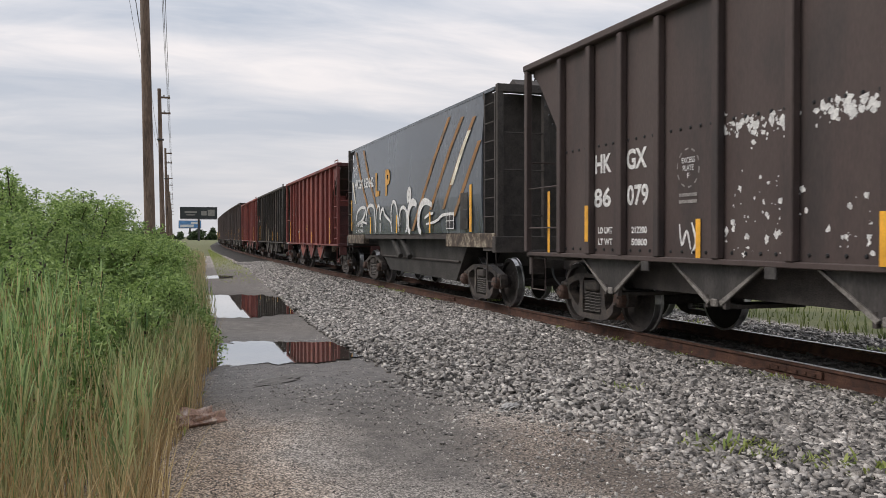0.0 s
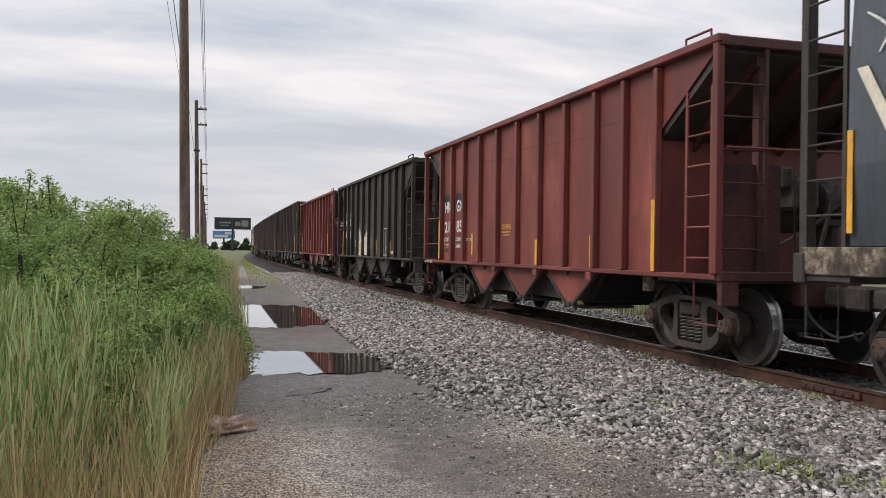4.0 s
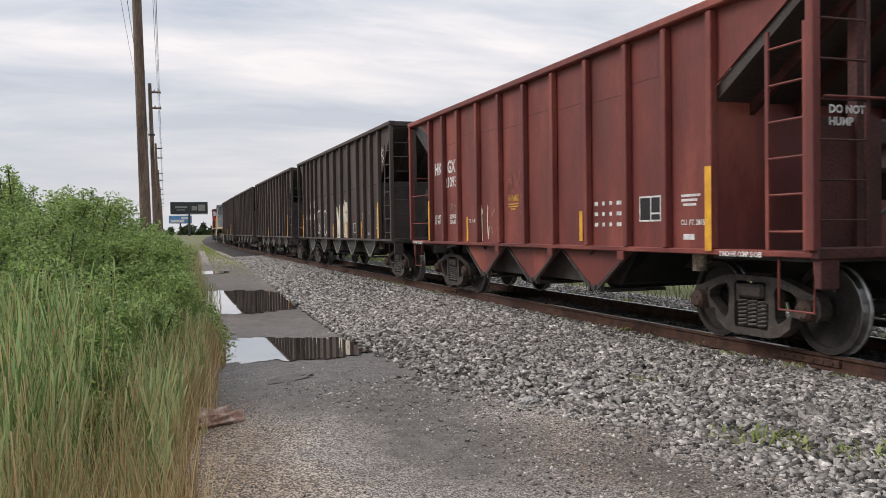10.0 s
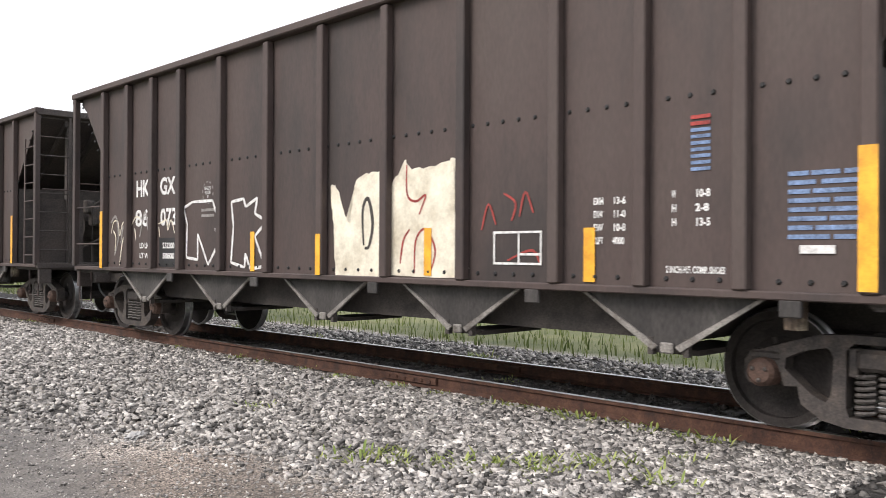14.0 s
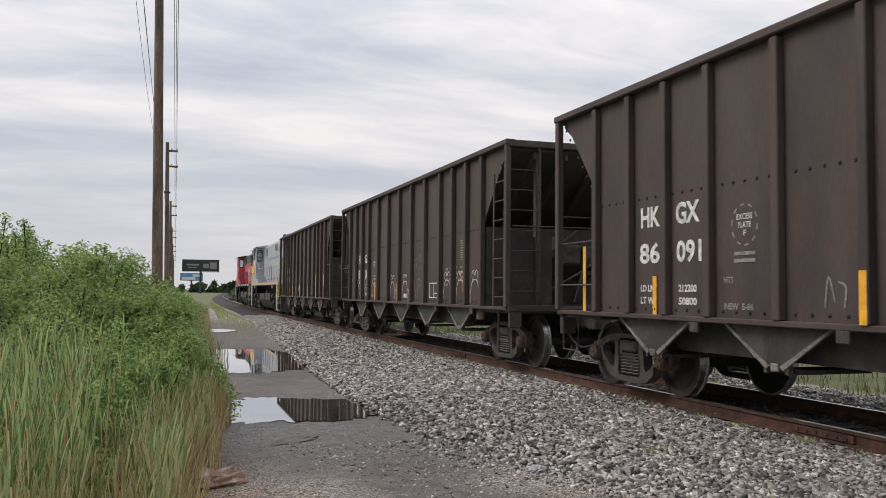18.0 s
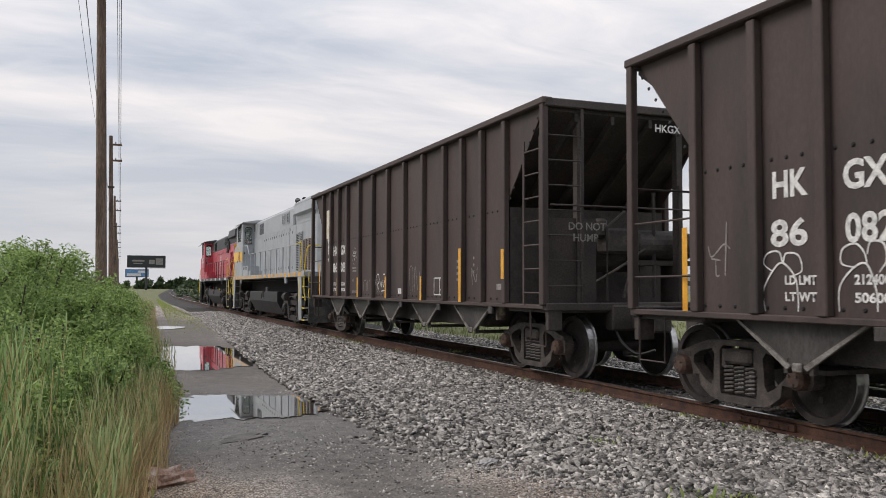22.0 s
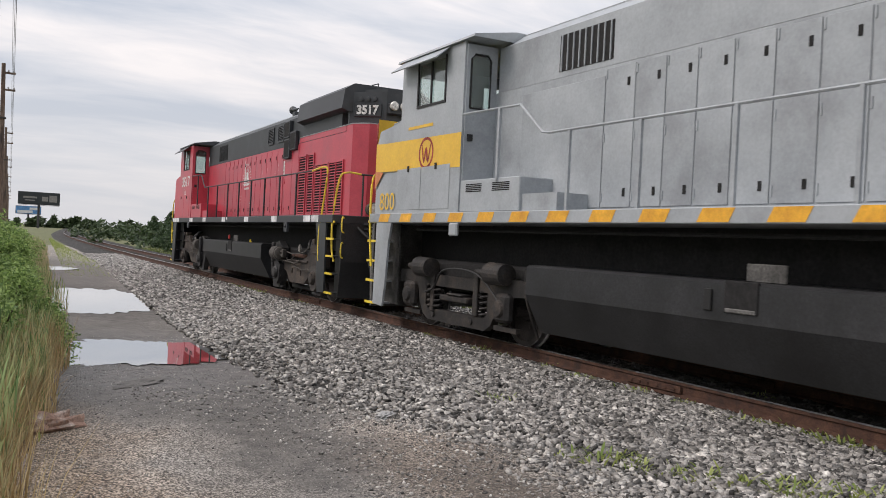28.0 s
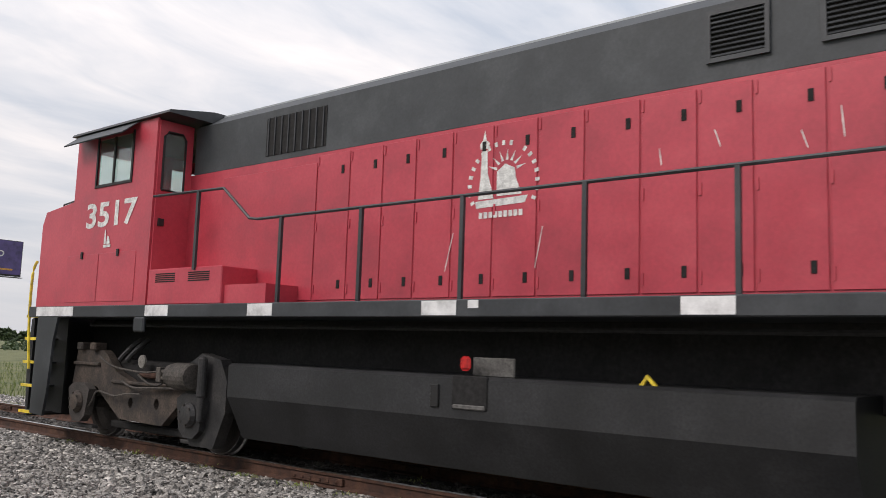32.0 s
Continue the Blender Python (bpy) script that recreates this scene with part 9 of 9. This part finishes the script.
def shed(x, y, w, d, h, label):
    s = new("warehouse")
    s.location = (x, y, 0)
    tagged(s, label, "building", "low buildings on the horizon")
    part("wall", boxes((-w / 2, w / 2, -d / 2, d / 2, 0, h)), M["concrete"], s)
    part("roof", boxes((-w / 2 - 0.4, w / 2 + 0.4, -d / 2 - 0.4, d / 2 + 0.4, h, h + 0.4)), M["wire"], s)
    for k in range(int(w / 6)):
        part("window", boxes((-w / 2 + 2 + 6 * k, -w / 2 + 5 + 6 * k, -d / 2 - 0.05, -d / 2, h * 0.4, h * 0.7)), M["wire"], s)


shed(150, 210, 36, 14, 5, "low pale warehouse beyond the meadow")
shed(215, 160, 30, 16, 6, "pale flat-roofed building beyond the meadow")
shed(95, 330, 40, 14, 5, "low pale building near the horizon")


# ---- crushed stone: the nearest pieces singly, the rest as one mass ----
def stone_shapes(n, seed):
    """Crushed stone: broken blocks with skewed faces and sharp edges."""
    rng = np.random.default_rng(seed)
    v = np.array([(x, y, z) for x in (-1, 1) for y in (-1, 1) for z in (-1, 1)], float) * 0.72
    f = [(0, 1, 3), (0, 3, 2), (4, 6, 7), (4, 7, 5), (0, 4, 5), (0, 5, 1), (2, 3, 7), (2, 7, 6), (0, 2, 6), (0, 6, 4), (1, 5, 7), (1, 7, 3)]
    out = []
    for _ in range(n):
        w = (v * rng.uniform(0.55, 1.2, (8, 1)) + rng.normal(0, 0.16, (8, 3))) * rng.uniform((1.0, 0.7, 0.45), (1.65, 1.15, 0.85))
        out.append(w)
    return out, np.array(f)


SHAPES, STONE_FACES = stone_shapes(22, 77)


def chip_shapes(n, seed):
    """Plain eight-sided chips for the stone further off."""
    rng = np.random.default_rng(seed)
    v = np.array([(1, 0, 0), (0, 1, 0), (-1, 0, 0), (0, -1, 0), (0, 0, 1), (0, 0, -1)], float)
    f = [(0, 1, 4), (1, 2, 4), (2, 3, 4), (3, 0, 4), (1, 0, 5), (2, 1, 5), (3, 2, 5), (0, 3, 5)]
    return [(v + rng.normal(0, 0.22, (6, 3))) * rng.uniform((0.9, 0.7, 0.5), (1.4, 1.1, 0.85)) for _ in range(n)], np.array(f)


CHIPS, CHIP_FACES = chip_shapes(14, 78)


def laid(rng, n):
    """Turns of stones that lie mostly flat."""
    a = rng.uniform(0, math.tau, n)
    tilt, way = np.abs(rng.normal(0, 0.45, n)), rng.uniform(0, math.tau, n)
    c, s, zero, one = np.cos(a), np.sin(a), np.zeros(n), np.ones(n)
    spin = np.stack([c, -s, zero, s, c, zero, zero, zero, one], -1).reshape(n, 3, 3)
    kx, ky = np.cos(way), np.sin(way)
    ct, st = np.cos(tilt), np.sin(tilt)
    lean = np.stack([ct + kx * kx * (1 - ct), kx * ky * (1 - ct), ky * st, kx * ky * (1 - ct), ct + ky * ky * (1 - ct), -kx * st, -ky * st, kx * st, ct], -1).reshape(n, 3, 3)
    return lean @ spin


def stone_field(name, count, spot, size, seed, label, material="stone", chips=False):
    rng = np.random.default_rng(seed)
    rot = laid(rng, count)
    shapes, sides = (CHIPS, CHIP_FACES) if chips else (SHAPES, STONE_FACES)
    n = len(shapes[0])
    kind = rng.integers(0, len(shapes), count)
    verts = np.zeros((count, n, 3))
    for i in range(count):
        x, y, z = spot(rng)
        s = size(x, y, rng)
        verts[i] = shapes[kind[i]] @ rot[i].T * s + (x, y, z + 0.15 * s)
    faces = (sides[None] + n * np.arange(count)[:, None, None]).reshape(-1, 3)
    me = bpy.data.meshes.new(name)
    me.vertices.add(count * n)
    me.vertices.foreach_set("co", verts.ravel())
    me.loops.add(len(faces) * 3)
    me.loops.foreach_set("vertex_index", faces.ravel().astype(np.int32))
    me.polygons.add(len(faces))
    me.polygons.foreach_set("loop_start", np.arange(len(faces), dtype=np.int32) * 3)
    me.update(calc_edges=True)
    me.materials.append(M[material])
    return tagged(new(name, me), label, "gravel", kind="stuff")


def near_bed(rng):
    y = 2.2 + 17.8 * rng.random() ** 1.5
    t = toe(y)
    x = t - 0.15 + (6.93 + bend(y) - t + 0.15) * rng.random() ** 0.7
    return x, y, max(0.0, bed_height(x, y)) if x > t else 0.0


def mid_bed(rng):
    y = 13 + 42 * rng.random() ** 1.3
    t = toe(y)
    x = t - 0.1 + (6.93 + bend(y) - t) * rng.random()
    return x, y, bed_height(x, y)


def inner_bed(rng):
    y = rng.uniform(0, 30)
    x = rng.uniform(8.6, 11.3) + bend(y)
    return x, y, bed_height(x, y)


def between_rails(rng):
    y = rng.uniform(0, 30)
    x = rng.uniform(7.12, 8.42) + bend(y)
    return x, y, bed_height(x, y)


def road_grit(rng):
    y = 2.0 + 12 * rng.random() ** 1.7
    x = rng.uniform(grass_edge(y) - 0.2, toe(y) + 0.2)
    return x, y, ground_height(x, y)


stone_field("ballast_stones", 52000, near_bed, lambda x, y, r: r.uniform(0.015, 0.037), 41, "loose grey crushed stone on the ballast shoulder")
def behind_bed(rng):
    y = -14 + 16.4 * rng.random()
    x = toe(y) + (11.2 - toe(y)) * rng.random()
    return x, y, bed_height(x, y)


stone_field("rear_ballast_stones", 9000, behind_bed, lambda x, y, r: r.uniform(0.025, 0.05), 46, "grey crushed stone along the nearer track", chips=True)
stone_field("far_ballast_stones", 22000, mid_bed, lambda x, y, r: r.uniform(0.030, 0.060), 42, "grey crushed stone further along the track", chips=True)
stone_field("inner_ballast_stones", 9000, inner_bed, lambda x, y, r: r.uniform(0.025, 0.05), 43, "grey crushed stone beyond the rails", chips=True)
# the train's shade between the rails is part of these stones' colour
stone_field("sooty_stones", 5000, between_rails, lambda x, y, r: r.uniform(0.025, 0.05), 47, "oily stone between the rails, darkened with the train's shade", "shadestone", True)
def loose_gravel(rng):
    y = 2.2 + 7.0 * rng.random() ** 1.3
    x = toe(y) - 1.7 * rng.random() ** 1.6
    return x, y, ground_height(x, y)


stone_field("loose_gravel", 3800, loose_gravel, lambda x, y, r: r.uniform(0.008, 0.026) * (0.6 + 0.4 * (x > toe(y) - 0.5)), 45, "loose dark gravel at the foot of the ballast")
stone_field("road_grit", 20000, road_grit, lambda x, y, r: r.uniform(0.003, 0.010), 44, "scattered grit on the worn road", chips=True)


def single_stones():
    heap = new("ballast_heap")
    tagged(heap, "larger single grey stones lying on the ballast slope", "ballast", kind="structure")
    rng = random.Random(91)
    meshes = []
    for s in SHAPES:
        me = bpy.data.meshes.new("ballast_stone")
        me.from_pydata([tuple(v) for v in s], [], [tuple(int(i) for i in f) for f in STONE_FACES])
        me.materials.append(M["stone"])
        meshes.append(me)
    for i in range(300):
        y = rng.uniform(3.2, 10.5)
        x = rng.uniform(toe(y) + 0.1, 6.9)
        ob = new("ballast_stone", meshes[i % len(meshes)])
        ob.parent = heap
        s = rng.uniform(0.026, 0.048)
        ob.matrix_basis = pose(x, y, bed_height(x, y) + 0.025, rng.gauss(0, 22), rng.gauss(0, 22), rng.uniform(0, 360)) @ Matrix.Diagonal((s, s, s, 1))


single_stones()


# ---- what moves ----
def run(t):
    """Distance run by the train at time t."""
    ts = [a for a, _ in STATIONS]
    i = max(0, min(len(ts) - 2, sum(1 for a in ts if a <= t) - 1))
    p0, p1, p2, p3 = (STATIONS[max(0, min(len(ts) - 1, j))] for j in (i - 1, i, i + 1, i + 2))
    h = p2[0] - p1[0]
    m1 = (p2[1] - p0[1]) / (p2[0] - p0[0])
    m2 = (p3[1] - p1[1]) / (p3[0] - p1[0])
    u = (t - p1[0]) / h
    return (2 * u ** 3 - 3 * u * u + 1) * p1[1] + (u ** 3 - 2 * u * u + u) * h * m1 + (3 * u * u - 2 * u ** 3) * p2[1] + (u ** 3 - u * u) * h * m2


def motions():
    for u, car in TRAIN:
        walk(car, [(0.5 * i, track_pose(u - run(0.5 * i), RAIL_TOP + RIDE)) for i in range(65)])
    for ws, r in WHEELS:
        x, y, z = ws.location
        walk(ws, [(0.1 * i, pose(x, y, z, math.degrees((run(0.1 * i) + 40) / r) % 360)) for i in range(321)])


motions()
